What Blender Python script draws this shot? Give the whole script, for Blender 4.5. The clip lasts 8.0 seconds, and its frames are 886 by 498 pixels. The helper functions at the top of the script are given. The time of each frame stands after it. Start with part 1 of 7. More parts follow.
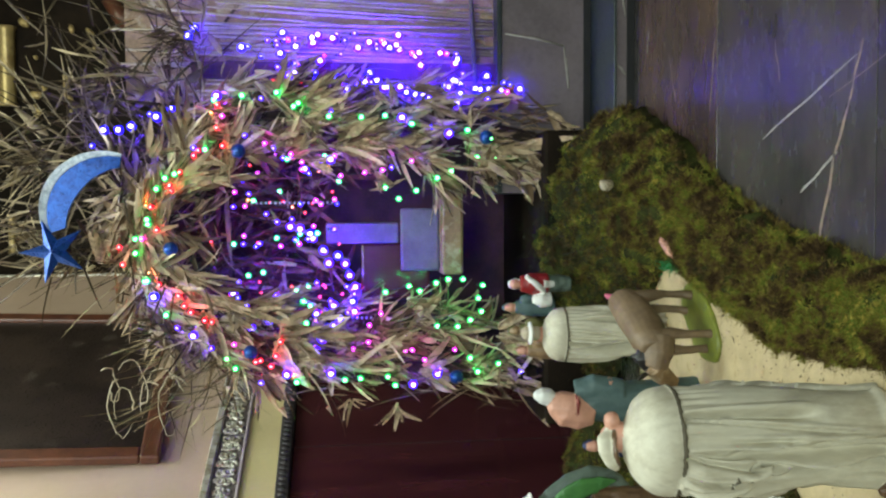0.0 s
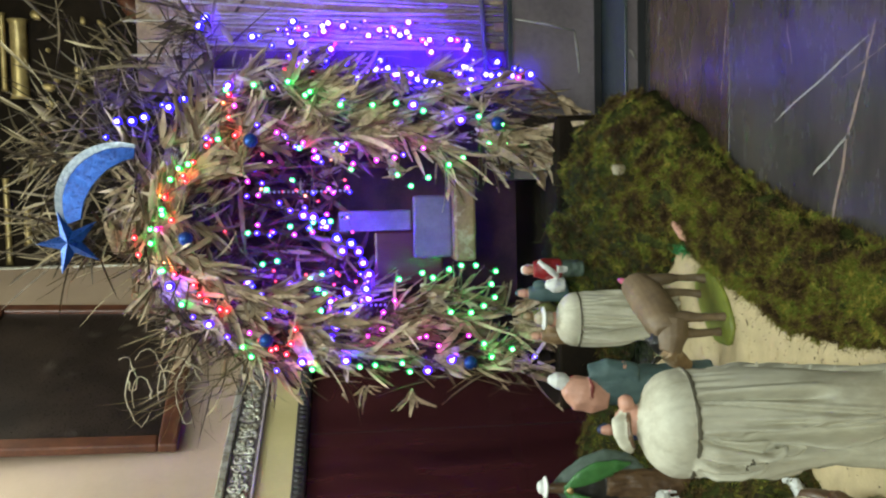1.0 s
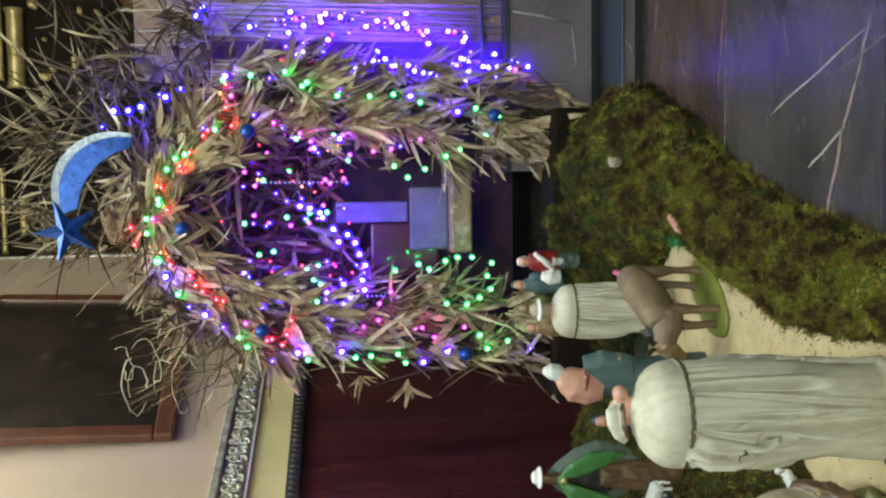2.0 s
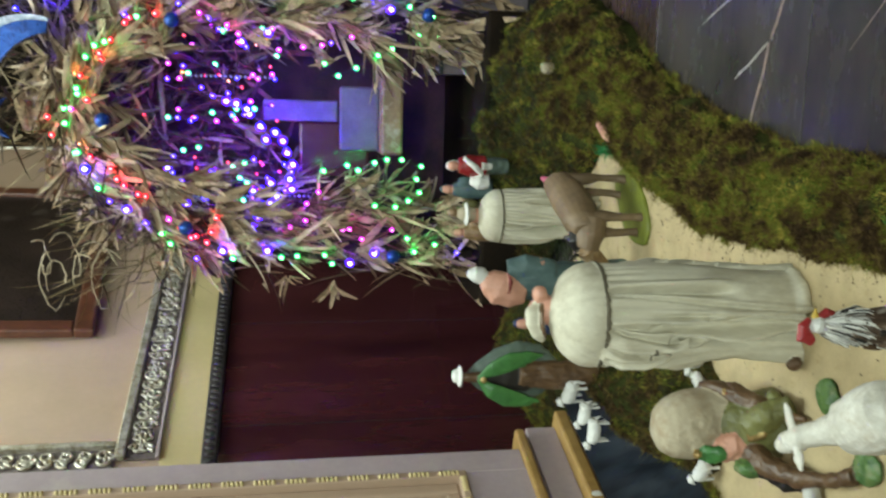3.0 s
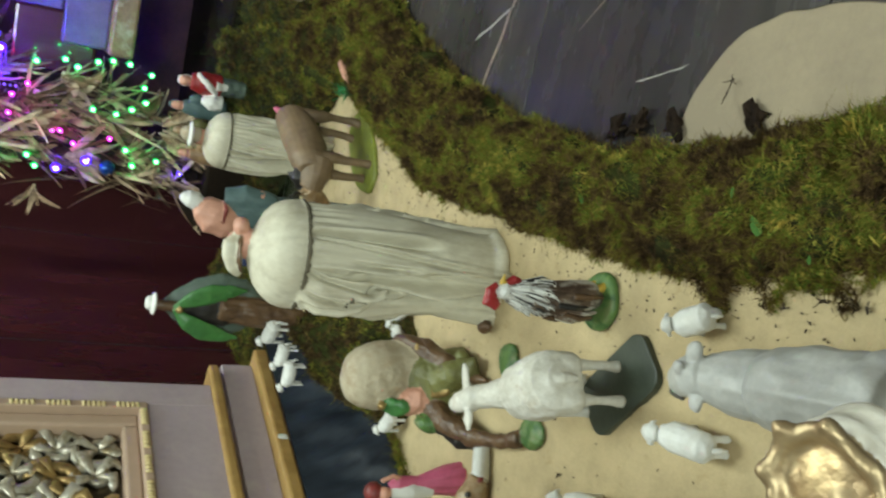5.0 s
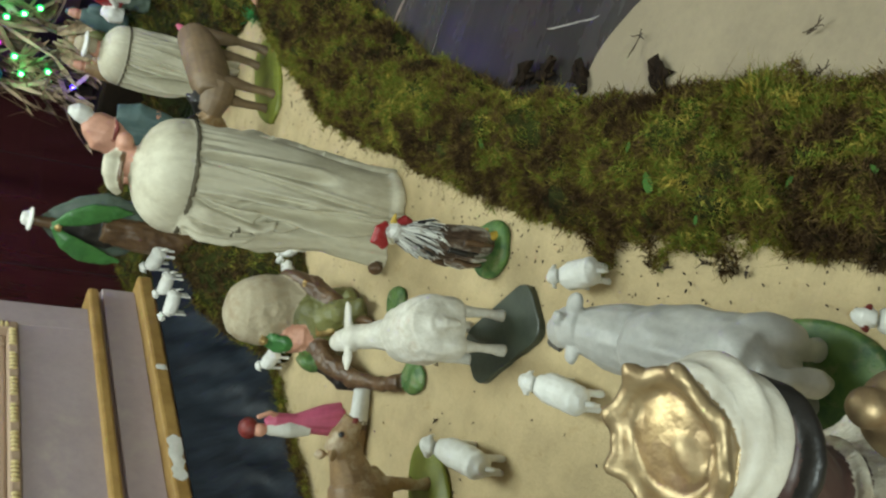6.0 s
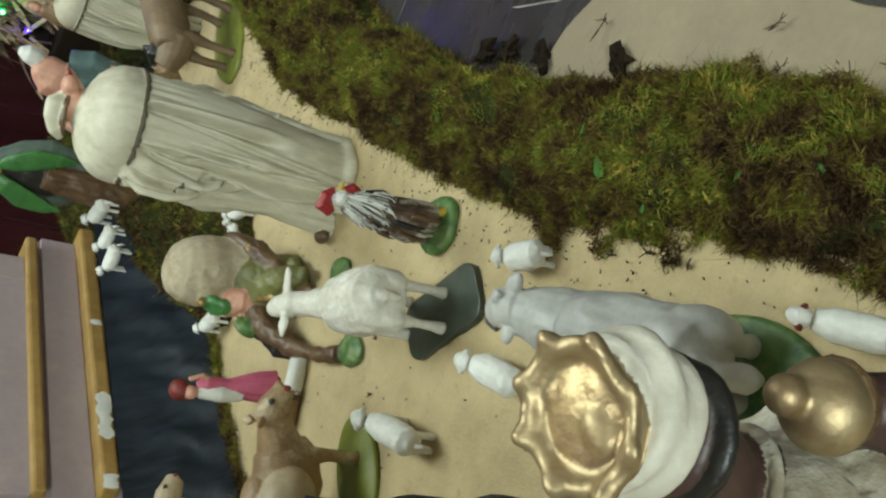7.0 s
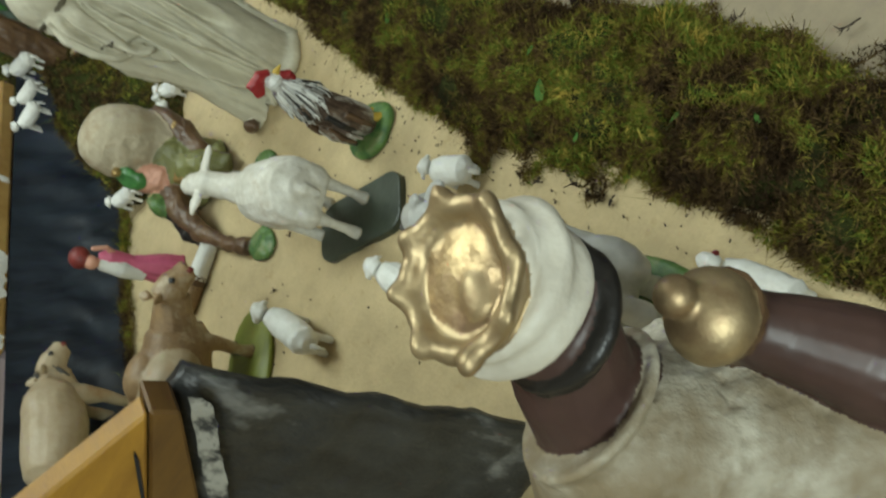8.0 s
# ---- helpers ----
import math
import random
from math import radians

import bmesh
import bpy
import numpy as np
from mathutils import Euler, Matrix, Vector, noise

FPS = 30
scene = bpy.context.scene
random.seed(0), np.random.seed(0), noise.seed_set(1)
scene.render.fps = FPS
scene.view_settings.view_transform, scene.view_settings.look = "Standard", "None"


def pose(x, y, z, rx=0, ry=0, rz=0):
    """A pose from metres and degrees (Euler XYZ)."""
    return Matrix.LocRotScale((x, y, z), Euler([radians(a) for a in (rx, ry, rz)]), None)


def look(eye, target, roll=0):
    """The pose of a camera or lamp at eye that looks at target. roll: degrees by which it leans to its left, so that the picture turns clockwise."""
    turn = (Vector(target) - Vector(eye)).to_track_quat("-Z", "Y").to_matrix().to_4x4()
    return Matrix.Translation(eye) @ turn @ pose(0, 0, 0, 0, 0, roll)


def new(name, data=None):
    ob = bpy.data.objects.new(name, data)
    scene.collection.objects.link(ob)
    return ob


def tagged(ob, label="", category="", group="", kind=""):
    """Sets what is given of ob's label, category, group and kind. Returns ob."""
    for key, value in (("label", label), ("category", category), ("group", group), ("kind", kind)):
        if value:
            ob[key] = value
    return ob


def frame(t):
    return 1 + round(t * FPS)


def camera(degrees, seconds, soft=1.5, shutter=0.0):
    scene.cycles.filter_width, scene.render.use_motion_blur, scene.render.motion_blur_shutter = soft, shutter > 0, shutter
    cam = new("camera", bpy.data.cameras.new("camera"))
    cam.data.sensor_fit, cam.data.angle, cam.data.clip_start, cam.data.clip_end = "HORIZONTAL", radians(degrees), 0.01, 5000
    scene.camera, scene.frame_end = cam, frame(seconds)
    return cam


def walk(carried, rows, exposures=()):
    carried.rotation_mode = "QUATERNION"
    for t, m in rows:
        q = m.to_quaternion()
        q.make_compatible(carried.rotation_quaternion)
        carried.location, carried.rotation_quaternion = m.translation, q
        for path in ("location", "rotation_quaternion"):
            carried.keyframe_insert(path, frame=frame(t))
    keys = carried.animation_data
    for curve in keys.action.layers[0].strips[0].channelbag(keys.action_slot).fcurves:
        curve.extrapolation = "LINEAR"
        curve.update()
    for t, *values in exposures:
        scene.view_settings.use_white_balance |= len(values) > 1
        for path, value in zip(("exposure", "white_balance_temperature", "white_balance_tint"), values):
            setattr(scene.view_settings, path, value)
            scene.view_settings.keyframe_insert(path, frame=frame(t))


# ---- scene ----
# the camera is held on its side: the picture's left is up
cam = camera(52.05, 8.0, soft=2.2, shutter=0.3)
PATH = [
    (0, (-0.0039, -0.0003, 1.6438), (-0.1065, 1.9838, 1.4144), -90.76),
    (0.5, (-0.0064, -0.0037, 1.6471), (-0.129, 1.9775, 1.4032), -91.36),
    (1, (-0.007, -0.0173, 1.6492), (-0.1371, 1.9682, 1.4472), -91.53),
    (2.5, (-0.0266, -0.03, 1.6497), (-0.2059, 1.9483, 1.4171), -90.92),
    (3, (-0.0473, -0.0255, 1.6277), (-0.3921, 1.9123, 1.2724), -90.35),
    (3.5, (-0.0356, -0.0107, 1.6119), (-0.4021, 1.902, 1.1567), -89.49),
    (4, (-0.0535, -0.007, 1.5814), (-0.4547, 1.8676, 1.0112), -88.29),
    (4.5, (-0.0563, 0.0229, 1.5258), (-0.4501, 1.8435, 0.7975), -86.91),
    (5, (-0.0729, 0.0523, 1.4744), (-0.4727, 1.8002, 0.5885), -83.26),
    (6.5, (-0.1086, 0.0787, 1.3721), (-0.5731, 1.6731, 0.2576), -78.61),
    (7, (-0.1193, 0.0812, 1.3495), (-0.5712, 1.6524, 0.1974), -75.80),
    (7.5, (-0.1391, 0.0828, 1.318), (-0.5948, 1.601, 0.0984), -72.58),
    (8, (-0.1724, 0.0698, 1.2856), (-0.6703, 1.5103, -0.0094), -68.34),
]
EXPO = [(0.0, 0.0), (5.0, 0.0), (6.5, -0.08), (7.0, -0.10), (7.5, -0.16), (8.0, -0.24)]
walk(cam, [(t, look(eye, target, roll)) for t, eye, target, roll in PATH], EXPO)

# ---- light: a dim church at night, unseen lamps overhead and behind the viewer, strings of small bulbs on the stable ----
world = bpy.data.worlds.new("night")
scene.world = world
world.use_nodes = True
world.node_tree.nodes["Background"].inputs[0].default_value = (0.9, 0.85, 0.75, 1)
world.node_tree.nodes["Background"].inputs[1].default_value = 0.02


def area(name, eye, target, size, power, colour):
    d = bpy.data.lights.new(name, "AREA")
    d.shape, d.size, d.energy, d.color = "DISK", size, power, colour
    ob = new(name, d)
    ob.matrix_world = look(eye, target)
    return ob


area("unseen_lamp", (-0.5, 2.4, 5.8), (-0.8, 2.8, 0), 1.8, 165, (0.86, 1.0, 0.95))
# added fill behind the viewer, well below the ceiling, for frontal light
area("unseen_lamp", (0.8, -5.3, 4.3), (-0.7, 3.4, 0.6), 2.2, 430, (0.86, 1.0, 0.95))
area("unseen_lamp", (-0.8, 5.0, 5.9), (-0.8, 5.2, 0), 1.8, 165, (0.86, 1.0, 0.95))
# added lamp aimed at the side wall to lift its brightness
area("unseen_lamp", (2.2, 7.4, 5.8), (-0.8, 6.6, 2.4), 1.6, 65, (0.90, 1.0, 0.80))


# ---- materials ----
def mat(name, a, b=None, rough=0.6, metal=0.0, scale=6.0, fine=60.0, bump=0.3, depth=0.01, mix=(0.35, 0.65), spec=0.5,
        stretch=(1, 1, 1), c=None, cscale=2.0, cmix=(0.55, 0.7), vary=0.0, coat=0.0):
    """A surface of colours a and b mixed by noise at two scales, stains of colour c, and fine relief."""
    m = bpy.data.materials.new(name)
    m.use_nodes = True
    nt = m.node_tree
    L, N = nt.links.new, nt.nodes.new
    p = nt.nodes["Principled BSDF"]
    p.inputs["Metallic"].default_value = metal
    p.inputs["Specular IOR Level"].default_value = spec
    p.inputs["Coat Weight"].default_value = coat
    b = b or tuple(0.7 * v for v in a)
    tc, mp = N("ShaderNodeTexCoord"), N("ShaderNodeMapping")
    mp.inputs["Scale"].default_value = stretch
    L(tc.outputs["Object"], mp.inputs["Vector"])

    def noise_tex(s, detail=4.0, rough_=0.6):
        n = N("ShaderNodeTexNoise")
        n.inputs["Scale"].default_value, n.inputs["Detail"].default_value, n.inputs["Roughness"].default_value = s, detail, rough_
        L(mp.outputs["Vector"], n.inputs["Vector"])
        return n

    def ramp(n, lo, hi):
        r = N("ShaderNodeMapRange")
        r.inputs["From Min"].default_value, r.inputs["From Max"].default_value = lo, hi
        L(n.outputs["Fac"], r.inputs["Value"])
        return r

    big, small = noise_tex(scale), noise_tex(fine, 3.0, 0.7)
    add = N("ShaderNodeMath")
    add.operation = "MULTIPLY_ADD"
    L(small.outputs["Fac"], add.inputs[0])
    add.inputs[1].default_value = 0.45
    L(big.outputs["Fac"], add.inputs[2])
    r = N("ShaderNodeMapRange")
    r.inputs["From Min"].default_value, r.inputs["From Max"].default_value = mix[0] + 0.22, mix[1] + 0.22
    L(add.outputs[0], r.inputs["Value"])
    mx = N("ShaderNodeMix")
    mx.data_type = "RGBA"
    L(r.outputs[0], mx.inputs["Factor"])
    mx.inputs["A"].default_value, mx.inputs["B"].default_value = (*b, 1), (*a, 1)
    out = mx.outputs["Result"]
    if c:
        st = noise_tex(cscale, 5.0, 0.65)
        rr = ramp(st, *cmix)
        m2 = N("ShaderNodeMix")
        m2.data_type = "RGBA"
        L(rr.outputs[0], m2.inputs["Factor"])
        L(out, m2.inputs["A"])
        m2.inputs["B"].default_value = (*c, 1)
        out = m2.outputs["Result"]
    if vary:
        info, hs, mr = N("ShaderNodeObjectInfo"), N("ShaderNodeHueSaturation"), N("ShaderNodeMapRange")
        L(info.outputs["Random"], mr.inputs["Value"])
        mr.inputs["To Min"].default_value, mr.inputs["To Max"].default_value = 1 - vary, 1 + vary
        L(mr.outputs[0], hs.inputs["Value"])
        L(out, hs.inputs["Color"])
        out = hs.outputs["Color"]
    L(out, p.inputs["Base Color"])
    rm = N("ShaderNodeMapRange")
    rm.inputs["To Min"].default_value, rm.inputs["To Max"].default_value = max(0.03, rough - 0.12), min(1, rough + 0.12)
    L(small.outputs["Fac"], rm.inputs["Value"])
    L(rm.outputs[0], p.inputs["Roughness"])
    bp = N("ShaderNodeBump")
    bp.inputs["Strength"].default_value, bp.inputs["Distance"].default_value = bump, depth
    L(add.outputs[0], bp.inputs["Height"])
    L(bp.outputs[0], p.inputs["Normal"])
    return m


def glow(name, colour, strength):
    m = bpy.data.materials.new(name)
    m.use_nodes = True
    p = m.node_tree.nodes["Principled BSDF"]
    p.inputs["Base Color"].default_value = (*colour, 1)
    p.inputs["Emission Color"].default_value = (*colour, 1)
    p.inputs["Emission Strength"].default_value = strength
    return m


def island(name, a, b, rough=0.6, c=None, spec=0.3, patch=None):
    """A surface whose joined pieces each take a tone of their own between a, b and c."""
    m = bpy.data.materials.new(name)
    m.use_nodes = True
    nt = m.node_tree
    L, N = nt.links.new, nt.nodes.new
    p = nt.nodes["Principled BSDF"]
    p.inputs["Roughness"].default_value, p.inputs["Specular IOR Level"].default_value = rough, spec
    g, cr = N("ShaderNodeNewGeometry"), N("ShaderNodeValToRGB")
    L(g.outputs["Random Per Island"], cr.inputs[0])
    cr.color_ramp.elements[0].color, cr.color_ramp.elements[1].color = (*a, 1), (*b, 1)
    if c:
        e = cr.color_ramp.elements.new(0.5)
        e.color = (*c, 1)
    tc, n, mx = N("ShaderNodeTexCoord"), N("ShaderNodeTexNoise"), N("ShaderNodeMix")
    n.inputs["Scale"].default_value = 9
    L(tc.outputs["Object"], n.inputs["Vector"])
    mx.data_type, mx.blend_type = "RGBA", "MULTIPLY"
    mr = N("ShaderNodeMapRange")
    mr.inputs["From Min"].default_value, mr.inputs["From Max"].default_value = 0.3, 0.7
    mr.inputs["To Min"].default_value = 0.35
    L(n.outputs["Fac"], mr.inputs["Value"])
    mx.inputs["Factor"].default_value = 1
    L(cr.outputs[0], mx.inputs["A"])
    L(mr.outputs[0], mx.inputs["B"])
    out = mx.outputs["Result"]
    if patch:
        n2, m2, r2 = N("ShaderNodeTexNoise"), N("ShaderNodeMix"), N("ShaderNodeMapRange")
        n2.inputs["Scale"].default_value, n2.inputs["Detail"].default_value = 11, 6
        L(tc.outputs["Object"], n2.inputs["Vector"])
        r2.inputs["From Min"].default_value, r2.inputs["From Max"].default_value = 0.44, 0.66
        L(n2.outputs["Fac"], r2.inputs["Value"])
        m2.data_type = "RGBA"
        L(r2.outputs[0], m2.inputs["Factor"])
        L(out, m2.inputs["A"])
        m2.inputs["B"].default_value = (*patch, 1)
        out = m2.outputs["Result"]
    L(out, p.inputs["Base Color"])
    return m


def moss_like(name, stops, fine_mix=0.16):
    """Tufts whose colour follows patches at two scales, each tuft a little lighter or darker."""
    m = bpy.data.materials.new(name)
    m.use_nodes = True
    nt = m.node_tree
    L, N = nt.links.new, nt.nodes.new
    p = nt.nodes["Principled BSDF"]
    p.inputs["Roughness"].default_value, p.inputs["Specular IOR Level"].default_value = 0.9, 0.08
    tc, g, cr = N("ShaderNodeTexCoord"), N("ShaderNodeNewGeometry"), N("ShaderNodeValToRGB")
    total = None
    for scale, weight in ((5.0, 1.0), (15.0, 1.15), (60.0, 0.45)):
        n, ma = N("ShaderNodeTexNoise"), N("ShaderNodeMath")
        n.inputs["Scale"].default_value, n.inputs["Detail"].default_value = scale, 3
        L(tc.outputs["Object"], n.inputs["Vector"])
        ma.operation = "MULTIPLY_ADD"
        ma.inputs[1].default_value = weight
        L(n.outputs["Fac"], ma.inputs[0])
        if total:
            L(total, ma.inputs[2])
        else:
            ma.inputs[2].default_value = -0.70
        total = ma.outputs[0]
    ma = N("ShaderNodeMath")
    ma.operation = "MULTIPLY_ADD"
    ma.inputs[1].default_value = fine_mix
    L(g.outputs["Random Per Island"], ma.inputs[0])
    L(total, ma.inputs[2])
    mr = N("ShaderNodeMapRange")
    mr.inputs["From Min"].default_value, mr.inputs["From Max"].default_value = 0.46, 1.0
    L(ma.outputs[0], mr.inputs["Value"])
    L(mr.outputs[0], cr.inputs[0])
    e = cr.color_ramp.elements
    e[0].position, e[0].color = stops[0][0], (*stops[0][1], 1)
    e[1].position, e[1].color = stops[-1][0], (*stops[-1][1], 1)
    for q, col in stops[1:-1]:
        x = e.new(q)
        x.color = (*col, 1)
    L(cr.outputs[0], p.inputs["Base Color"])
    return m


LOOSELEAF = mat("loose_leaf_green", (0.07, 0.16, 0.03), (0.04, 0.10, 0.02), rough=0.7, spec=0.1)
SAND = mat("sand", (0.53, 0.42, 0.24), (0.44, 0.35, 0.20), rough=0.95, scale=9, fine=120, bump=0.7, depth=0.010, spec=0.1,
           c=(0.40, 0.30, 0.15), cscale=16, cmix=(0.60, 0.72))
PAPER = mat("kraft_paper", (0.32, 0.265, 0.18), (0.26, 0.215, 0.15), rough=0.9, scale=3, fine=40, bump=0.3, depth=0.01, spec=0.15)
SLATE = mat("grey_marble", (0.046, 0.041, 0.038), (0.023, 0.020, 0.0185), rough=0.26, scale=1.6, fine=6, bump=0.01, vary=0.25,
            stretch=(0.6, 1.6, 1), c=(0.050, 0.038, 0.033), cscale=1.3, cmix=(0.5, 0.75), spec=0.26)
GREENSTONE = mat("green_marble", (0.03, 0.042, 0.038), (0.02, 0.027, 0.027), rough=0.35, scale=3, fine=30, bump=0.04)
BROWNSLATE = mat("brown_floor_marble", (0.075, 0.046, 0.030), (0.028, 0.019, 0.014), rough=0.27, scale=1.8, fine=7, bump=0.01, stretch=(0.5, 1.6, 1))
CROWNTOP = mat("rubbed_gold_paint", (0.47, 0.345, 0.18), (0.33, 0.235, 0.135), rough=0.45, metal=0.8, scale=14, fine=40, bump=0.4, c=(0.30, 0.20, 0.13), cscale=20, cmix=(0.48, 0.62))
BLACK = mat("black_paint", (0.02, 0.018, 0.016), rough=0.4)
BROWNSTONE = mat("brown_marble", (0.155, 0.125, 0.13), (0.10, 0.08, 0.082), rough=0.4, scale=2, fine=30, bump=0.04)
VEIN = mat("white_vein", (0.36, 0.335, 0.30), (0.22, 0.20, 0.18), rough=0.45, bump=0.05)
VEIN2 = mat("rust_vein", (0.26, 0.18, 0.14), (0.16, 0.12, 0.10), rough=0.45, bump=0.05, scale=20)
DARK = mat("joint_and_shadow_black", (0.012, 0.012, 0.013), rough=0.8)
PEACH = mat("peach_paint", (0.45, 0.32, 0.23), (0.40, 0.285, 0.20), rough=0.6, scale=1.5, fine=25, bump=0.08)
CREAM = mat("cream_paint", (0.62, 0.50, 0.25), (0.56, 0.45, 0.22), rough=0.6, scale=2, fine=25, bump=0.08)
MAUVE = mat("mauve_paint", (0.43, 0.35, 0.36), (0.36, 0.29, 0.30), rough=0.5, scale=2, fine=30, bump=0.1, c=(0.44, 0.37, 0.35), cscale=5)
MAROON = mat("maroon_wood", (0.082, 0.021, 0.024), (0.058, 0.014, 0.016), rough=0.22, scale=1.6, fine=14, bump=0.02, stretch=(2, 2, 0.35),
             c=(0.040, 0.010, 0.013), cscale=0.9, coat=0.5)
FRIEZE_GROUND = mat("grey_frieze_ground", (0.20, 0.165, 0.15), (0.10, 0.08, 0.075), rough=0.6, scale=20, fine=60, bump=0.5)
TRIM = mat("dark_carved_trim", (0.05, 0.04, 0.04), (0.02, 0.016, 0.018), rough=0.5, scale=18, fine=60, bump=0.6)
GILT = mat("worn_gilt", (0.50, 0.36, 0.15), (0.28, 0.18, 0.07), rough=0.38, metal=0.7, scale=14, fine=70, bump=0.4)
BRASS = mat("old_brass", (0.62, 0.47, 0.20), (0.34, 0.24, 0.09), rough=0.35, metal=0.45, scale=6, fine=30, bump=0.3)
GOLD = mat("gold_paint", (0.52, 0.405, 0.235), (0.36, 0.27, 0.155), rough=0.5, metal=0.85, scale=8, fine=40, bump=0.25, c=(0.34, 0.23, 0.13), cscale=22, cmix=(0.52, 0.72))
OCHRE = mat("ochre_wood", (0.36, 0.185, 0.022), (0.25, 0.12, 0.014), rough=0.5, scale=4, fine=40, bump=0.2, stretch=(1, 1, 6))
# same ochre wood, colour darkened for the face turned from the light
OCHRE_SHADED = mat("shaded_ochre_wood", (0.13, 0.065, 0.012), (0.085, 0.04, 0.008), rough=0.5, scale=4, fine=40, bump=0.2, stretch=(1, 1, 6))
FRAYED = mat("frayed_paper", (0.30, 0.29, 0.25), (0.025, 0.025, 0.024), rough=0.8, scale=26, fine=80, bump=0.6, mix=(0.42, 0.58))
LEDGE = mat("ochre_ledge", (0.40, 0.25, 0.08), (0.28, 0.16, 0.045), rough=0.5, scale=6, fine=40, bump=0.3)
# brown-gold ground with the shade of the recess mixed into its colour
SHADED_GILT = mat("shaded_gilt_ground", (0.14, 0.105, 0.055), (0.07, 0.05, 0.028), rough=0.5, metal=0.3, scale=14, fine=60, bump=0.5)
SILVER = mat("silvered_carving", (0.66, 0.63, 0.54), (0.34, 0.30, 0.21), rough=0.32, metal=0.5, scale=16, fine=60, bump=0.3, c=(0.25, 0.17, 0.06), cscale=14)
CLOTH = mat("dark_plastic_sheet", (0.016, 0.023, 0.032), (0.006, 0.008, 0.012), rough=0.5, scale=5, fine=30, bump=0.5, depth=0.012, stretch=(0.5, 2.5, 0.5), spec=0.3)
ROCKCLOTH = mat("painted_rock_paper", (0.035, 0.036, 0.034), (0.012, 0.012, 0.012), rough=0.42, scale=5, fine=30, bump=0.8, depth=0.02,
                c=(0.19, 0.19, 0.18), cscale=9, cmix=(0.56, 0.70), stretch=(1, 1, 0.45))
ROBE = mat("pale_robe", (0.64, 0.61, 0.48), (0.53, 0.495, 0.375), rough=0.6, scale=5, fine=40, bump=0.3, c=(0.36, 0.32, 0.225), cscale=7, cmix=(0.48, 0.72), stretch=(1, 1, 0.45))
# brown patches: plaster stains, spread wider to stand in for shade
MANTLE = mat("stained_shaded_cream_mantle", (0.58, 0.55, 0.455), (0.30, 0.255, 0.18), rough=0.7, scale=16, fine=70, bump=0.7, depth=0.008, c=(0.22, 0.17, 0.10), cscale=3.5, cmix=(0.44, 0.57))
SEAM = mat("robe_seam", (0.14, 0.12, 0.08), rough=0.8)
SKIN = mat("pink_plaster", (0.60, 0.31, 0.22), (0.50, 0.25, 0.17), rough=0.5, bump=0.1)
DARKSKIN = mat("dark_brown_plaster", (0.070, 0.036, 0.029), (0.048, 0.025, 0.021), rough=0.45, bump=0.04, scale=3)
WHITE = mat("white_paint", (0.74, 0.74, 0.70), (0.60, 0.60, 0.555), rough=0.5, scale=8, fine=50, bump=0.3)
TURBAN = mat("turban_white", (0.70, 0.67, 0.58), (0.56, 0.52, 0.43), rough=0.55, scale=9, fine=40, bump=0.4)
BLUECLOTH = mat("dark_blue_coat", (0.035, 0.055, 0.13), (0.02, 0.03, 0.075), rough=0.6)
TEAL = mat("teal_cloak", (0.085, 0.14, 0.135), (0.055, 0.095, 0.095), rough=0.6)
TAN = mat("tan_hide", (0.33, 0.215, 0.105), (0.19, 0.115, 0.055), rough=0.5, scale=7, fine=40, bump=0.3, c=(0.46, 0.38, 0.26), cscale=9, cmix=(0.52, 0.66))
PALEHIDE = mat("cream_hide", (0.42, 0.345, 0.235), (0.33, 0.25, 0.15), rough=0.5, scale=6, fine=40, bump=0.3, c=(0.32, 0.19, 0.085), cscale=5, cmix=(0.56, 0.68))
COWBROWN = mat("grey_brown_hide", (0.22, 0.15, 0.085), (0.14, 0.095, 0.055), rough=0.55, scale=6, fine=40, bump=0.25)
GOATWHITE = mat("white_goat_hair", (0.66, 0.64, 0.57), (0.50, 0.475, 0.40), rough=0.6, scale=9, fine=70, bump=0.5, c=(0.38, 0.29, 0.18), cscale=8, cmix=(0.55, 0.72))
OXGREY = mat("pale_grey_hide", (0.52, 0.52, 0.49), (0.38, 0.38, 0.36), rough=0.45, scale=6, fine=40, bump=0.3, c=(0.62, 0.62, 0.58), cscale=4)
DARKGREY = mat("dark_grey_paint", (0.09, 0.085, 0.075), rough=0.5)
GREEN = mat("green_base_paint", (0.10, 0.19, 0.045), (0.035, 0.095, 0.030), rough=0.5, scale=16, fine=70, bump=0.5, c=(0.17, 0.20, 0.08), cscale=24, cmix=(0.55, 0.68))
LIME = mat("lime_base_paint", (0.22, 0.25, 0.035), (0.15, 0.17, 0.025), rough=0.45, scale=9, bump=0.2)
DARKGREEN = mat("dark_green_base_paint", (0.045, 0.058, 0.04), (0.028, 0.037, 0.026), rough=0.4, scale=9, bump=0.3)
CANDLE = mat("retable_wood", (0.020, 0.013, 0.008), (0.007, 0.005, 0.003), rough=0.8, spec=0.1, scale=3, bump=0.5)
DARKRED = mat("dark_red_hair", (0.20, 0.025, 0.02), (0.10, 0.015, 0.012), rough=0.5, bump=0.5)
RED = mat("red_paint", (0.32, 0.02, 0.022), rough=0.4)
YELLOW = mat("yellow_paint", (0.6, 0.4, 0.06), rough=0.5)
PINK = mat("pink_dress", (0.58, 0.12, 0.22), (0.45, 0.09, 0.16), rough=0.5)
BRONZE = mat("glossy_brown_paint", (0.14, 0.080, 0.038), (0.07, 0.038, 0.02), rough=0.42, scale=10, bump=0.3)
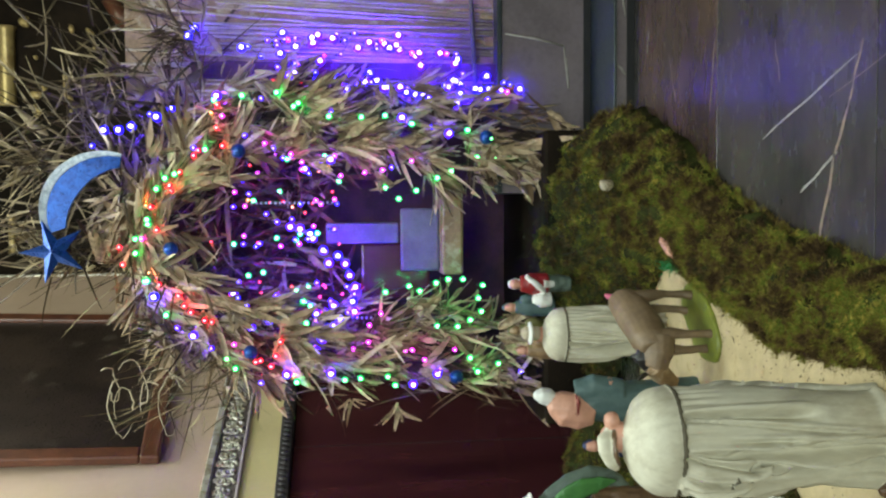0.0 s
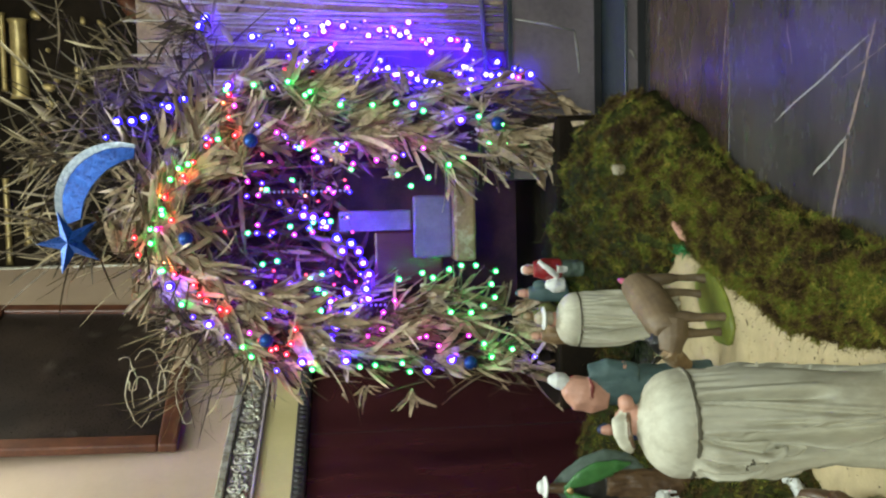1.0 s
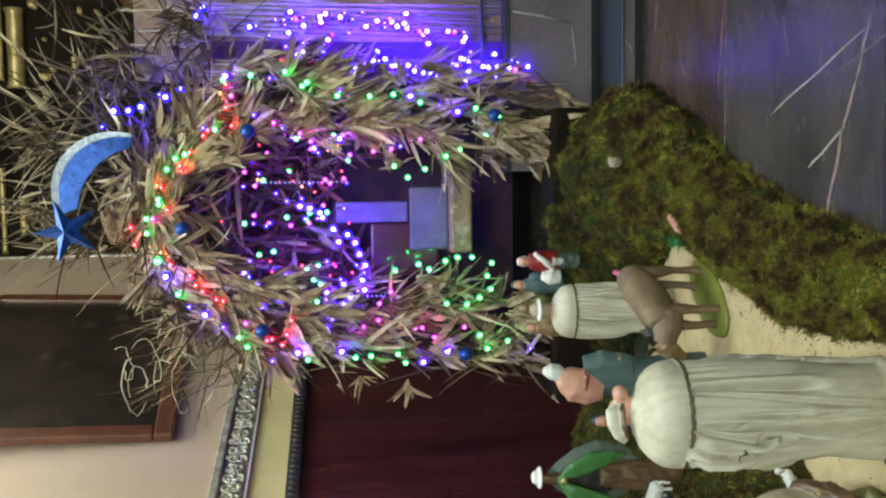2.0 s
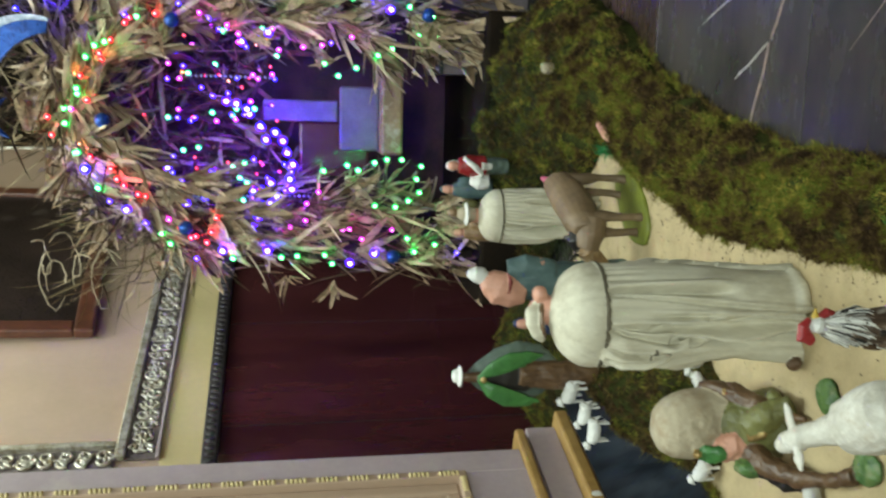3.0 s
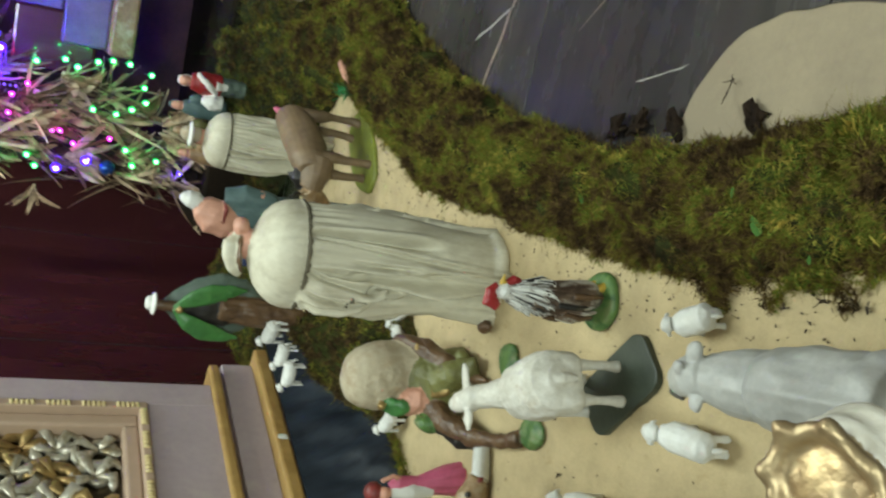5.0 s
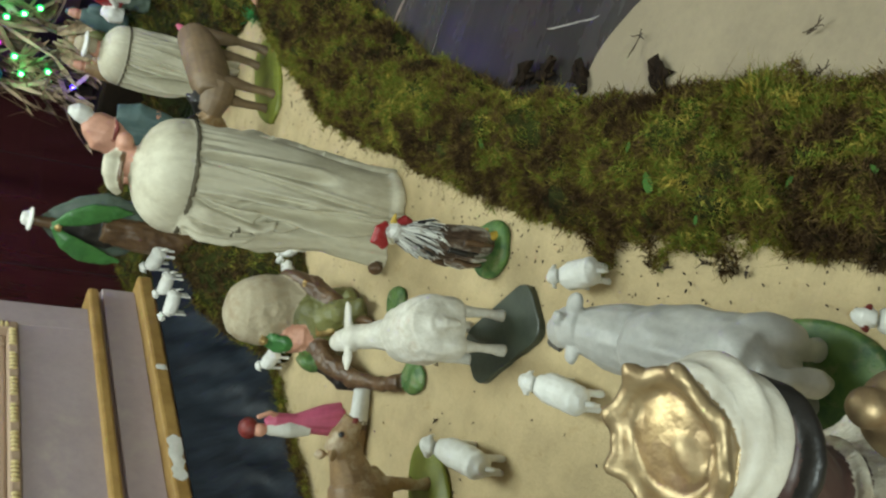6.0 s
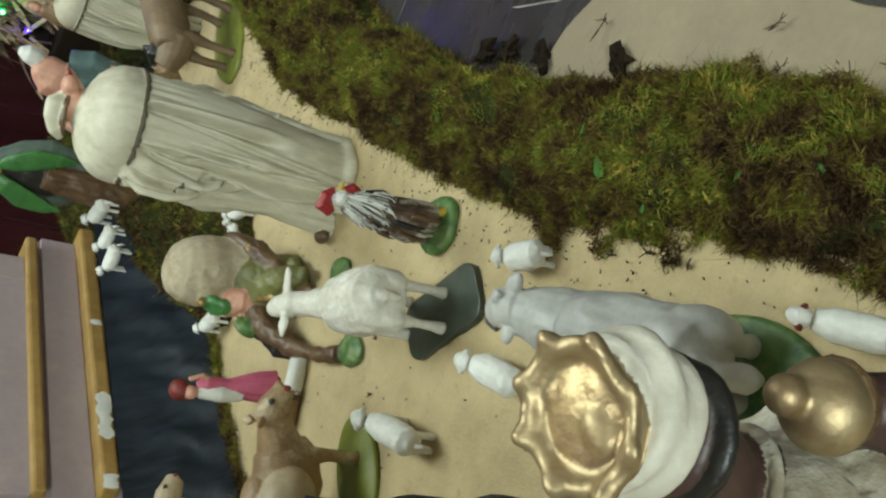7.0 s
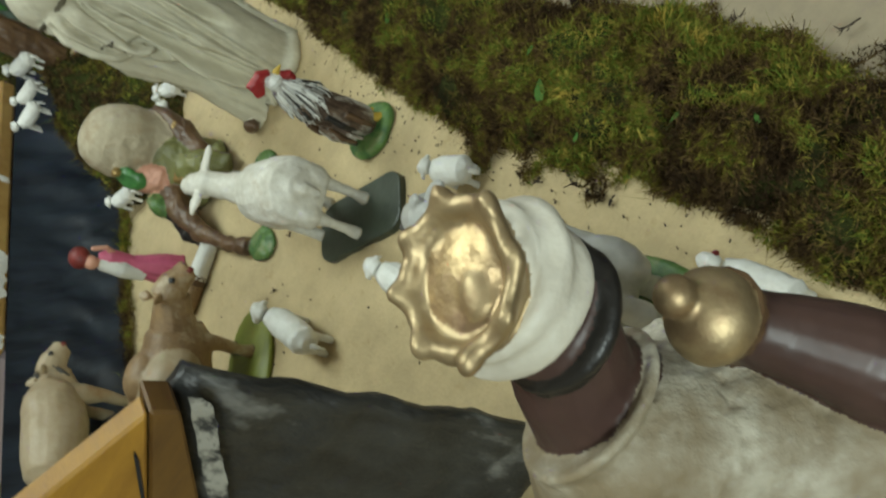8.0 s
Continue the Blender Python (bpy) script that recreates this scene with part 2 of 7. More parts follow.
STRAWHAT = mat("straw_coloured_felt", (0.45, 0.39, 0.275), (0.33, 0.275, 0.185), rough=0.8, scale=6, fine=60, bump=0.4, c=(0.30, 0.22, 0.13), cscale=9, cmix=(0.52, 0.70))
OLIVE = mat("olive_paint", (0.16, 0.16, 0.05), (0.1, 0.1, 0.035), rough=0.5)
FEATHER = mat("feathers", (0.50, 0.49, 0.45), (0.07, 0.045, 0.03), rough=0.5, scale=26, fine=90, bump=0.6, mix=(0.4, 0.6), stretch=(1, 1, 0.35))
FEATHER2 = mat("brown_feathers", (0.15, 0.10, 0.065), (0.05, 0.03, 0.02), rough=0.5, scale=20, fine=80, bump=0.6, c=(0.46, 0.43, 0.38), cscale=22, cmix=(0.50, 0.60), stretch=(1, 1, 0.4))
LEAF = mat("leaf_green", (0.06, 0.21, 0.05), (0.035, 0.125, 0.035), rough=0.4, scale=6, bump=0.2)
TINSELGREEN = mat("green_tinsel", (0.02, 0.26, 0.07), (0.01, 0.15, 0.04), rough=0.3)
PALE_LEAF = mat("grey_green_leaf", (0.10, 0.14, 0.11), (0.06, 0.085, 0.07), rough=0.5)
BLUEFOIL = mat("blue_foil", (0.015, 0.085, 0.36), (0.008, 0.04, 0.20), rough=0.3, metal=0.5, scale=20, bump=0.4)
SILVERFOIL = mat("silver_glitter", (0.62, 0.68, 0.72), (0.36, 0.44, 0.52), rough=0.35, metal=0.6, scale=50, fine=160, bump=0.8)
PLASTER = mat("stable_plaster", (0.17, 0.15, 0.20), (0.11, 0.10, 0.135), rough=0.8)
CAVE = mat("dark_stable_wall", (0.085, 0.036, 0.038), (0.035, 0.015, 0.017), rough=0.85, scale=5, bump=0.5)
CANVAS = mat("dark_oil_canvas", (0.034, 0.022, 0.017), (0.015, 0.010, 0.008), rough=0.3, scale=2.2, bump=0.1, c=(0.07, 0.055, 0.042), cscale=3, cmix=(0.6, 0.75), spec=0.4)
FRAMEWOOD = mat("reddish_frame", (0.13, 0.045, 0.022), (0.07, 0.025, 0.014), rough=0.35, scale=5, bump=0.15)
MOSSBED = mat("moss_bed", (0.045, 0.055, 0.014), (0.018, 0.016, 0.007), rough=0.95, spec=0.05, scale=9, fine=70, bump=1.0, depth=0.02, c=(0.035, 0.021, 0.011), cscale=6)
MOSS = moss_like("moss_tufts", [(0.0, (0.036, 0.022, 0.011)), (0.29, (0.105, 0.066, 0.027)), (0.44, (0.14, 0.105, 0.027)), (0.60, (0.205, 0.18, 0.030)), (0.78, (0.092, 0.158, 0.023)), (1.0, (0.42, 0.32, 0.065))])
HUSK = island("corn_husk", (0.13, 0.075, 0.04), (0.88, 0.71, 0.49), rough=0.6, c=(0.47, 0.33, 0.195))
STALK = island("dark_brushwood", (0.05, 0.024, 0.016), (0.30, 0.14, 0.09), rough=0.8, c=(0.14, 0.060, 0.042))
STRAW = island("dry_grass", (0.06, 0.040, 0.022), (0.50, 0.39, 0.22), rough=0.7, c=(0.16, 0.115, 0.06))
FIR = island("fir_needles", (0.012, 0.020, 0.008), (0.060, 0.085, 0.022), rough=0.7, c=(0.028, 0.045, 0.014))
WALLDARK = mat("dim_church_wall", (0.60, 0.55, 0.46), (0.54, 0.49, 0.40), rough=0.8, scale=1, bump=0.1)
WIRE = mat("green_wire", (0.01, 0.02, 0.01), rough=0.5)
BARK = mat("dark_bark", (0.022, 0.014, 0.009), (0.010, 0.007, 0.005), rough=0.95, spec=0.08, scale=25, bump=0.8)
TWIG = mat("brown_bark", (0.05, 0.03, 0.018), (0.025, 0.016, 0.01), rough=0.9, scale=20, bump=0.8)


# ---- building helpers ----
def link(name, verts, faces, mats, parent=None, label="", smooth=True, idx=None):
    me = bpy.data.meshes.new(name)
    me.from_pydata([tuple(v) for v in verts], [], [tuple(f) for f in faces])
    for m in (mats if isinstance(mats, (list, tuple)) else [mats]):
        me.materials.append(m)
    if idx is not None:
        me.polygons.foreach_set("material_index", np.asarray(idx, np.int32))
    if smooth:
        me.polygons.foreach_set("use_smooth", np.ones(len(me.polygons), bool))
    me.update()
    ob = new(name, me)
    if parent:
        ob.parent = parent
    if label:
        tagged(ob, label)
    return ob


def part(name, bm, material, parent, label="", smooth=False):
    me = bpy.data.meshes.new(name)
    bm.to_mesh(me)
    bm.free()
    me.materials.append(material)
    if smooth:
        me.polygons.foreach_set("use_smooth", np.ones(len(me.polygons), bool))
    ob = new(name, me)
    if parent:
        ob.parent = parent
    if label:
        tagged(ob, label)
    return ob


def thing(name, m, label, category, group="", kind=""):
    ob = new(name)
    ob.empty_display_size = 0.05
    ob.matrix_world = m
    return tagged(ob, label, category, group, kind)


def box(lo, hi, bevel=0.0, bm=None):
    bm = bm or bmesh.new()
    made = bmesh.ops.create_cube(bm, size=1)["verts"]
    lo, hi = Vector(lo), Vector(hi)
    for v in made:
        v.co = Vector(((lo[k] + hi[k]) / 2 + v.co[k] * (hi[k] - lo[k]) for k in range(3)))
    if bevel:
        es = {e for v in made for e in v.link_edges}
        bmesh.ops.bevel(bm, geom=list(es), offset=bevel, segments=2, affect="EDGES", profile=0.5)
    return bm


def ball(c, r, turn=(0, 0, 0), n=14):
    """An egg of radii r about c: verts and faces."""
    r = (r, r, r) if isinstance(r, (int, float)) else r
    R = np.array(Euler([radians(a) for a in turn]).to_matrix())
    vs, fs = [], []
    m = n * 2
    for i in range(n + 1):
        a = math.pi * i / n
        for j in range(m):
            b = 2 * math.pi * j / m
            vs.append((math.sin(a) * math.cos(b) * r[0], math.sin(a) * math.sin(b) * r[1], math.cos(a) * r[2]))
    for i in range(n):
        for j in range(m):
            k = (j + 1) % m
            fs.append((i * m + j, (i + 1) * m + j, (i + 1) * m + k, i * m + k))
    return np.array(vs) @ R.T + np.array(c), fs


def tube(path, n=16, up=(0, 0, 1)):
    """A closed tube along path, rows of x, y, z, ra[, rb]: verts and faces. rb is the radius across up."""
    P = np.array([p[:3] for p in path], float)
    T = np.gradient(P, axis=0)
    T /= np.linalg.norm(T, axis=1)[:, None] + 1e-9
    vs, fs = [], []
    ref = np.array(up, float)
    if np.abs(T @ ref).max() > 0.93 * np.linalg.norm(ref):
        ref = min(np.eye(3), key=lambda q: np.abs(T @ q).max())
    for k, p in enumerate(path):
        s = np.cross(T[k], ref)
        if np.linalg.norm(s) < 1e-3:
            s = np.cross(T[k], (0, 1, 0.01))
        s /= np.linalg.norm(s)
        u = np.cross(s, T[k])
        ra, rb = p[3], p[4] if len(p) > 4 else p[3]
        for j in range(n):
            a = 2 * math.pi * j / n
            vs.append(P[k] + s * ra * math.cos(a) + u * rb * math.sin(a))
    for k in range(len(path) - 1):
        for j in range(n):
            i = (j + 1) % n
            fs.append((k * n + j, k * n + i, (k + 1) * n + i, (k + 1) * n + j))
    fs.append(tuple(range(n))[::-1])
    fs.append(tuple(range((len(path) - 1) * n, len(path) * n)))
    return np.array(vs), fs


def sculpt(name, prims, voxel, parent=None, label="", smooth=6, shape=None):
    """One mesh out of overlapping rounded forms, rows of (verts, faces, material): melted together and smoothed;
    each face keeps the material of the form that lies nearest."""
    from mathutils.bvhtree import BVHTree
    V, F, base = [], [], 0
    groups = {}
    for (vs, fs), m in prims:
        V.append(np.asarray(vs))
        F += [tuple(i + base for i in f) for f in fs]
        g = groups.setdefault(m, ([], [], [0]))
        g[0].extend([tuple(v) for v in vs])
        g[1].extend([tuple(i + g[2][0] for i in f) for f in fs])
        g[2][0] += len(vs)
        base += len(vs)
    raw = link(name + "_raw", np.concatenate(V), F, WHITE)
    md = raw.modifiers.new("melt", "REMESH")
    md.mode, md.voxel_size = "VOXEL", voxel
    sm = raw.modifiers.new("soften", "SMOOTH")
    sm.iterations, sm.factor = smooth, 0.5
    dg = bpy.context.evaluated_depsgraph_get()
    me = bpy.data.meshes.new_from_object(raw.evaluated_get(dg))
    bpy.data.objects.remove(raw)
    me.name = name
    me.materials.clear()
    mats = list(groups)
    for m in mats:
        me.materials.append(m)
    if len(mats) > 1:
        trees = [BVHTree.FromPolygons(g[0], g[1]) for g in groups.values()]
        idx = [min(range(len(mats)), key=lambda k: trees[k].find_nearest(p.center)[3]) for p in me.polygons]
        me.polygons.foreach_set("material_index", np.array(idx, np.int32))
    if shape:
        nv = [(v.co.copy(), v.normal.copy()) for v in me.vertices]
        for v, (co, no) in zip(me.vertices, nv):
            v.co = co + no * shape(co)
    me.polygons.foreach_set("use_smooth", np.ones(len(me.polygons), bool))
    me.update()
    ob = new(name, me)
    if parent:
        ob.parent = parent
    if label:
        tagged(ob, label)
    return ob


def smoothstep(a, b, x):
    t = min(1.0, max(0.0, (x - a) / (b - a)))
    return t * t * (3 - 2 * t)


def lerp_rows(rows, y):
    """Values of rows (y, a, b, ...) at y, in straight lines between them."""
    rows = sorted(rows)
    ys = [r[0] for r in rows]
    return [float(np.interp(y, ys, [r[k] for r in rows])) for k in range(1, len(rows[0]))]


def blade(vs, fs, p, d, length, width, side, curl=0.2, n=3):
    """Appends a tapering, curling leaf from p along d."""
    d, side = Vector(d).normalized(), Vector(side)
    side = (side - d * side.dot(d)).normalized()
    up = d.cross(side)
    b = len(vs)
    for k in range(n + 1):
        t = k / n
        w = width * (0.45 + 1.6 * t * (1 - t)) * (1 - t ** 3)
        c = Vector(p) + d * length * t + up * curl * length * t * t
        vs.append(c - side * w * 0.5 + up * w * 0.15)
        vs.append(c + side * w * 0.5 + up * w * 0.15)
    for k in range(n):
        i = b + 2 * k
        fs.append((i, i + 1, i + 3, i + 2))


# ---- the setting ----
FLOOR_Z = -0.06
U = Vector((-0.30, -0.954, 0)).normalized()      # along the side wall, towards the viewer
NRM = Vector((0.954, -0.30, 0)).normalized()     # out of the side wall, into the room


def wall_frame(p0):
    """Local x along the wall towards the viewer, local y out of it, z up."""
    m = Matrix.Identity(4)
    m.col[0][:3], m.col[1][:3], m.col[2][:3], m.col[3][:3] = U, NRM, (0, 0, 1), p0
    return m


def build_floor():
    ground = thing("floor", Matrix.Identity(4), "dark grey marble church floor with pale veins", "floor", kind="structure")
    part("subfloor", box((-6, -6, FLOOR_Z - 0.2), (6, 13, FLOOR_Z - 0.006)), DARK, ground)
    rows = [-6, -4.2, -2.6, -1.0, 0.35, 1.55, 2.72, 3.945, 5.02, 6.3, 8, 10, 13]
    for k in range(len(rows) - 1):
        for x0, x1 in ((-6, -3.2), (-3.2, -0.9), (-0.9, 1.62), (1.62, 3.9), (3.9, 6)):
            part("marble_slab", box((x0 + 0.002, rows[k] + 0.002, FLOOR_Z - 0.02), (x1 - 0.002, rows[k + 1] - 0.002, FLOOR_Z), 0.0015), BROWNSLATE if rows[k] == 3.945 else SLATE, ground)
    veins = [((0.241, 3.497), (0.471, 2.832), 0.011, VEIN), ((0.02, 3.19), (0.16, 2.944), 0.013, VEIN), ((-0.143, 3.05), (0.152, 2.962), 0.022, VEIN2),
             ((0.152, 2.962), (0.315, 2.878), 0.020, VEIN2), ((0.315, 2.878), (0.52, 2.80), 0.016, VEIN2), ((0.5, 2.05), (0.1, 2.5), 0.005, VEIN2),
             ((0.40, 4.02), (0.72, 3.98), 0.012, VEIN2), ((0.62, 3.40), (0.45, 3.36), 0.008, VEIN2), ((0.75, 4.55), (0.50, 4.45), 0.010, VEIN2),
             ((-0.02, 2.15), (0.05, 1.95), 0.006, VEIN), ((0.95, 4.85), (0.80, 4.88), 0.012, VEIN), ((0.35, 3.0), (0.6, 2.2), 0.004, VEIN2), ((0.20, 2.3), (0.34, 2.05), 0.005, VEIN)]
    for (a, b, w, m) in veins:
        a, b = Vector((*a, 0)), Vector((*b, 0))
        d = (b - a).normalized()
        s = Vector((-d.y, d.x, 0))
        vs, fs = [], []
        for k in range(9):
            t = k / 8
            c = a.lerp(b, t) + s * 0.01 * noise.noise(Vector((t * 3, a.x * 9, b.y)))
            ww = w * (0.5 + 0.5 * noise.noise(Vector((t * 4, a.x * 5, 3))) + 0.25) * (1 if 0 < k < 8 else 0.5)
            vs += [(c - s * ww / 2)[:2] + (FLOOR_Z + 0.001,), (c + s * ww / 2)[:2] + (FLOOR_Z + 0.001,)]
            if k:
                i = 2 * k
                fs.append((i - 2, i, i + 1, i - 1))
        link("vein", vs, fs, m, ground)
    # two broad steps behind, to the right of the stable
    for k, (y, z) in enumerate(((5.10, FLOOR_Z), (5.56, 0.068))):
        step = thing("step_%d" % (k + 1), Matrix.Identity(4), "marble altar step with a brown riser and green tread", "step", kind="structure")
        part("riser", box((0.05, y, z), (4.5, y + 0.55, z + (0.105, 0.56)[k]), 0.004), BROWNSTONE, step)
        part("tread", box((0.05, y - 0.015, z + (0.107, 0.562)[k]), (4.5, y + 0.55, z + (0.125, 0.59)[k]), 0.004), GREENSTONE, step)
        for x0, x1, z0, z1 in (((0.72, 0.78, 0.05, 0.104), (1.05, 1.30, 0.05, 0.10)), ((0.70, 0.96, 0.14, 0.17), (0.96, 1.03, 0.17, 0.54), (1.35, 1.42, 0.06, 0.5), (0.55, 0.62, 0.3, 0.5)))[k]:
            v, f = tube([(x0, y - 0.001, z + z0, 0.006, 0.001), ((x0 * 0.4 + x1 * 0.6), y - 0.001, z + (z0 + z1) / 2, 0.010, 0.001), (x1, y - 0.001, z + z1, 0.005, 0.001)], 6, (0, 1, 0))
            link("vein", v, f, VEIN, step)
        # black strip paints the shadow along the riser's foot
        part("shadow_strip", box((0.05, y - 0.006, z + 0.001), (4.5, y + 0.01, z + (0.045, 0.045)[k])), DARK, step)


build_floor()


def build_shell():
    """Plain walls and ceiling that close the church round the scene."""
    w = lambda n, lo, hi, m: tagged(part(n, box(lo, hi), m, None), "plain dim plastered church wall", "wall", kind="structure")
    w("wall_north", (-6, 11.0, FLOOR_Z), (6, 11.3, 6.2), WALLDARK)
    w("wall_south", (-6, -6.3, FLOOR_Z), (6, -6.0, 6.2), WALLDARK)
    w("wall_east", (6.0, -6, FLOOR_Z), (6.3, 11.3, 6.2), WALLDARK)
    w("wall_west", (-6.3, -6, FLOOR_Z), (-6.0, 11.3, 6.2), WALLDARK)
    tagged(part("ceiling", box((-6.3, -6.3, 6.2), (6.3, 11.3, 6.4)), WALLDARK, None), "plain church ceiling", "ceiling", kind="structure")


build_shell()


def curl(vs_all, fs_all, c, r, turns, thick, axis_u, axis_v, out, start=0.0, sign=1):
    """A raised scroll of carving."""
    path = []
    n = int(18 * turns)
    for k in range(n + 1):
        t = k / n
        a = start + sign * turns * 2 * math.pi * t
        rr = r * (1 - 0.8 * t)
        p = Vector(c) + axis_u * rr * math.cos(a) + axis_v * rr * math.sin(a) + out * thick * 0.6
        path.append((*p, thick * (1.1 - 0.5 * t)))
    v, f = tube(path, 6, out)
    b = len(vs_all)
    vs_all.extend([tuple(x) for x in v])
    fs_all.extend([tuple(i + b for i in q) for q in f])


def carved_run(name, parent, x0, x1, z0, z1, material, y=0.0, vertical=False, seed=1):
    """A band of leaf scrolls, with a plain fillet on either side."""
    rnd = random.Random(seed)
    vs, fs = [], []
    ax, az, out = Vector((1, 0, 0)), Vector((0, 0, 1)), Vector((0, 1, 0))
    length, h = (z1 - z0, x1 - x0) if vertical else (x1 - x0, z1 - z0)
    n = max(1, int(length / (h * 0.62)))
    for k in range(n):
        s = (k + 0.5) / n * length
        cx, cz = ((x0 + x1) / 2, z0 + s) if vertical else (x0 + s, (z0 + z1) / 2)
        for sg in (1, -1):
            off = (ax if vertical else az) * sg * h * 0.14
            curl(vs, fs, Vector((cx, y, cz)) + off, h * 0.27, 1.3, h * 0.075, ax, az, out, rnd.uniform(0, 6.3), sg)
        for q in range(3):
            a = rnd.uniform(0, 6.3)
            v, f = ball((cx + h * 0.3 * math.cos(a), y + 0.01, cz + h * 0.3 * math.sin(a)), (h * 0.12, h * 0.06, h * 0.07), (0, math.degrees(-a), 0), 5)
            b = len(vs)
            vs.extend([tuple(x) for x in v])
            fs.extend([tuple(i + b for i in g) for g in f])
    return link(name, vs, fs, material, parent)


def build_side_wall():
    m = wall_frame((-1.55, 6.9, 0))
    wall = thing("wall_side", m, "peach church wall above a glossy maroon wood panel", "wall", kind="structure")
    # local x: -3 (far) .. 5 (near)
    part("panel", box((-3.2, -0.06, FLOOR_Z), (6, 0.0, 1.98)), MAROON, wall, "glossy dark maroon wood panel")
    for x in (-2.1, -1.0, 0.55, 1.7):
        part("board_joint", box((x, -0.004, FLOOR_Z), (x + 0.006, 0.0015, 1.98)), DARK, wall)
    part("upper_wall", box((-2.75, -0.3, 2.3), (6, 0.0, 6.2)), PEACH, wall, "peach painted plaster")
    part("cream_band", box((-2.75, -0.3, 2.07), (6, 0.005, 2.3)), CREAM, wall, "cream painted band")
    trim = part("trim", box((-3.2, -0.1, 1.98), (6, 0.045, 2.07), 0.012), TRIM, wall, "dark carved trim")
    vs, fs = [], []
    for k in range(150):
        x = -3.1 + k * 0.06
        v, f = ball((x, 0.045, 2.025), (0.022, 0.012, 0.03), n=4)
        b = len(vs)
        vs.extend([tuple(q) for q in v])
        fs.extend([tuple(i + b for i in g) for g in f])
    link("trim_bosses", vs, fs, TRIM, trim)
    frieze = thing("carved_frieze", m, "silvered and gilt carved leaf moulding on the wall", "moulding")
    part("fillet", box((-2.75, 0, 2.490), (1.98, 0.045, 2.545), 0.010), SILVER, frieze, "pale silvered fillet")
    part("fillet", box((-2.75, 0, 2.302), (1.98, 0.03, 2.322), 0.006), MAUVE, frieze)
    part("ground_band", box((-2.75, 0.001, 2.325), (1.98, 0.012, 2.489)), FRIEZE_GROUND, frieze, "dark ground behind the carving")
    carved_run("carving", frieze, -2.7, 1.95, 2.325, 2.49, SILVER, 0.014, seed=3)
    up = thing("carved_upright", m, "silvered carved upright moulding framing the peach wall", "moulding")
    part("fillet", box((1.845, 0, 2.549), (1.885, 0.045, 5.5), 0.008), SILVER, up)
    part("ground_band", box((1.885, 0.001, 2.545), (2.06, 0.012, 5.5)), FRIEZE_GROUND, up)
    carved_run("carving", up, 1.89, 2.05, 2.55, 4.2, SILVER, 0.014, True, seed=5)
    # the far end of the wall and the dark painting
    part("corner_bead", box((-2.79, -0.3, 2.07), (-2.75, 0.02, 6.2), 0.01), SILVER, wall, "pale shining corner bead")
    paint = thing("painting", m @ pose(0.72, 0.012, 2.86, -4.0, 0, 0) @ pose(0, 0, 0, 0, 4.5, 0), "large dark oil painting in a reddish wooden frame", "painting")
    W, H, fw = 2.28, 1.75, 0.13
    part("canvas", box((-W + fw, 0.02, fw), (-fw, 0.035, H - fw)), CANVAS, paint, "dark brown canvas")
    for lo, hi in (((-W, 0, 0), (0, 0.07, fw)), ((-W, 0, H - fw), (0, 0.07, H)), ((-W, 0.001, fw), (-W + fw, 0.069, H - fw)), ((-fw, 0.001, fw), (0, 0.069, H - fw))):
        part("frame", box(lo, hi, 0.015), FRAMEWOOD, paint)


build_side_wall()


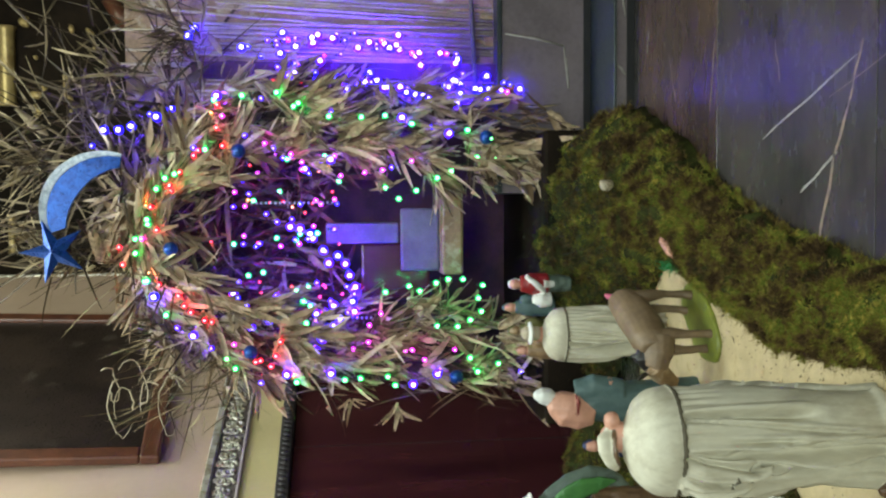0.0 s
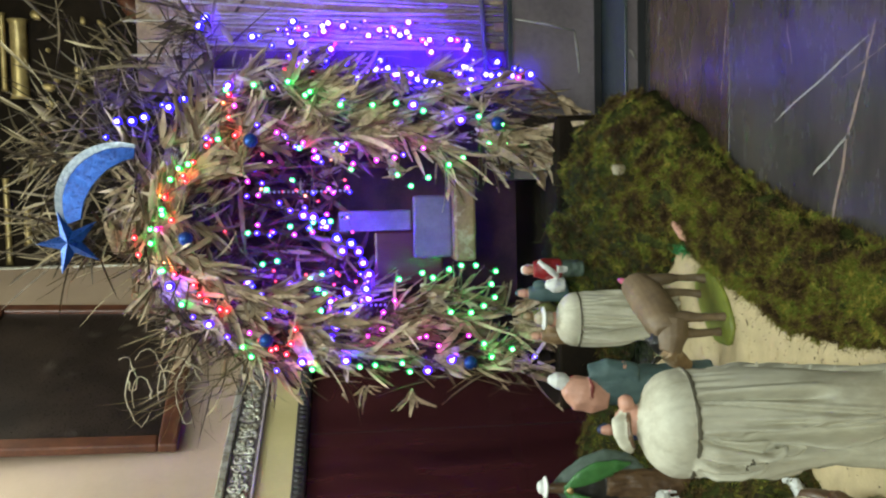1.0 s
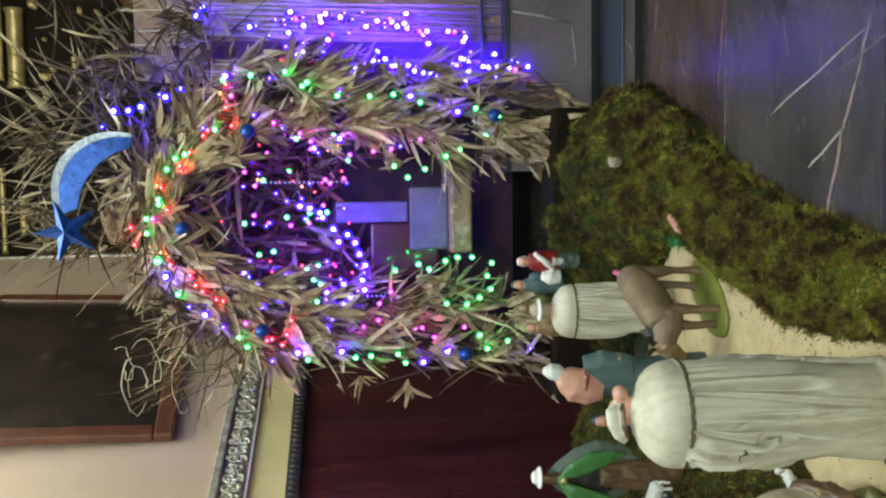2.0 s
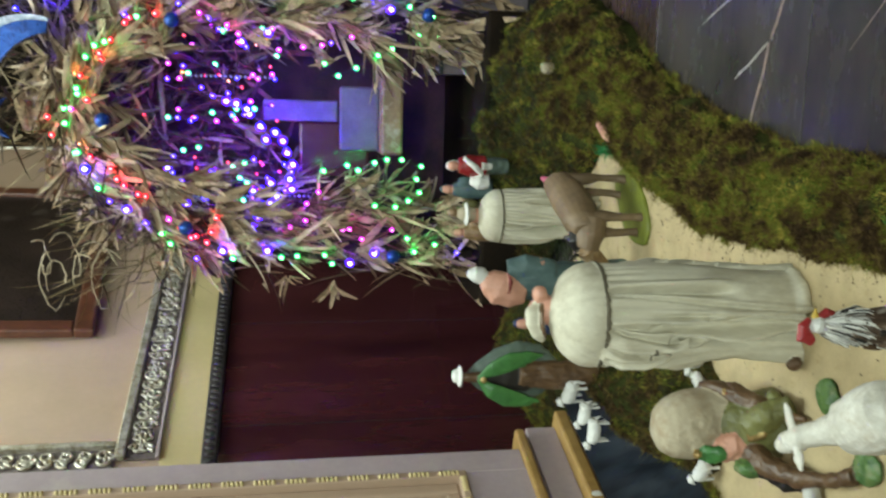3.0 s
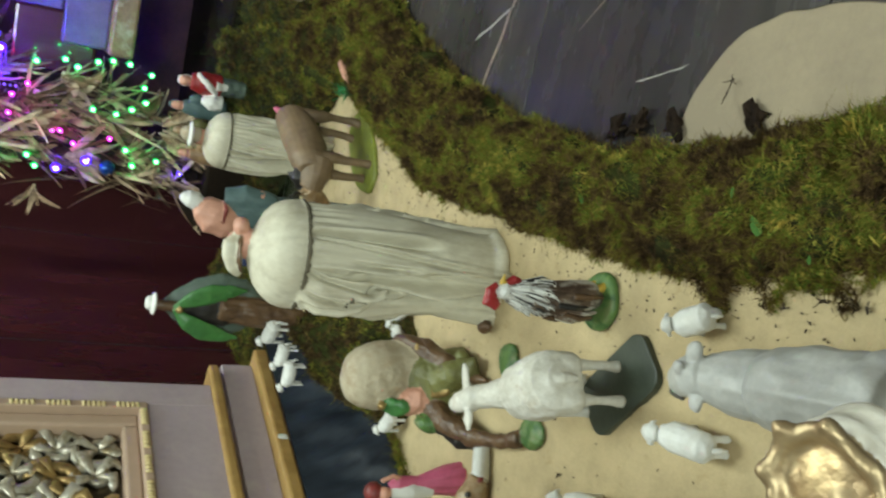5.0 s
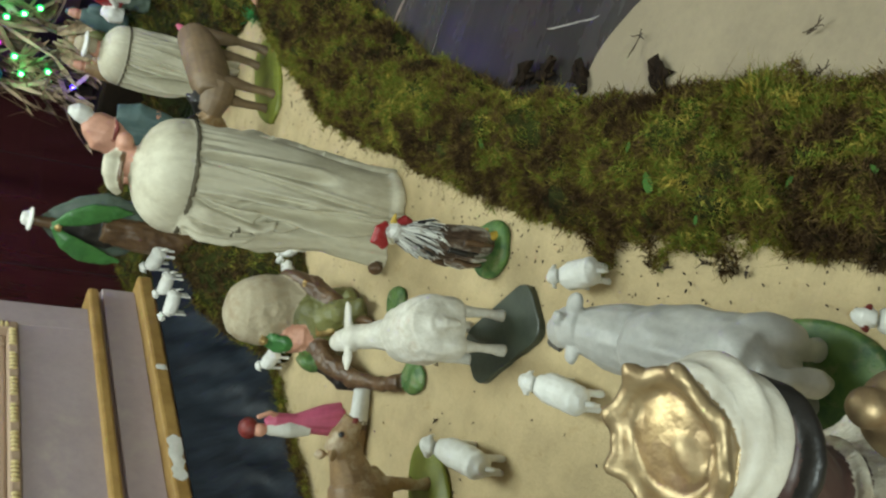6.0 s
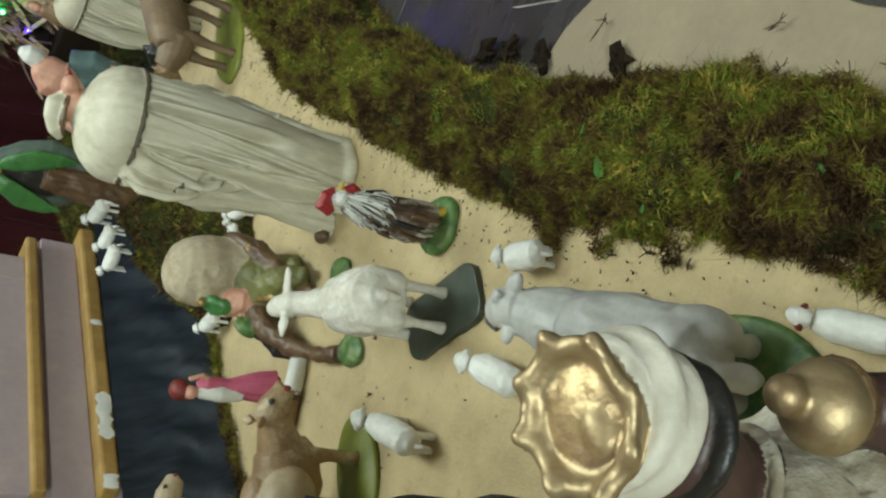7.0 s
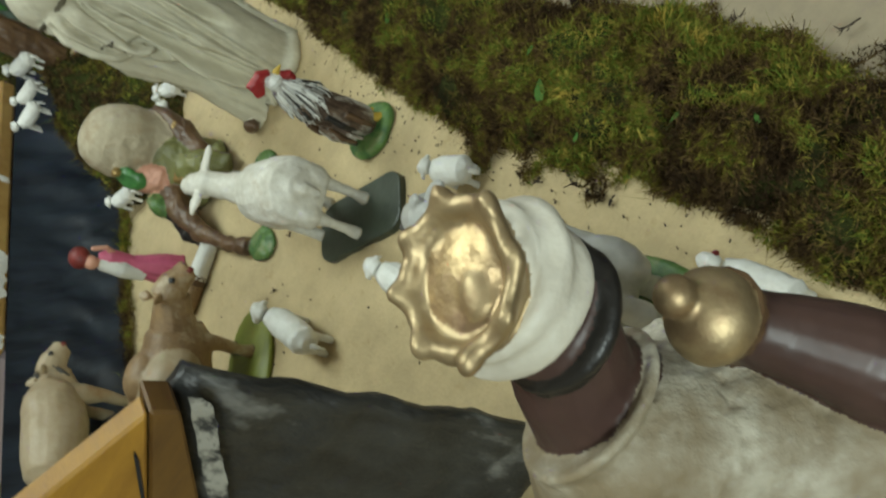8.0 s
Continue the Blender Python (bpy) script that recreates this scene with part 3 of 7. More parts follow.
def build_altar():
    """The mauve altar body at the side: plinth with two gilt ledges, and a beaded panel with gilt carving."""
    m = wall_frame((-1.52, 3.75, 0))
    a = thing("side_altar", m, "mauve painted side altar with ochre ledges and gilt carving", "altar", kind="structure")
    # local x 0.14 is the far edge of the body
    X0, X1, D = 0.14, 1.25, -0.75
    part("base", box((-0.03, D, FLOOR_Z), (X1, -0.02, 0.33)), MAUVE, a)
    part("lower_ledge", box((-0.06, D, 0.33), (X1, 0.02, 0.39), 0.012), LEDGE, a, "ochre painted ledge")
    part("plinth", box((-0.02, D, 0.39), (X1, -0.045, 0.525), 0.004), MAUVE, a)
    part("cove", box((-0.01, D, 0.525), (X1, -0.06, 0.55)), MAUVE, a)
    part("upper_ledge", box((0.03, D, 0.55), (X1, -0.005, 0.595), 0.012), LEDGE, a, "ochre painted ledge")
    part("body_side", box((X0, D, 0.595), (X0 + 0.13, -0.03, 3.6), 0.004), MAUVE, a)
    part("body_bottom", box((X0 + 0.13, D, 0.595), (X1, -0.031, 0.86)), MAUVE, a)
    part("panel_back", box((X0 + 0.13, D, 0.86), (X1, -0.15, 3.6)), SHADED_GILT, a, "brown-gold ground behind the carving, recess shade in its colour")
    fr = part("bead_frame", box((X0 + 0.13, -0.10, 0.86), (X0 + 0.165, -0.018, 3.6), 0.006), PEACH, a, "beaded pale frame")
    part("bead_frame", box((X0 + 0.165, -0.10, 0.86), (X1, -0.018, 0.895), 0.006), PEACH, a)
    part("inner_frame", box((X0 + 0.165, -0.15, 0.895), (X0 + 0.225, -0.055, 3.6), 0.012), PEACH, a, "sloping peach inner frame")
    part("inner_frame", box((X0 + 0.225, -0.15, 0.895), (X1, -0.055, 0.955), 0.012), PEACH, a, "sloping peach inner frame")
    for x0, x1, z0, y0, hh in ((0.84, 1.05, 0.33, 0.019, 0.062), (1.19, 1.25, 0.332, 0.019, 0.06), (0.48, 0.51, 0.335, 0.019, 0.05)):
        vs, fs = [], []
        for k in range(13):
            u = k / 12
            e0, e1 = 0.35 * abs(noise.noise(Vector((k * 0.7, x0 * 9, 1)))), 0.35 * abs(noise.noise(Vector((k * 0.7, x0 * 9, 5))))
            e0, e1 = (0.4, 0.45) if k in (0, 12) else (e0, e1)
            for q in range(5):
                w = e0 + (1 - e1 - e0) * q / 4
                vs.append((x0 + (x1 - x0) * u + 0.004 * noise.noise(Vector((k, q, 2))), y0 + 0.002 + 0.003 * math.sin(math.pi * q / 4) * math.sin(math.pi * u), z0 + hh * w))
            if k:
                fs += [((k - 1) * 5 + q, k * 5 + q, k * 5 + q + 1, (k - 1) * 5 + q + 1) for q in range(4)]
        link("white_patch", vs, fs, WHITE, a, "patch of bare white plaster on the ledge")
    vs, fs = [], []

    def bead(x, z, r):
        v, f = ball((x, -0.016, z), r, n=5)
        b = len(vs)
        vs.extend([tuple(q) for q in v])
        fs.extend([tuple(i + b for i in g) for g in f])
    for k in range(150):
        if k % 7 < 5:
            bead(X0 + 0.15, 0.9 + k * 0.018, (0.014, 0.011, 0.0075))
    for k in range(90):
        if k % 7 < 5:
            bead(X0 + 0.18 + k * 0.018, 0.88, (0.0075, 0.011, 0.014))
    link("beads", vs, fs, CREAM, fr, "cream beads with gilt gaps")
    rnd = random.Random(9)
    ux, uz, out = Vector((1, 0, 0)), Vector((0, 0, 1)), Vector((0, 1, 0))
    for k in range(60):
        # one leafy scroll: a volute, a curling stem and lobed leaves round it
        vs, fs = [], []
        col, row = k % 5, k // 5
        c = Vector((X0 + 0.295 + col * 0.135 + rnd.uniform(-0.02, 0.02), -0.145, 1.04 + row * 0.14 + rnd.uniform(-0.02, 0.02)))
        sg = 1 if (col + row) % 2 else -1
        a0 = rnd.uniform(0, 6.3)
        curl(vs, fs, c, rnd.uniform(0.072, 0.092), rnd.uniform(0.95, 1.25), 0.026, ux, uz, out, a0, sg)
        for q in range(4):
            an = a0 + q * 1.5 + rnd.uniform(-0.5, 0.5)
            r = rnd.uniform(0.055, 0.085)
            tip = c + ux * r * 1.5 * math.cos(an + 0.5 * sg) + uz * r * 1.5 * math.sin(an + 0.5 * sg) + out * 0.020
            mid = c + ux * r * math.cos(an) + uz * r * math.sin(an) + out * 0.050
            v, f = tube([(*(c + out * 0.02), 0.010), (*mid, 0.024, 0.013), (*(mid.lerp(tip, 0.6)), 0.018, 0.009), (*tip, 0.004)], 8, (0, 1, 0))
            b = len(vs)
            vs.extend([tuple(p) for p in v])
            fs.extend([tuple(i + b for i in g) for g in f])
        link("gilt_scroll", vs, fs, (SILVER, SILVER, GILT, SILVER)[k % 4], a)


build_altar()


# ---- the ground of the crib ----
# y, inner edge x, outer edge x, height
BANK = [(-1.2, -0.10, 0.20, 0.06), (0.5, -0.16, 0.10, 0.07), (0.86, -0.22, 0.06, 0.075), (1.1, -0.25, 0.02, 0.08), (1.3, -0.345, 0.0, 0.08), (1.65, -0.43, -0.12, 0.08),
        (2.1, -0.48, -0.23, 0.08), (2.7, -0.52, -0.22, 0.085), (3.2, -0.55, -0.14, 0.10), (3.8, -0.41, 0.03, 0.13), (4.3, -0.27, 0.30, 0.18),
        (4.9, -0.70, 0.50, 0.30), (5.3, -1.15, 0.55, 0.42)]


def bank_z(x, y):
    a, b, h = lerp_rows(BANK, y)
    s = (x - a) / (b - a)
    if s <= 0 or s >= 1:
        return None
    prof = math.sin(math.pi * s) ** 0.55
    n = noise.fractal(Vector((x * 5, y * 5, 1)), 0.9, 2.0, 4)
    return h * prof * (1 + 0.35 * n) + (0.030 * noise.noise(Vector((x * 28, y * 28, 0))) + 0.052 * noise.noise(Vector((x * 12, y * 12, 4)))) * prof


def moss_fronds(name, spots, parent, label, seed, size=0.0145):
    """Many small curling fronds, rooted at spots (position, normal, scale)."""
    g = np.random.default_rng(seed)
    per = 20
    n = len(spots) * per
    P = np.repeat(np.array([p for p, _, _ in spots]), per, 0) + g.normal(0, 0.0075, (n, 3)) * (1, 1, 0.45)
    N = np.repeat(np.array([q for _, q, _ in spots], float), per, 0)
    S = np.repeat(np.array([q for _, _, q in spots]), per)[:, None]
    unit = lambda v: v / (np.linalg.norm(v, axis=1)[:, None] + 1e-9)
    lay = np.stack([np.sin(P[:, 0] * 23 + 5 * np.sin(P[:, 1] * 9)), np.cos(P[:, 1] * 19 + 4 * np.sin(P[:, 0] * 13)), 0 * P[:, 0]], 1)
    D = unit(g.normal(0, 1, (n, 3)) * (1, 1, 0.55) + lay * 1.5 + N * 0.4)
    side = g.normal(0, 1, (n, 3))
    side = unit(side - D * (side * D).sum(1)[:, None])
    up = np.cross(D, side)
    wisp = g.random((n, 1)) < 0.06
    length = size * S * np.where(wisp, g.uniform(1.1, 2.0, (n, 1)), g.uniform(0.30, 0.85, (n, 1)))
    width = size * S * np.where(wisp, g.uniform(0.05, 0.09, (n, 1)), g.uniform(0.10, 0.24, (n, 1)))
    bend = g.uniform(-2.6, 2.6, (n, 1))
    rows = []
    for t, w in ((0.0, 0.5), (0.5, 1.0), (1.0, 0.2)):
        c = P + D * length * t + up * bend * length * t * t
        rows += [c - side * width * w * 0.5, c + side * width * w * 0.5]
    V = np.stack(rows, 1).reshape(-1, 3)
    b = np.arange(n)[:, None] * 6
    F = np.concatenate([b + np.array([[0, 1, 3, 2]]), b + np.array([[2, 3, 5, 4]])], 0)
    me = bpy.data.meshes.new(name)
    me.vertices.add(len(V))
    me.vertices.foreach_set("co", V.astype(np.float32).ravel())
    me.loops.add(F.size)
    me.loops.foreach_set("vertex_index", F.astype(np.int32).ravel())
    me.polygons.add(len(F))
    me.polygons.foreach_set("loop_start", np.arange(0, F.size, 4, dtype=np.int32))
    me.materials.append(MOSS)
    me.update(calc_edges=True)
    ob = new(name, me)
    ob.parent = parent
    return tagged(ob, label, kind="stuff")


def build_moss_bank():
    bank = thing("moss_bank", Matrix.Identity(4), "long bank of green and brown moss edging the sand", "moss", kind="stuff")
    vs, fs = [], []
    ny, nx = 330, 26
    for i in range(ny):
        y = -1.2 + 6.5 * i / (ny - 1)
        a, b, h = lerp_rows(BANK, y)
        ja, jb = 0.05 * noise.noise(Vector((0, y * 6, 5))), 0.05 * noise.noise(Vector((3, y * 6, 5)))
        for j in range(nx):
            s = j / (nx - 1)
            x = a + ja + (b + jb - a - ja) * s
            z = bank_z(a + (b - a) * s, y)
            base = 0.004 if s < 0.5 else FLOOR_Z + 0.003
            vs.append((x, y, base if z is None else max(z, base if s < 0.5 else FLOOR_Z + 0.003 + z * 0)))
    for i in range(ny - 1):
        for j in range(nx - 1):
            k = i * nx + j
            fs.append((k, k + 1, k + nx + 1, k + nx))
    bed = link("bed", vs, fs, MOSSBED, bank)
    rnd = random.Random(4)
    spots = []
    while len(spots) < 22000:
        y = 0.35 + 4.95 * rnd.random() ** 1.25
        a, b, h = lerp_rows(BANK, y)
        s = rnd.random()
        ja, jb = 0.05 * noise.noise(Vector((0, y * 6, 5))), 0.05 * noise.noise(Vector((3, y * 6, 5)))
        x = a + ja + (b + jb - a - ja) * s
        z = bank_z(a + (b - a) * s, y)
        if z is None:
            continue
        dens = noise.noise(Vector((x * 9, y * 9, 7)))
        if rnd.random() > 0.65 + dens:
            continue
        spots.append(((x, y, z), ((s - 0.5) * 1.6, 0, 1), 0.80 + 0.9 * max(0, dens) + 0.14 * y))
    for k in range(160):
        u = rnd.random()
        spots.append(((-0.35 - 0.12 * u + rnd.gauss(0, 0.008), 1.545 + rnd.gauss(0, 0.014), 0.06 * (1 - u) + 0.006), (-0.6, 0, 0.3), 1.3))
    for k in range(1500):
        y = 0.5 + 3.6 * rnd.random()
        a, b, h = lerp_rows(BANK, y)
        right = rnd.random() < 0.4
        reach = max(0.0, noise.noise(Vector((y * 11, 9 if right else 2, 1)))) * 0.09 * rnd.random()
        x = b + reach + 0.01 if right else a - reach
        spots.append(((x, y, (FLOOR_Z + 0.022 if right else 0.008)), (0.7 if right else -0.7, 0, 0.5), 1.15))
    moss_fronds("fronds", spots, bank, "", 5)


build_moss_bank()


def build_fir():
    """Dark fir sprigs heaped on the far end of the moss, before the stable."""
    g = np.random.default_rng(91)
    vs, fs = [], []
    for k in range(1150):
        x, y = g.uniform(-0.95, 0.12), g.uniform(4.55, 5.30)
        z = (bank_z(x, y) or 0.05) * g.uniform(0.75, 1.05)
        d = Vector((g.normal(0, 0.7), g.normal(-0.4, 0.4), g.normal(0.5, 0.5))).normalized()
        ln = g.uniform(0.08, 0.20)
        for q in range(16):
            u = (q + 1) / 17
            p = Vector((x, y, z)) + d * ln * u
            nd = d * 0.7 + Vector(tuple(g.normal(0, 0.7, 3)))
            blade(vs, fs, p, nd, 0.034 * (1.15 - 0.6 * u), 0.0042, Vector(tuple(g.normal(0, 1, 3))), 0.1, 1)
    tagged(link("fir_sprigs", vs, fs, FIR), "dark green fir sprigs heaped before the stable", "fir sprigs", kind="stuff")


build_fir()


def build_sand():
    vs, fs = [], []
    ny, nx = 330, 150
    for i in range(ny):
        y = -1.2 + 6.0 * i / (ny - 1)
        a = lerp_rows(BANK, y)[0] + 0.12
        for j in range(nx):
            x = -2.75 + (a + 2.75) * j / (nx - 1)
            z = 0.008 * noise.fractal(Vector((x * 4, y * 4, 0)), 0.8, 2, 4) + 0.0045 * noise.noise(Vector((x * 22, y * 22, 2))) + 0.003 * noise.noise(Vector((x * 60, y * 60, 8)))
            vs.append((x, y, z))
    for i in range(ny - 1):
        for j in range(nx - 1):
            k = i * nx + j
            fs.append((k, k + 1, k + nx + 1, k + nx))
    tagged(link("sand_ground", vs, fs, SAND), "pale yellow sand spread under the crib figures", "sand", kind="structure")
    # brown paper apron outside the moss
    edge = [(-0.2, 1.93), (-0.03, 1.90), (0.09, 1.83), (0.150, 1.77), (0.195, 1.66), (0.225, 1.48), (0.205, 1.22), (0.19, 1.05), (0.23, 0.7), (0.2, 0.2), (0.25, -0.6)]
    vs, fs = [], []
    n = 60
    for k in range(n):
        y = 1.93 - 2.53 * (k / (n - 1)) ** 1.5
        x = lerp_rows([(b_, a_) for a_, b_ in edge], y)[0]
        x0 = -0.25
        x += 0.018 * noise.noise(Vector((y * 9, 3, 0))) + 0.009 * noise.noise(Vector((y * 40, 3, 0)))
        for j in range(14):
            s = j / 13
            xx = x0 + (x - x0) * s
            zz = FLOOR_Z + 0.008 + 0.010 * abs(noise.noise(Vector((xx * 6, y * 3, 4)))) * (1 if 0 < j < 13 else 0.3)
            vs.append((xx, y + 0.01 * noise.noise(Vector((xx * 9, y, 0))), zz))
    for k in range(n - 1):
        for j in range(13):
            i = k * 14 + j
            fs.append((i, i + 14, i + 15, i + 1))
    ob = link("paper_apron", vs, fs, PAPER)
    so = ob.modifiers.new("thick", "SOLIDIFY")
    so.thickness = 0.004
    sub = ob.modifiers.new("sub", "SUBSURF")
    sub.levels = sub.render_levels = 1
    tagged(ob, "sheet of tan paper lying on the marble outside the moss", "paper", kind="structure")


build_sand()


def build_sheet():
    """Dark plastic sheet that falls from the altar's foot to the sand."""
    vs, fs = [], []
    top = [(3.86, -1.46, 0.33), (3.3, -1.635, 0.33), (2.6, -1.86, 0.33), (1.8, -2.11, 0.33), (0.6, -2.5, 0.33)]
    foot = [(3.86, -1.20, 0.02), (3.3, -1.36, 0.005), (3.0, -1.52, 0.005), (2.6, -1.68, 0.005), (1.8, -1.86, 0.005), (0.6, -2.1, 0.005)]
    ny, nx = 220, 22
    for i in range(ny):
        y = 0.6 + 3.26 * i / (ny - 1)
        xt, zt = lerp_rows(top, y)
        xf, zf = lerp_rows(foot, y)
        for j in range(nx):
            s = j / (nx - 1)
            f = 0.020 * math.sin(math.pi * s) * noise.fractal(Vector((y * 8 + s * 1.5, s * 0.9, 2)), 0.8, 2, 4)
            z = zt + (zf - zt) * (s ** 0.75)
            vs.append((xt + (xf - xt) * s + f, y, max(z + f, 0.004) if j < nx - 1 else 0.006))
    for i in range(ny - 1):
        for j in range(nx - 1):
            k = i * nx + j
            fs.append((k, k + 1, k + nx + 1, k + nx))
    ob = link("plastic_sheet", vs, fs, CLOTH)
    tagged(ob, "creased blue-black plastic sheet like water beside the altar foot", "plastic sheet")
    fringe = thing("moss_fringe", Matrix.Identity(4), "thin brown moss fringe where the sheet meets the sand", "moss", kind="stuff")
    rnd = random.Random(66)
    spots = []
    for k in range(900):
        y = rnd.uniform(1.4, 3.3)
        x = lerp_rows(foot, y)[0] + rnd.gauss(0, 0.016)
        spots.append(((x, y, 0.008 + 0.02 * rnd.random()), (0.3, 0, 1), 1.0))
    moss_fronds("fronds", spots, fringe, "", 18)


build_sheet()


def build_retable():
    """The dim gilded retable far behind the stable."""
    t = thing("far_retable", pose(0, 0, 0), "dark wooden retable with dull gilt columns and lamps", "retable", kind="structure")
    part("panel", box((-0.95, 9.9, FLOOR_Z), (5.0, 10.1, 6.15)), CANDLE, t, "dark carved wood")
    rnd = random.Random(3)
    for x0, x1, z, r in ((1.02, 1.83, 5.0, 0.085), (-0.5, -0.1, 5.0, 0.035), (1.1, 1.9, 5.16, 0.03), (1.2, 1.34, 4.42, 0.03), (-0.7, 0.2, 5.2, 0.03)):
        v, f = tube([(x0, 9.86, z, r * 1.3), (x0 + 0.05, 9.86, z, r), (x1 - 0.05, 9.86, z, r), (x1, 9.86, z, r * 1.3)], 10)
        link("gilt_cornice", v, f, BRASS, t, "dull gilt cornice")
    for k in range(34):
        c = Vector((rnd.uniform(0.9, 2.3), 9.80, rnd.uniform(3.5, 4.9)))
        v, f = ball(c, (rnd.uniform(0.015, 0.07), 0.03, rnd.uniform(0.012, 0.04)), (0, rnd.uniform(0, 180), 0), 6)
        v = np.array([np.array(q) + 0.02 * noise.noise(Vector(tuple(q)) * 22) for q in v])
        link("gilt_boss", v, f, BRASS, t)
    v, f = tube([(1.75, 9.7, 3.55, 0.12), (1.9, 9.7, 3.8, 0.16, 0.1), (2.1, 9.7, 3.95, 0.07)], 12)
    link("carved_lump", v, f, FRAMEWOOD, t, "reddish-brown carved lump")


build_retable()


# ---- figures ----
def robed_figure(name, m, label, h, w, lean, extra, folds=26, seed=0, top=0.81):
    """A cloaked statue seen from behind: gown in long uneven folds, close shoulder cape with a dark seam, bowed head."""
    rnd = random.Random(seed)
    axis = lambda z: lean * h * max(0.0, z / h) ** 2.2
    rows = []
    for k in range(17):
        t = k / 16
        r = w * (0.475 - 0.095 * smoothstep(0.75, 0, t) - 0.02 * smoothstep(0.7, 1, t) + 0.02 * smoothstep(0.09, 0, t))
        rows.append((w * 0.02 * smoothstep(0.7, 0, t), axis(h * 0.70 * t), h * 0.70 * t, r, r * 0.82))
    prims = [(tube(rows, 36, (0, 1, 0)), ROBE)]
    cape = []
    for k in range(13):
        t = k / 12
        r = w * 0.478 * max(0.02, 1 - (0.985 * t) ** 2.6) ** 0.60
        zz = h * (0.672 + (top - 0.672) * t)
        cape.append((0, axis(zz), zz, r, r * 0.84))
    prims.append((tube(cape, 36, (0, 1, 0)), ROBE))
    hem = []
    for k in range(37):
        a = 2 * math.pi * k / 36
        z0 = h * (0.668 + 0.006 * noise.noise(Vector((math.cos(a) * 2, math.sin(a) * 2, seed))))
        hem.append((w * 0.478 * math.cos(a), axis(z0) + w * 0.478 * 0.835 * math.sin(a), z0, h * 0.0042))
    prims.append((tube(hem, 6), SEAM))
    prims += extra
    creases = [(rnd.uniform(-math.pi, math.pi), rnd.gauss(0.16, 0.30), rnd.uniform(0.03, 0.10), rnd.uniform(0.035, 0.10), rnd.uniform(-0.35, 0.25), rnd.uniform(0.55, 1.05)) for k in range(folds)]

    def drape(co):
        t = co.z / h
        if t > 0.675:
            return 0.0012 * noise.noise(Vector((co.x * 60, co.y * 60, co.z * 20))) + 0.005 * noise.noise(co * 9) + 0.0015 * noise.noise(co * 30)
        a = math.atan2((co.y - axis(co.z)) / 0.82, co.x)
        out = 0.012 * noise.noise(Vector((a * 2.5, t * 6, seed + 2)))
        for a0, slope, wd, depth, lo, hi in creases:
            if lo < t < hi:
                q = (a - a0 - slope * t * 1.6 + math.pi) % (2 * math.pi) - math.pi
                wd2 = wd * (0.6 + 0.9 * smoothstep(0.7, 0.1, t))
                if abs(q) < 4 * wd2:
                    e = smoothstep(lo, lo + 0.12, t) * smoothstep(hi, hi - 0.15, t)
                    out -= depth * e * (math.exp(-(q / wd2) ** 2) - 0.55 * math.exp(-((q - 1.7 * wd2) / wd2) ** 2))
        out += 0.010 * math.sin(a * 34 + 3 * noise.noise(Vector((a * 4, 0, seed)))) * smoothstep(0.50, 0.66, t)
        out += 0.02 * noise.noise(Vector((a * 5, seed, 1))) * smoothstep(0.08, 0.0, t)
        return w * 1.25 * out * smoothstep(0.675, 0.64, t)
    ob = sculpt(name, prims, h * 0.0056, None, label, 3, drape)
    ob.matrix_world = m
    return tagged(ob, label, "statue")


sleeve = [(tube([(-0.075, -0.068, 0.655, 0.06, 0.030), (-0.085, -0.086, 0.60, 0.078, 0.040), (-0.092, -0.100, 0.53, 0.070, 0.038), (-0.10, -0.112, 0.47, 0.048, 0.030), (-0.106, -0.114, 0.425, 0.014, 0.011)], 18, (0, 1, 0)), ROBE),
          (tube([(-0.128, -0.134, 0.535, 0.002), (-0.112, -0.139, 0.522, 0.005, 0.0045), (-0.096, -0.141, 0.520, 0.002)], 8), SEAM), (tube([(-0.114, -0.139, 0.484, 0.001), (-0.104, -0.1415, 0.478, 0.0035, 0.0035), (-0.094, -0.141, 0.476, 0.001)], 8), SEAM),
          (tube([(-0.11, -0.04, 0.30, 0.012), (-0.115, -0.05, 0.20, 0.018, 0.026), (-0.122, -0.055, 0.08, 0.022, 0.03), (-0.125, -0.05, 0.0, 0.024, 0.036)], 14, (0, 1, 0)), ROBE), (ball((-0.155, -0.085, 0.03), (0.018, 0.024, 0.018)), BRONZE),
          (tube([(0.130, -0.02, 0.02, 0.024), (0.085, -0.09, 0.020, 0.024), (0.0, -0.112, 0.018, 0.024), (-0.08, -0.105, 0.015, 0.022)], 12), ROBE),
          (tube([(0.01, 0.05, 0.79, 0.046), (0.012, 0.07, 0.825, 0.038), (0.01, 0.09, 0.845, 0.030)], 14), SKIN), (ball((0.062, 0.05, 0.828), (0.030, 0.034, 0.026)), SKIN),
          (tube([(0.040, 0.05, 0.838, 0.010), (0.012, 0.042, 0.852, 0.020, 0.028), (-0.025, 0.04, 0.848, 0.023, 0.028), (-0.062, 0.045, 0.832, 0.019, 0.024), (-0.085, 0.05, 0.815, 0.008)], 12), ROBE),
          (tube([(-0.075, 0.025, 0.812, 0.004), (-0.035, 0.010, 0.828, 0.006), (0.008, 0.010, 0.832, 0.006), (0.035, 0.035, 0.826, 0.004)], 8), BRONZE)]
robed_figure("robed_shepherd_statue", pose(-0.722, 2.585, 0.0, 0, 0, 8), "large pale grey robed statue with pleated gown, seen from behind", 0.99, 0.345, 0.05, sleeve, 30, 1)
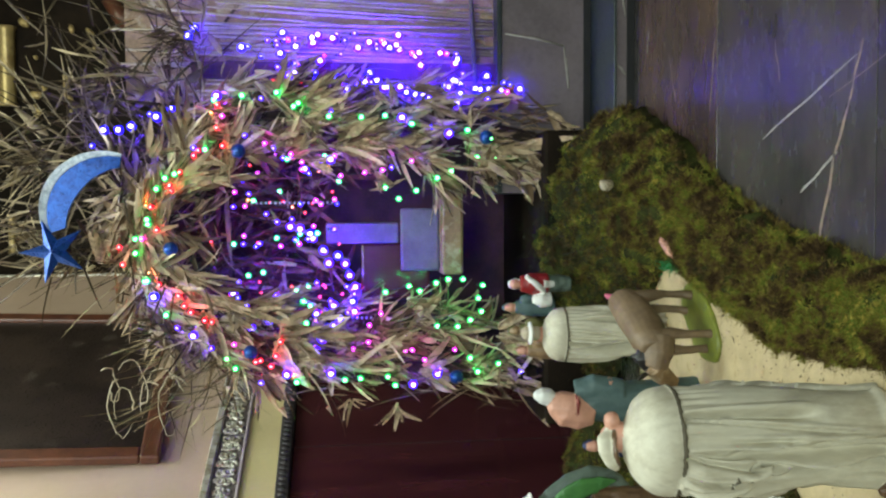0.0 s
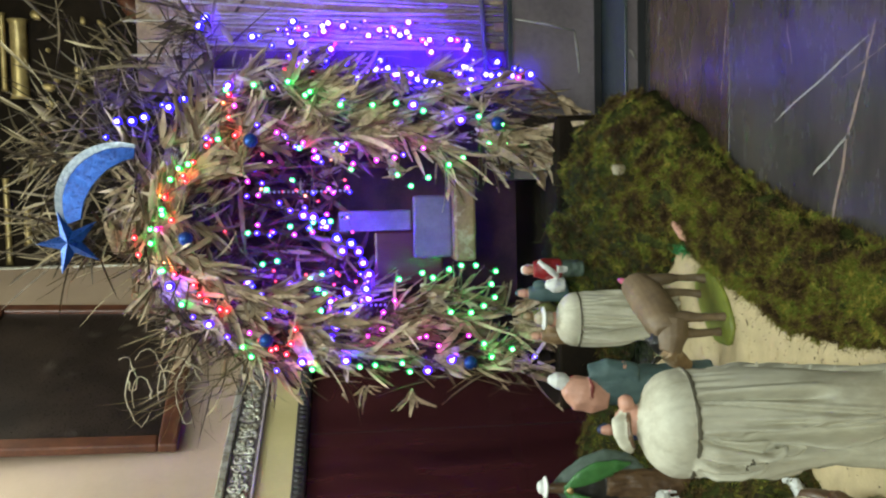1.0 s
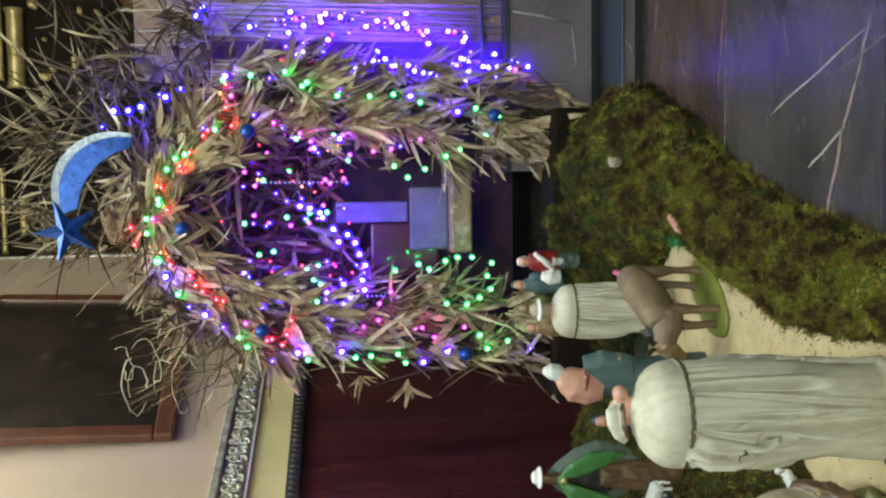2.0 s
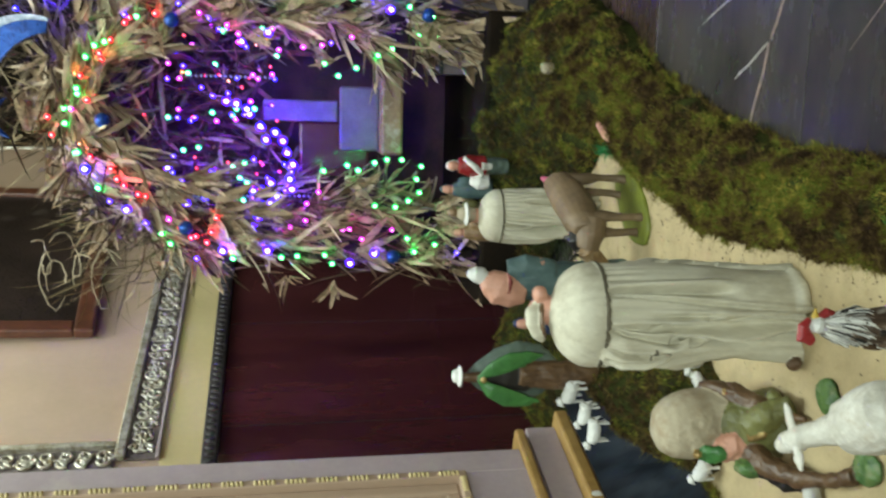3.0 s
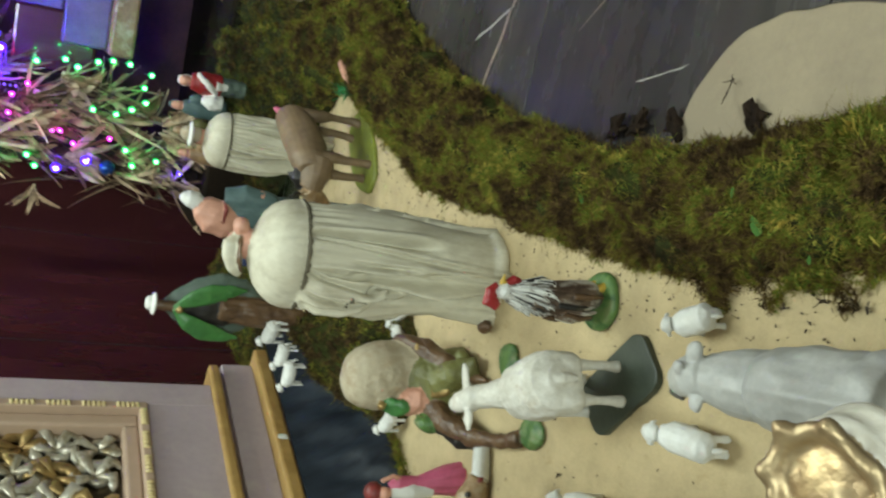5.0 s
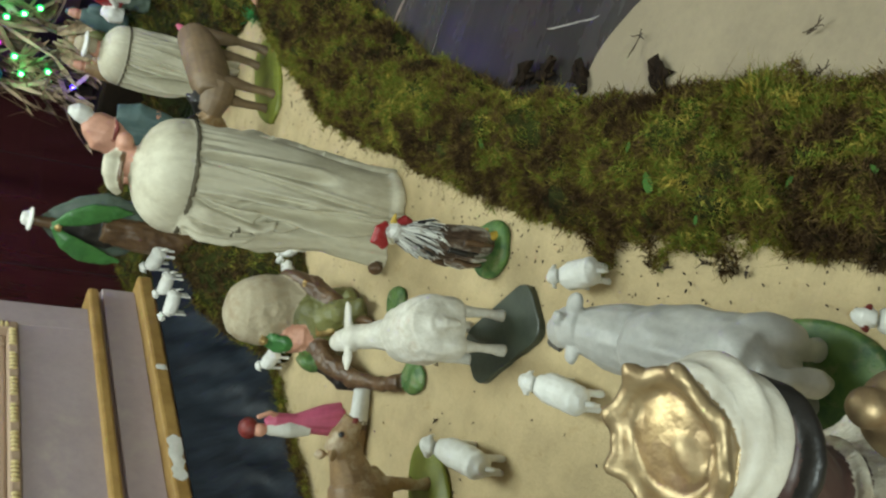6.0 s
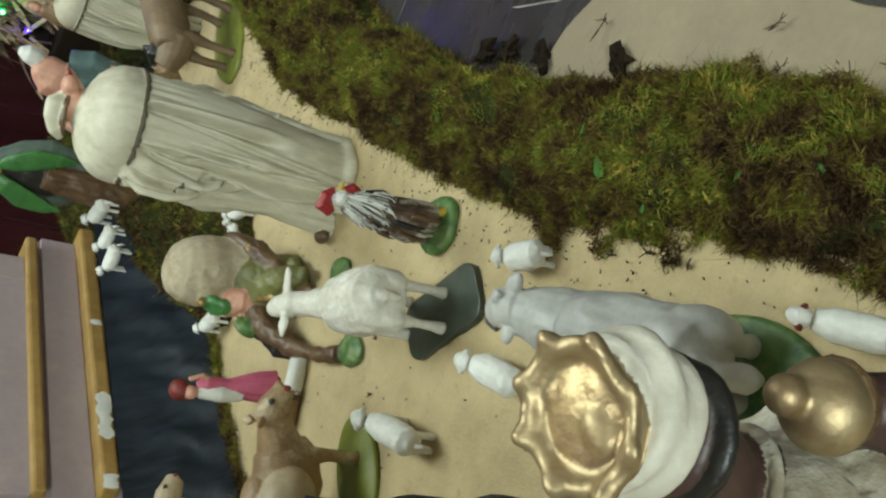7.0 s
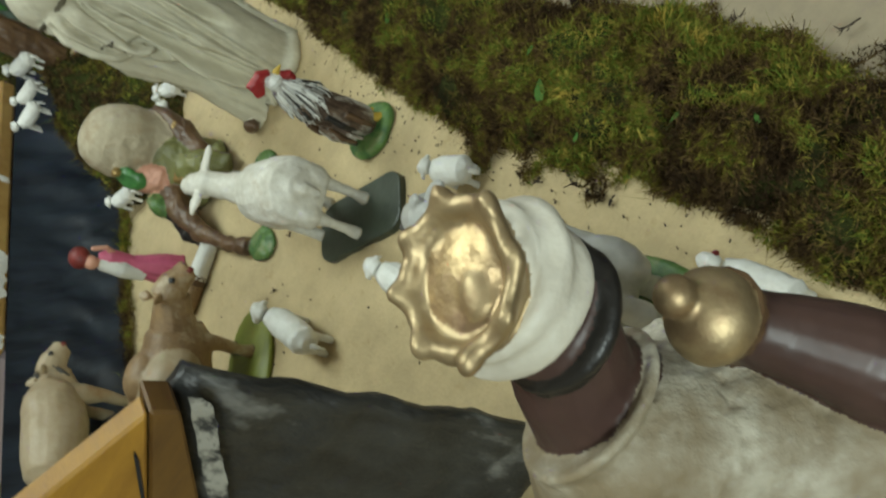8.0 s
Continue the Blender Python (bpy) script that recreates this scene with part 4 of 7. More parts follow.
robed_figure("robed_shepherd_statue", pose(-0.68, 4.47, 0.0, 0, 0, -6), "pale robed statue with a small brimmed cap behind the donkey",
             0.77, 0.29, 0.04, [(ball((0.0, 0.03, 0.635), (0.04, 0.04, 0.03)), SKIN), (ball((0.01, 0.02, 0.685), (0.062, 0.062, 0.012)), WHITE), (tube([(0.01, 0.02, 0.64, 0.036), (0.01, 0.02, 0.71, 0.036), (0.01, 0.02, 0.73, 0.02)], 14), STRAWHAT)], 22, 4)


def pilgrim():
    pr = [(tube([(0, 0, 0, 0.11, 0.09), (0, 0, 0.3, 0.10, 0.08), (0, 0.0, 0.5, 0.08, 0.065), (0, 0.0, 0.58, 0.05, 0.045)], 20, (0, 1, 0)), TEAL),
          (tube([(0.055, -0.03, 0.36, 0.06, 0.045), (0.072, -0.02, 0.50, 0.07, 0.045), (0.06, 0, 0.575, 0.05, 0.04)], 16, (0, 1, 0)), TEAL),
          (tube([(-0.045, -0.03, 0.50, 0.05, 0.04), (-0.04, -0.03, 0.56, 0.072, 0.05), (-0.02, -0.02, 0.62, 0.082, 0.058), (0.01, -0.01, 0.67, 0.06, 0.045), (0.02, 0, 0.69, 0.03, 0.03)], 18, (0, 1, 0)), SKIN), (ball((-0.055, -0.045, 0.555), (0.03, 0.03, 0.03)), SKIN), (ball((0.075, -0.035, 0.425), (0.05, 0.03, 0.03)), SKIN),
          (tube([(-0.075, -0.055, 0.60, 0.004), (-0.03, -0.075, 0.585, 0.007), (0.03, -0.07, 0.575, 0.007), (0.06, -0.05, 0.585, 0.004)], 6), DARKRED),
          (tube([(-0.06, -0.045, 0.545, 0.004), (-0.03, -0.065, 0.545, 0.010), (0.0, -0.06, 0.56, 0.004)], 6), BRONZE),
          (tube([(0.02, 0, 0.675, 0.026), (0.035, 0, 0.70, 0.040), (0.042, 0, 0.735, 0.038), (0.045, 0, 0.765, 0.018)], 14), WHITE), (tube([(-0.02, -0.01, 0.665, 0.008), (0.02, -0.035, 0.675, 0.012), (0.06, -0.01, 0.685, 0.008)], 8), WHITE)]
    ob = sculpt("pilgrim_statue", pr, 0.0058, None, "", 2, lambda co: 0.006 * noise.noise(Vector((co.x * 30, co.y * 30, co.z * 14))))
    ob.matrix_world = pose(-0.93, 4.02, 0.0)
    tagged(ob, "statue in a salmon hood and teal cloak with a white cap", "statue")


pilgrim()


def quadruped(name, m, label, L, H, body, legm, base, basem, head, extra=(), voxel=0.008, shape=None, girth=0.2, leg_r=0.05, group="", category="animal figurine", shift=0.0, hoof=None, slope=0.0):
    """A standing animal that faces +y: barrel body, four legs, neck and head out of the given forms, on an oval base."""
    t = thing(name, m, label, category, group)
    g = girth * L
    pr = [(tube([(0, -0.49 * L, H - g * 0.95, g * 0.35, g * 0.4), (0, -0.42 * L, H - g * 0.95, g * 0.85, g * 0.85), (0, -0.2 * L, H - g * 1.05, g * 1.0, g), (0, 0.1 * L, H - g * 1.1, g * 0.98, g * 1.08),
                 (0, 0.33 * L, H - g, g * 0.85, g), (0, 0.46 * L, H - g * 0.9, g * 0.5, g * 0.6)], 20), body)]
    for sx in (-1, 1):
        for y, s in ((-0.36 * L, -1), (0.33 * L, 1)):
            r = leg_r * L
            pr.append((tube([(sx * g * 0.44, y, H - g * 1.1, r * 1.4, r * 1.8), (sx * g * 0.52, y - 0.01 * L * s, (H - g) * 0.72, r * 1.5, r * 1.8), (sx * g * 0.52, y + 0.02 * L * s, (H - g) * 0.45, r * 1.0, r * 1.1),
                             (sx * g * 0.52, y + 0.01 * L * s, 0.14 * H, r * 0.95), (sx * g * 0.52, y + 0.012 * L, 0.06 * H, r * 1.15), (sx * g * 0.52, y + 0.012 * L, -0.008, r * 1.25)], 12), legm))
            pr.append((tube([(sx * g * 0.52, y + 0.014 * L, 0.03 * H, r * 1.2), (sx * g * 0.52, y + 0.018 * L, -0.008, r * 1.38)], 10), hoof or legm))
    if slope:
        pr = [((np.array([(x, y, z - slope * y * smoothstep(0.1 * H, 0.7 * H, z)) for x, y, z in vf[0]]), vf[1]), mt) for vf, mt in pr]
    pr += list(head) + list(extra)
    trunk, limbs = [p for p in pr[:1]] + list(extra), pr[1:9]
    sculpt("body", trunk, voxel, t, "", 2, shape)
    for q in range(0, 8, 2):
        sculpt("leg", limbs[q:q + 2], voxel * 0.8, t, "", 1, shape)
    sculpt("head", list(head), voxel * 0.8, t, "", 1, shape)
    if base:
        bl, bw = base
        vs, fs = tube([(0, 0, -0.004, bl * 0.98), (0, 0, 0.006, bl), (0, 0, 0.016, bl * 0.97), (0, 0, 0.018, bl * 0.9)], 28)
        vs = np.array([(x * bw / bl * (1 + 0.08 * noise.noise(Vector((x * 9, y * 9, L)))), shift + y * (1 + 0.08 * noise.noise(Vector((x * 7, y * 9, 3)))), z) for x, y, z in vs])
        link("base", vs, fs, basem, t, "painted oval base")
    return t


def ears(p, d, r, mt, L):
    q = lambda k: (p[0] + d[0] * L * k, p[1] + d[1] * L * k, p[2] + d[2] * L * k)
    return [(tube([(*p, r * 0.8, r * 0.8), (*q(0.45), r * 1.5, r * 0.75), (*q(0.8), r * 1.0, r * 0.6), (*q(1.0), r * 0.35, r * 0.35)], 10), mt)]


# donkey behind the large robed statue, turned towards the viewer with its head to the side
hd = [(tube([(0.0, 0.12, 0.29, 0.078), (0.03, 0.18, 0.30, 0.064), (0.08, 0.21, 0.31, 0.05)], 14), COWBROWN), (tube([(0.07, 0.21, 0.325, 0.05), (0.12, 0.22, 0.28, 0.044), (0.165, 0.225, 0.22, 0.034)], 14), TAN), (tube([(0.01, 0.13, 0.365, 0.016), (0.06, 0.18, 0.37, 0.026), (0.10, 0.20, 0.355, 0.016)], 8), BLACK)]
hd += ears((0.07, 0.18, 0.36), (-0.1, -0.5, 0.7), 0.016, BLACK, 0.07) + ears((0.09, 0.235, 0.36), (0.1, 0.5, 0.7), 0.016, BLACK, 0.07)
hd = [((vf[0] + np.array((0.0, 0.0, -0.045)), vf[1]), mt) for vf, mt in hd]
quadruped("donkey_figurine", pose(-0.555, 3.95, 0.0, 0, 0, 148), "grey-brown donkey figurine with lowered head on a lime green base", 0.40, 0.385, COWBROWN, COWBROWN, (0.24, 0.13), LIME, hd,
          [(tube([(0.0, -0.18, 0.36, 0.014), (0.01, -0.21, 0.385, 0.018), (0.01, -0.225, 0.40, 0.010)], 8), PINK)], 0.0066, lambda co: 0.006 * noise.noise(co * 14), 0.215, 0.046, slope=0.16)

# white goat facing away
hd = [(tube([(0, 0.05, 0.215, 0.058), (0, 0.10, 0.25, 0.042), (0, 0.14, 0.275, 0.033), (0, 0.18, 0.295, 0.032)], 14), GOATWHITE), (ball((0, 0.195, 0.305), (0.034, 0.042, 0.034), (-10, 0, 0)), GOATWHITE), (tube([(0, 0.21, 0.312, 0.030), (0, 0.25, 0.314, 0.026, 0.023), (0, 0.285, 0.306, 0.017, 0.015)], 14), GOATWHITE)]
hd += ears((-0.022, 0.19, 0.318), (-0.95, -0.12, 0.1), 0.014, GOATWHITE, 0.066) + ears((0.022, 0.19, 0.318), (0.95, -0.25, 0.15), 0.012, GOATWHITE, 0.072)
hd = [((vf[0] - np.array((0.0, 0.026, 0.004)), vf[1]), mt) for vf, mt in hd]
quadruped("goat_figurine", pose(-0.809, 1.850, 0.018, 0, 0, 35), "white goat figurine facing away on a dark green slab", 0.22, 0.285, GOATWHITE, GOATWHITE, None, DARKGREEN, hd,
          [(tube([(0, -0.09, 0.22, 0.02), (0, -0.112, 0.20, 0.016), (0, -0.115, 0.16, 0.008)], 10), GOATWHITE), (ball((0.042, -0.07, 0.165), (0.034, 0.04, 0.05)), GOATWHITE), (ball((-0.042, -0.07, 0.165), (0.034, 0.04, 0.05)), GOATWHITE)],
          0.0044, lambda co: 0.0028 * noise.noise(Vector((co.x * 50, co.y * 50, co.z * 22))) + 0.003 * noise.noise(co * 18), 0.385, 0.056, hoof=STRAWHAT)


def goat_base():
    bm = box((-0.080, -0.148, 0.0), (0.080, 0.148, 0.022))
    bmesh.ops.bevel(bm, geom=[e for e in bm.edges if abs(e.verts[0].co.z - e.verts[1].co.z) > 0.01], offset=0.045, segments=5, affect="EDGES", profile=0.5)
    bmesh.ops.bevel(bm, geom=[e for e in bm.edges if e.verts[0].co.z > 0.02 and e.verts[1].co.z > 0.02], offset=0.004, segments=2, affect="EDGES", profile=0.5)
    ob = part("goat_plinth", bm, DARKGREEN, None, "")
    ob.matrix_world = pose(-0.772, 1.795, 0.0, 0, 0, 54)
    tagged(ob, "dark green slab base under the white goat", "base")


goat_base()

# large pale ox with its head away from the viewer
hd = [(tube([(0, 0.08, 0.16, 0.050), (0, 0.13, 0.172, 0.070), (-0.0, 0.18, 0.190, 0.064), (0.004, 0.235, 0.208, 0.050)], 18), OXGREY), (tube([(0.006, 0.225, 0.222, 0.040), (0.002, 0.265, 0.222, 0.044, 0.042), (-0.010, 0.315, 0.20, 0.036), (-0.018, 0.345, 0.178, 0.028)], 16), OXGREY),
      (tube([(-0.052, 0.312, 0.20, 0.006), (-0.040, 0.342, 0.198, 0.013), (-0.008, 0.352, 0.19, 0.014), (0.016, 0.335, 0.185, 0.006)], 10), DARKGREY)]
hd += ears((-0.035, 0.245, 0.235), (-0.8, -0.45, 0.1), 0.012, OXGREY, 0.035) + ears((0.035, 0.25, 0.245), (0.75, -0.55, 0.2), 0.015, OXGREY, 0.045) + ears((0.012, 0.275, 0.262), (0.4, -0.8, 0.3), 0.009, OXGREY, 0.03)


def ox_relief(co):
    """Shoulder blades, hips and a ridge along the back."""
    q = 0.004 * noise.noise(co * 15) + 0.0015 * noise.noise(co * 45)
    if co.z > 0.11:
        q += 0.006 * math.exp(-((co.y - 0.07) / 0.03) ** 2 - ((abs(co.x) - 0.045) / 0.022) ** 2) + 0.007 * math.exp(-((co.y + 0.11) / 0.035) ** 2 - ((abs(co.x) - 0.05) / 0.022) ** 2)
        q -= 0.006 * math.exp(-((co.y + 0.02) / 0.045) ** 2 - ((abs(co.x) - 0.05) / 0.03) ** 2)
        q += 0.004 * math.exp(-(co.x / 0.012) ** 2) * smoothstep(0.15, 0.0, co.y)
    return q


quadruped("ox_figurine", pose(-0.492, 1.085, 0.0, 0, 0, 15.5), "large pale grey ox figurine with its head turned away, green base", 0.355, 0.250, OXGREY, OXGREY, (0.15, 0.108), GREEN, hd,
          [(tube([(0.0, -0.155, 0.205, 0.022), (0.0, -0.185, 0.17, 0.020), (0.0, -0.192, 0.11, 0.030, 0.024), (0, -0.185, 0.06, 0.012)], 12), OXGREY), (ball((0.062, -0.12, 0.14), (0.038, 0.06, 0.065)), OXGREY), (ball((-0.062, -0.12, 0.14), (0.038, 0.06, 0.065)), OXGREY)],
          0.0050, ox_relief, 0.255, 0.058, shift=-0.125)


def lamb(m, L, label, earm=None, group="small white lambs on the sand", mt=WHITE, fat=1.12):
    t = thing("lamb_figurine", m, label, "lamb figurine", group)
    H = 0.56 * L
    pr = [(tube([(0, -0.46 * L, H * 0.62, 0.08 * L), (0, -0.38 * L, H * 0.64, 0.17 * L), (0, -0.1 * L, H * 0.61, 0.18 * L), (0, 0.18 * L, H * 0.66, 0.18 * L), (0, 0.32 * L, H * 0.82, 0.105 * L)], 16), mt),
          (tube([(0, 0.30 * L, H * 0.92, 0.09 * L), (0, 0.37 * L, H * 1.0, 0.105 * L), (0, 0.46 * L, H * 0.95, 0.085 * L), (0, 0.52 * L, H * 0.86, 0.06 * L)], 12), mt)]
    heads, legs = [], []
    for sx in (-1, 1):
        heads.append(len(pr))
        pr.append((tube([(sx * 0.07 * L, 0.35 * L, H * 1.06, 0.025 * L), (sx * 0.115 * L, 0.37 * L, H * 1.0, 0.042 * L, 0.03 * L), (sx * 0.135 * L, 0.40 * L, H * 0.86, 0.02 * L)], 8), earm or mt))
        if earm:
            heads.append(len(pr))
            pr.append((ball((sx * 0.052 * L, 0.475 * L, H * 1.0), 0.028 * L, n=6), earm))
        for y in (-0.34, 0.22):
            legs.append(len(pr))
            pr.append((tube([(sx * 0.085 * L, y * L, H * 0.6, 0.065 * L), (sx * 0.09 * L, (y + 0.01) * L, H * 0.25, 0.04 * L), (sx * 0.09 * L, y * L, -0.004, 0.045 * L)], 8), mt))
    pr.append((tube([(0, -0.46 * L, H * 0.6, 0.035 * L), (0, -0.51 * L, H * 0.45, 0.035 * L), (0, -0.52 * L, H * 0.28, 0.018 * L)], 8), mt))
    pr = [((vf[0] * np.array((fat, 1.0, 0.5 + 0.5 * fat)), vf[1]), q) for vf, q in pr]
    wool = lambda co: L * 0.013 * noise.noise(co * (8 / L)) + L * 0.006 * noise.noise(co * (20 / L))
    face = [pr[1]] + [p for k, p in enumerate(pr) if k in heads]
    sculpt("body", [pr[0]], L * 0.021, t, "", 1, wool)
    sculpt("head", face, L * 0.019, t, "", 1, wool)
    for k in legs:
        sculpt("leg", [pr[k]], L * 0.018, t, "", 1, wool)
    sculpt("tail", [pr[-1]], L * 0.016, t, "", 1, wool)
    return t


lamb(pose(-0.517, 1.565, 0.0, 0, 0, 32), 0.125, "small white lamb beside the ox's head", fat=1.5)
lamb(pose(-0.765, 1.475, 0.0, 0, 0, 12), 0.180, "small white lamb close to the ox's flank")
lamb(pose(-1.075, 1.715, 0.0, 0, 0, 15), 0.225, "white lamb on the open sand", fat=0.92)
lamb(pose(-0.294, 0.812, 0.0, 0, 0, 16), 0.175, "white lamb with red-brown ears beside the moss", DARKRED, fat=0.88)
for p, L, a in (((-1.437, 2.965, 0.02), 0.12, 60), ((-1.05, 3.12, 0.0), 0.12, 40), ((-1.12, 3.08, 0.0), 0.12, -30), ((-1.36, 3.40, 0.335), 0.12, 80), ((-1.425, 3.36, 0.30), 0.13, 95), ((-1.30, 3.50, 0.36), 0.14, 60)):
    lamb(pose(*p, 0, 0, a), L, "tiny white toy lamb beside the moss mound", None, "tiny toy lambs", fat=1.35)


def rooster():
    t = thing("rooster_figurine", pose(-0.605, 1.965, 0.012, 0, 0, -80) @ Matrix.Scale(0.93, 4), "painted rooster figurine with red comb and speckled feathers", "rooster figurine")
    rnd = random.Random(8)
    pr = [(tube([(0, -0.01, 0.01, 0.03), (0, 0.0, 0.05, 0.050, 0.045), (0, 0.002, 0.11, 0.054, 0.05), (0, 0.006, 0.18, 0.050, 0.048), (0, 0.012, 0.24, 0.038)], 18, (0, 1, 0)), FEATHER2),
          (tube([(0, 0.012, 0.19, 0.042), (0, 0.022, 0.24, 0.036), (0, 0.03, 0.29, 0.026), (0, 0.035, 0.315, 0.02)], 14, (0, 1, 0)), FEATHER),
          (tube([(0, 0.03, 0.30, 0.018), (0, 0.04, 0.325, 0.022), (0, 0.045, 0.34, 0.012)], 10, (0, 1, 0)), WHITE),
          (tube([(0, -0.005, 0.335, 0.008, 0.012), (0, 0.018, 0.362, 0.012, 0.022), (0, 0.045, 0.362, 0.010, 0.016), (0, 0.06, 0.345, 0.006, 0.008)], 18), RED),
          (tube([(0, 0.06, 0.318, 0.008), (0, 0.066, 0.295, 0.014), (0, 0.06, 0.275, 0.008)], 8), RED),
          (tube([(0, 0.06, 0.328, 0.009), (0, 0.085, 0.325, 0.003)], 8), YELLOW)]
    for k in range(110):
        a = rnd.uniform(0, 6.3)
        z0 = rnd.uniform(0.235, 0.31)
        r0 = 0.024 + 0.16 * (0.31 - z0)
        r1 = r0 + rnd.uniform(0.012, 0.022)
        pr.append((tube([(r0 * math.sin(a), 0.03 + r0 * math.cos(a), z0, 0.0018), (r1 * math.sin(a + 0.1), 0.016 + r1 * math.cos(a + 0.1), z0 - 0.045, 0.0024), (r1 * 1.05 * math.sin(a + 0.15), 0.006 + r1 * 1.05 * math.cos(a + 0.15), z0 - 0.065, 0.0010)], 6), (WHITE, FEATHER, BLACK, WHITE, OXGREY)[k % 5]))
    for k in range(26):
        a = rnd.uniform(1.2, 5.1)
        z0 = rnd.uniform(0.10, 0.20)
        pr.append((tube([(0.052 * math.sin(a), 0.05 * math.cos(a), z0, 0.008), (0.064 * math.sin(a), -0.008 + 0.058 * math.cos(a), z0 - 0.05, 0.009), (0.055 * math.sin(a), -0.012 + 0.055 * math.cos(a), z0 - 0.095, 0.004)], 6), (FEATHER2, BRONZE, FEATHER2, WHITE, BLACK)[k % 5]))
    for sx in (-1, 1):
        pr.append((tube([(sx * 0.02, 0.01, 0.05, 0.014), (sx * 0.024, 0.03, 0.002, 0.012)], 8), YELLOW))
    pr = [((np.array([(x, y + 0.022 - 0.17 * z, z) for x, y, z in vf[0]]), vf[1]), mt) for vf, mt in pr]
    sculpt("body", pr, 0.0022, t, "", 1, lambda co: 0.0015 * noise.noise(Vector((co.x * 80, co.y * 80, co.z * 35))))
    vs, fs = tube([(0, 0, -0.012, 0.080), (0, 0, 0.0, 0.084), (0, 0, 0.010, 0.078), (0, 0, 0.012, 0.06)], 24)
    vs = np.array([np.array(v) * np.array((1 + 0.2 * noise.noise(Vector((v[0] * 14, v[1] * 14, 0))),) * 2 + (1,)) for v in vs])
    link("base", vs, fs, GREEN, t, "green painted base")


rooster()


def shepherd_seated():
    """A squatting figure under a big felt hat and headcloth, with brown booted legs on green pads."""
    pr = [(tube([(-0.03, 0.0, 0.386, 0.012), (-0.03, 0.0, 0.380, 0.045), (-0.03, 0.0, 0.362, 0.078), (-0.028, 0.0, 0.33, 0.102), (-0.022, -0.002, 0.285, 0.116), (-0.01, -0.005, 0.235, 0.118), (0.01, -0.01, 0.18, 0.104), (0.04, -0.03, 0.11, 0.085), (0.06, -0.05, 0.06, 0.05)], 24, (0, 1, 0)), STRAWHAT),
          (tube([(0.0, -0.04, 0.17, 0.08, 0.07), (0.01, -0.09, 0.10, 0.105, 0.095), (0.02, -0.11, 0.0, 0.12, 0.11)], 18, (0, 1, 0)), OLIVE),
          (tube([(-0.085, -0.09, 0.225, 0.02), (-0.065, -0.115, 0.19, 0.045), (-0.04, -0.13, 0.155, 0.05), (-0.05, -0.14, 0.11, 0.028)], 14, (0, 1, 0)), SKIN),
          (tube([(-0.085, -0.10, 0.27, 0.012), (-0.075, -0.13, 0.245, 0.034, 0.016), (-0.065, -0.15, 0.215, 0.030, 0.014), (-0.06, -0.155, 0.19, 0.008)], 10, (0, 1, 0)), LEAF), (ball((-0.075, -0.125, 0.285), (0.016, 0.012, 0.014), n=6), GILT),
          (tube([(0.095, 0.05, 0.20, 0.024), (0.105, 0.0, 0.17, 0.034), (0.105, -0.07, 0.13, 0.038), (0.095, -0.15, 0.09, 0.032), (0.085, -0.22, 0.05, 0.022), (0.10, -0.30, 0.015, 0.012)], 12), BRONZE), (ball((0.115, -0.06, 0.17), (0.016, 0.010, 0.008), n=6), GILT), (ball((0.06, -0.12, 0.15), (0.012, 0.008, 0.008), n=6), GILT),
          (tube([(0.03, -0.15, 0.11, 0.05), (0.09, -0.21, 0.08, 0.046), (0.13, -0.24, 0.03, 0.03)], 12), OLIVE), (tube([(0.0, -0.17, 0.13, 0.014), (0.02, -0.20, 0.10, 0.02), (0.05, -0.21, 0.10, 0.01)], 8), GILT),
          (ball((0.130, -0.165, 0.05), (0.022, 0.034, 0.020)), OLIVE), (ball((0.205, -0.39, 0.012), (0.058, 0.062, 0.016)), GREEN),
          (tube([(-0.06, -0.17, 0.11, 0.040), (-0.07, -0.26, 0.095, 0.036), (-0.065, -0.36, 0.065, 0.028), (-0.02, -0.48, 0.04, 0.022), (0.035, -0.57, 0.02, 0.028)], 14), BRONZE), (tube([(-0.09, -0.22, 0.10, 0.03), (-0.10, -0.30, 0.06, 0.035), (-0.09, -0.34, 0.02, 0.03)], 10), BLACK),
          (ball((0.068, -0.60, 0.012), (0.052, 0.066, 0.016), (0, 0, 20)), GREEN), (ball((-0.10, -0.19, 0.13), (0.03, 0.045, 0.05)), GREEN)]

    def relief(co):
        if co.z > 0.15 and co.y > -0.1:
            return 0.003 * noise.noise(Vector((co.x * 16 + co.y * 12, co.y * 10, co.z * 4))) + 0.0006 * noise.noise(co * 40) - 0.010 * smoothstep(0.24, 0.12, co.z) * abs(math.sin(co.x * 70 + 3 * co.z))
        return 0.006 * noise.noise(co * 28) + 0.003 * noise.noise(co * 70)
    ob = sculpt("seated_shepherd_statue", pr, 0.0054, None, "", 2, relief)
    ob.matrix_world = pose(-1.13, 2.72, 0.0)
    tagged(ob, "squatting shepherd statue under a large tan felt hat", "statue")


shepherd_seated()


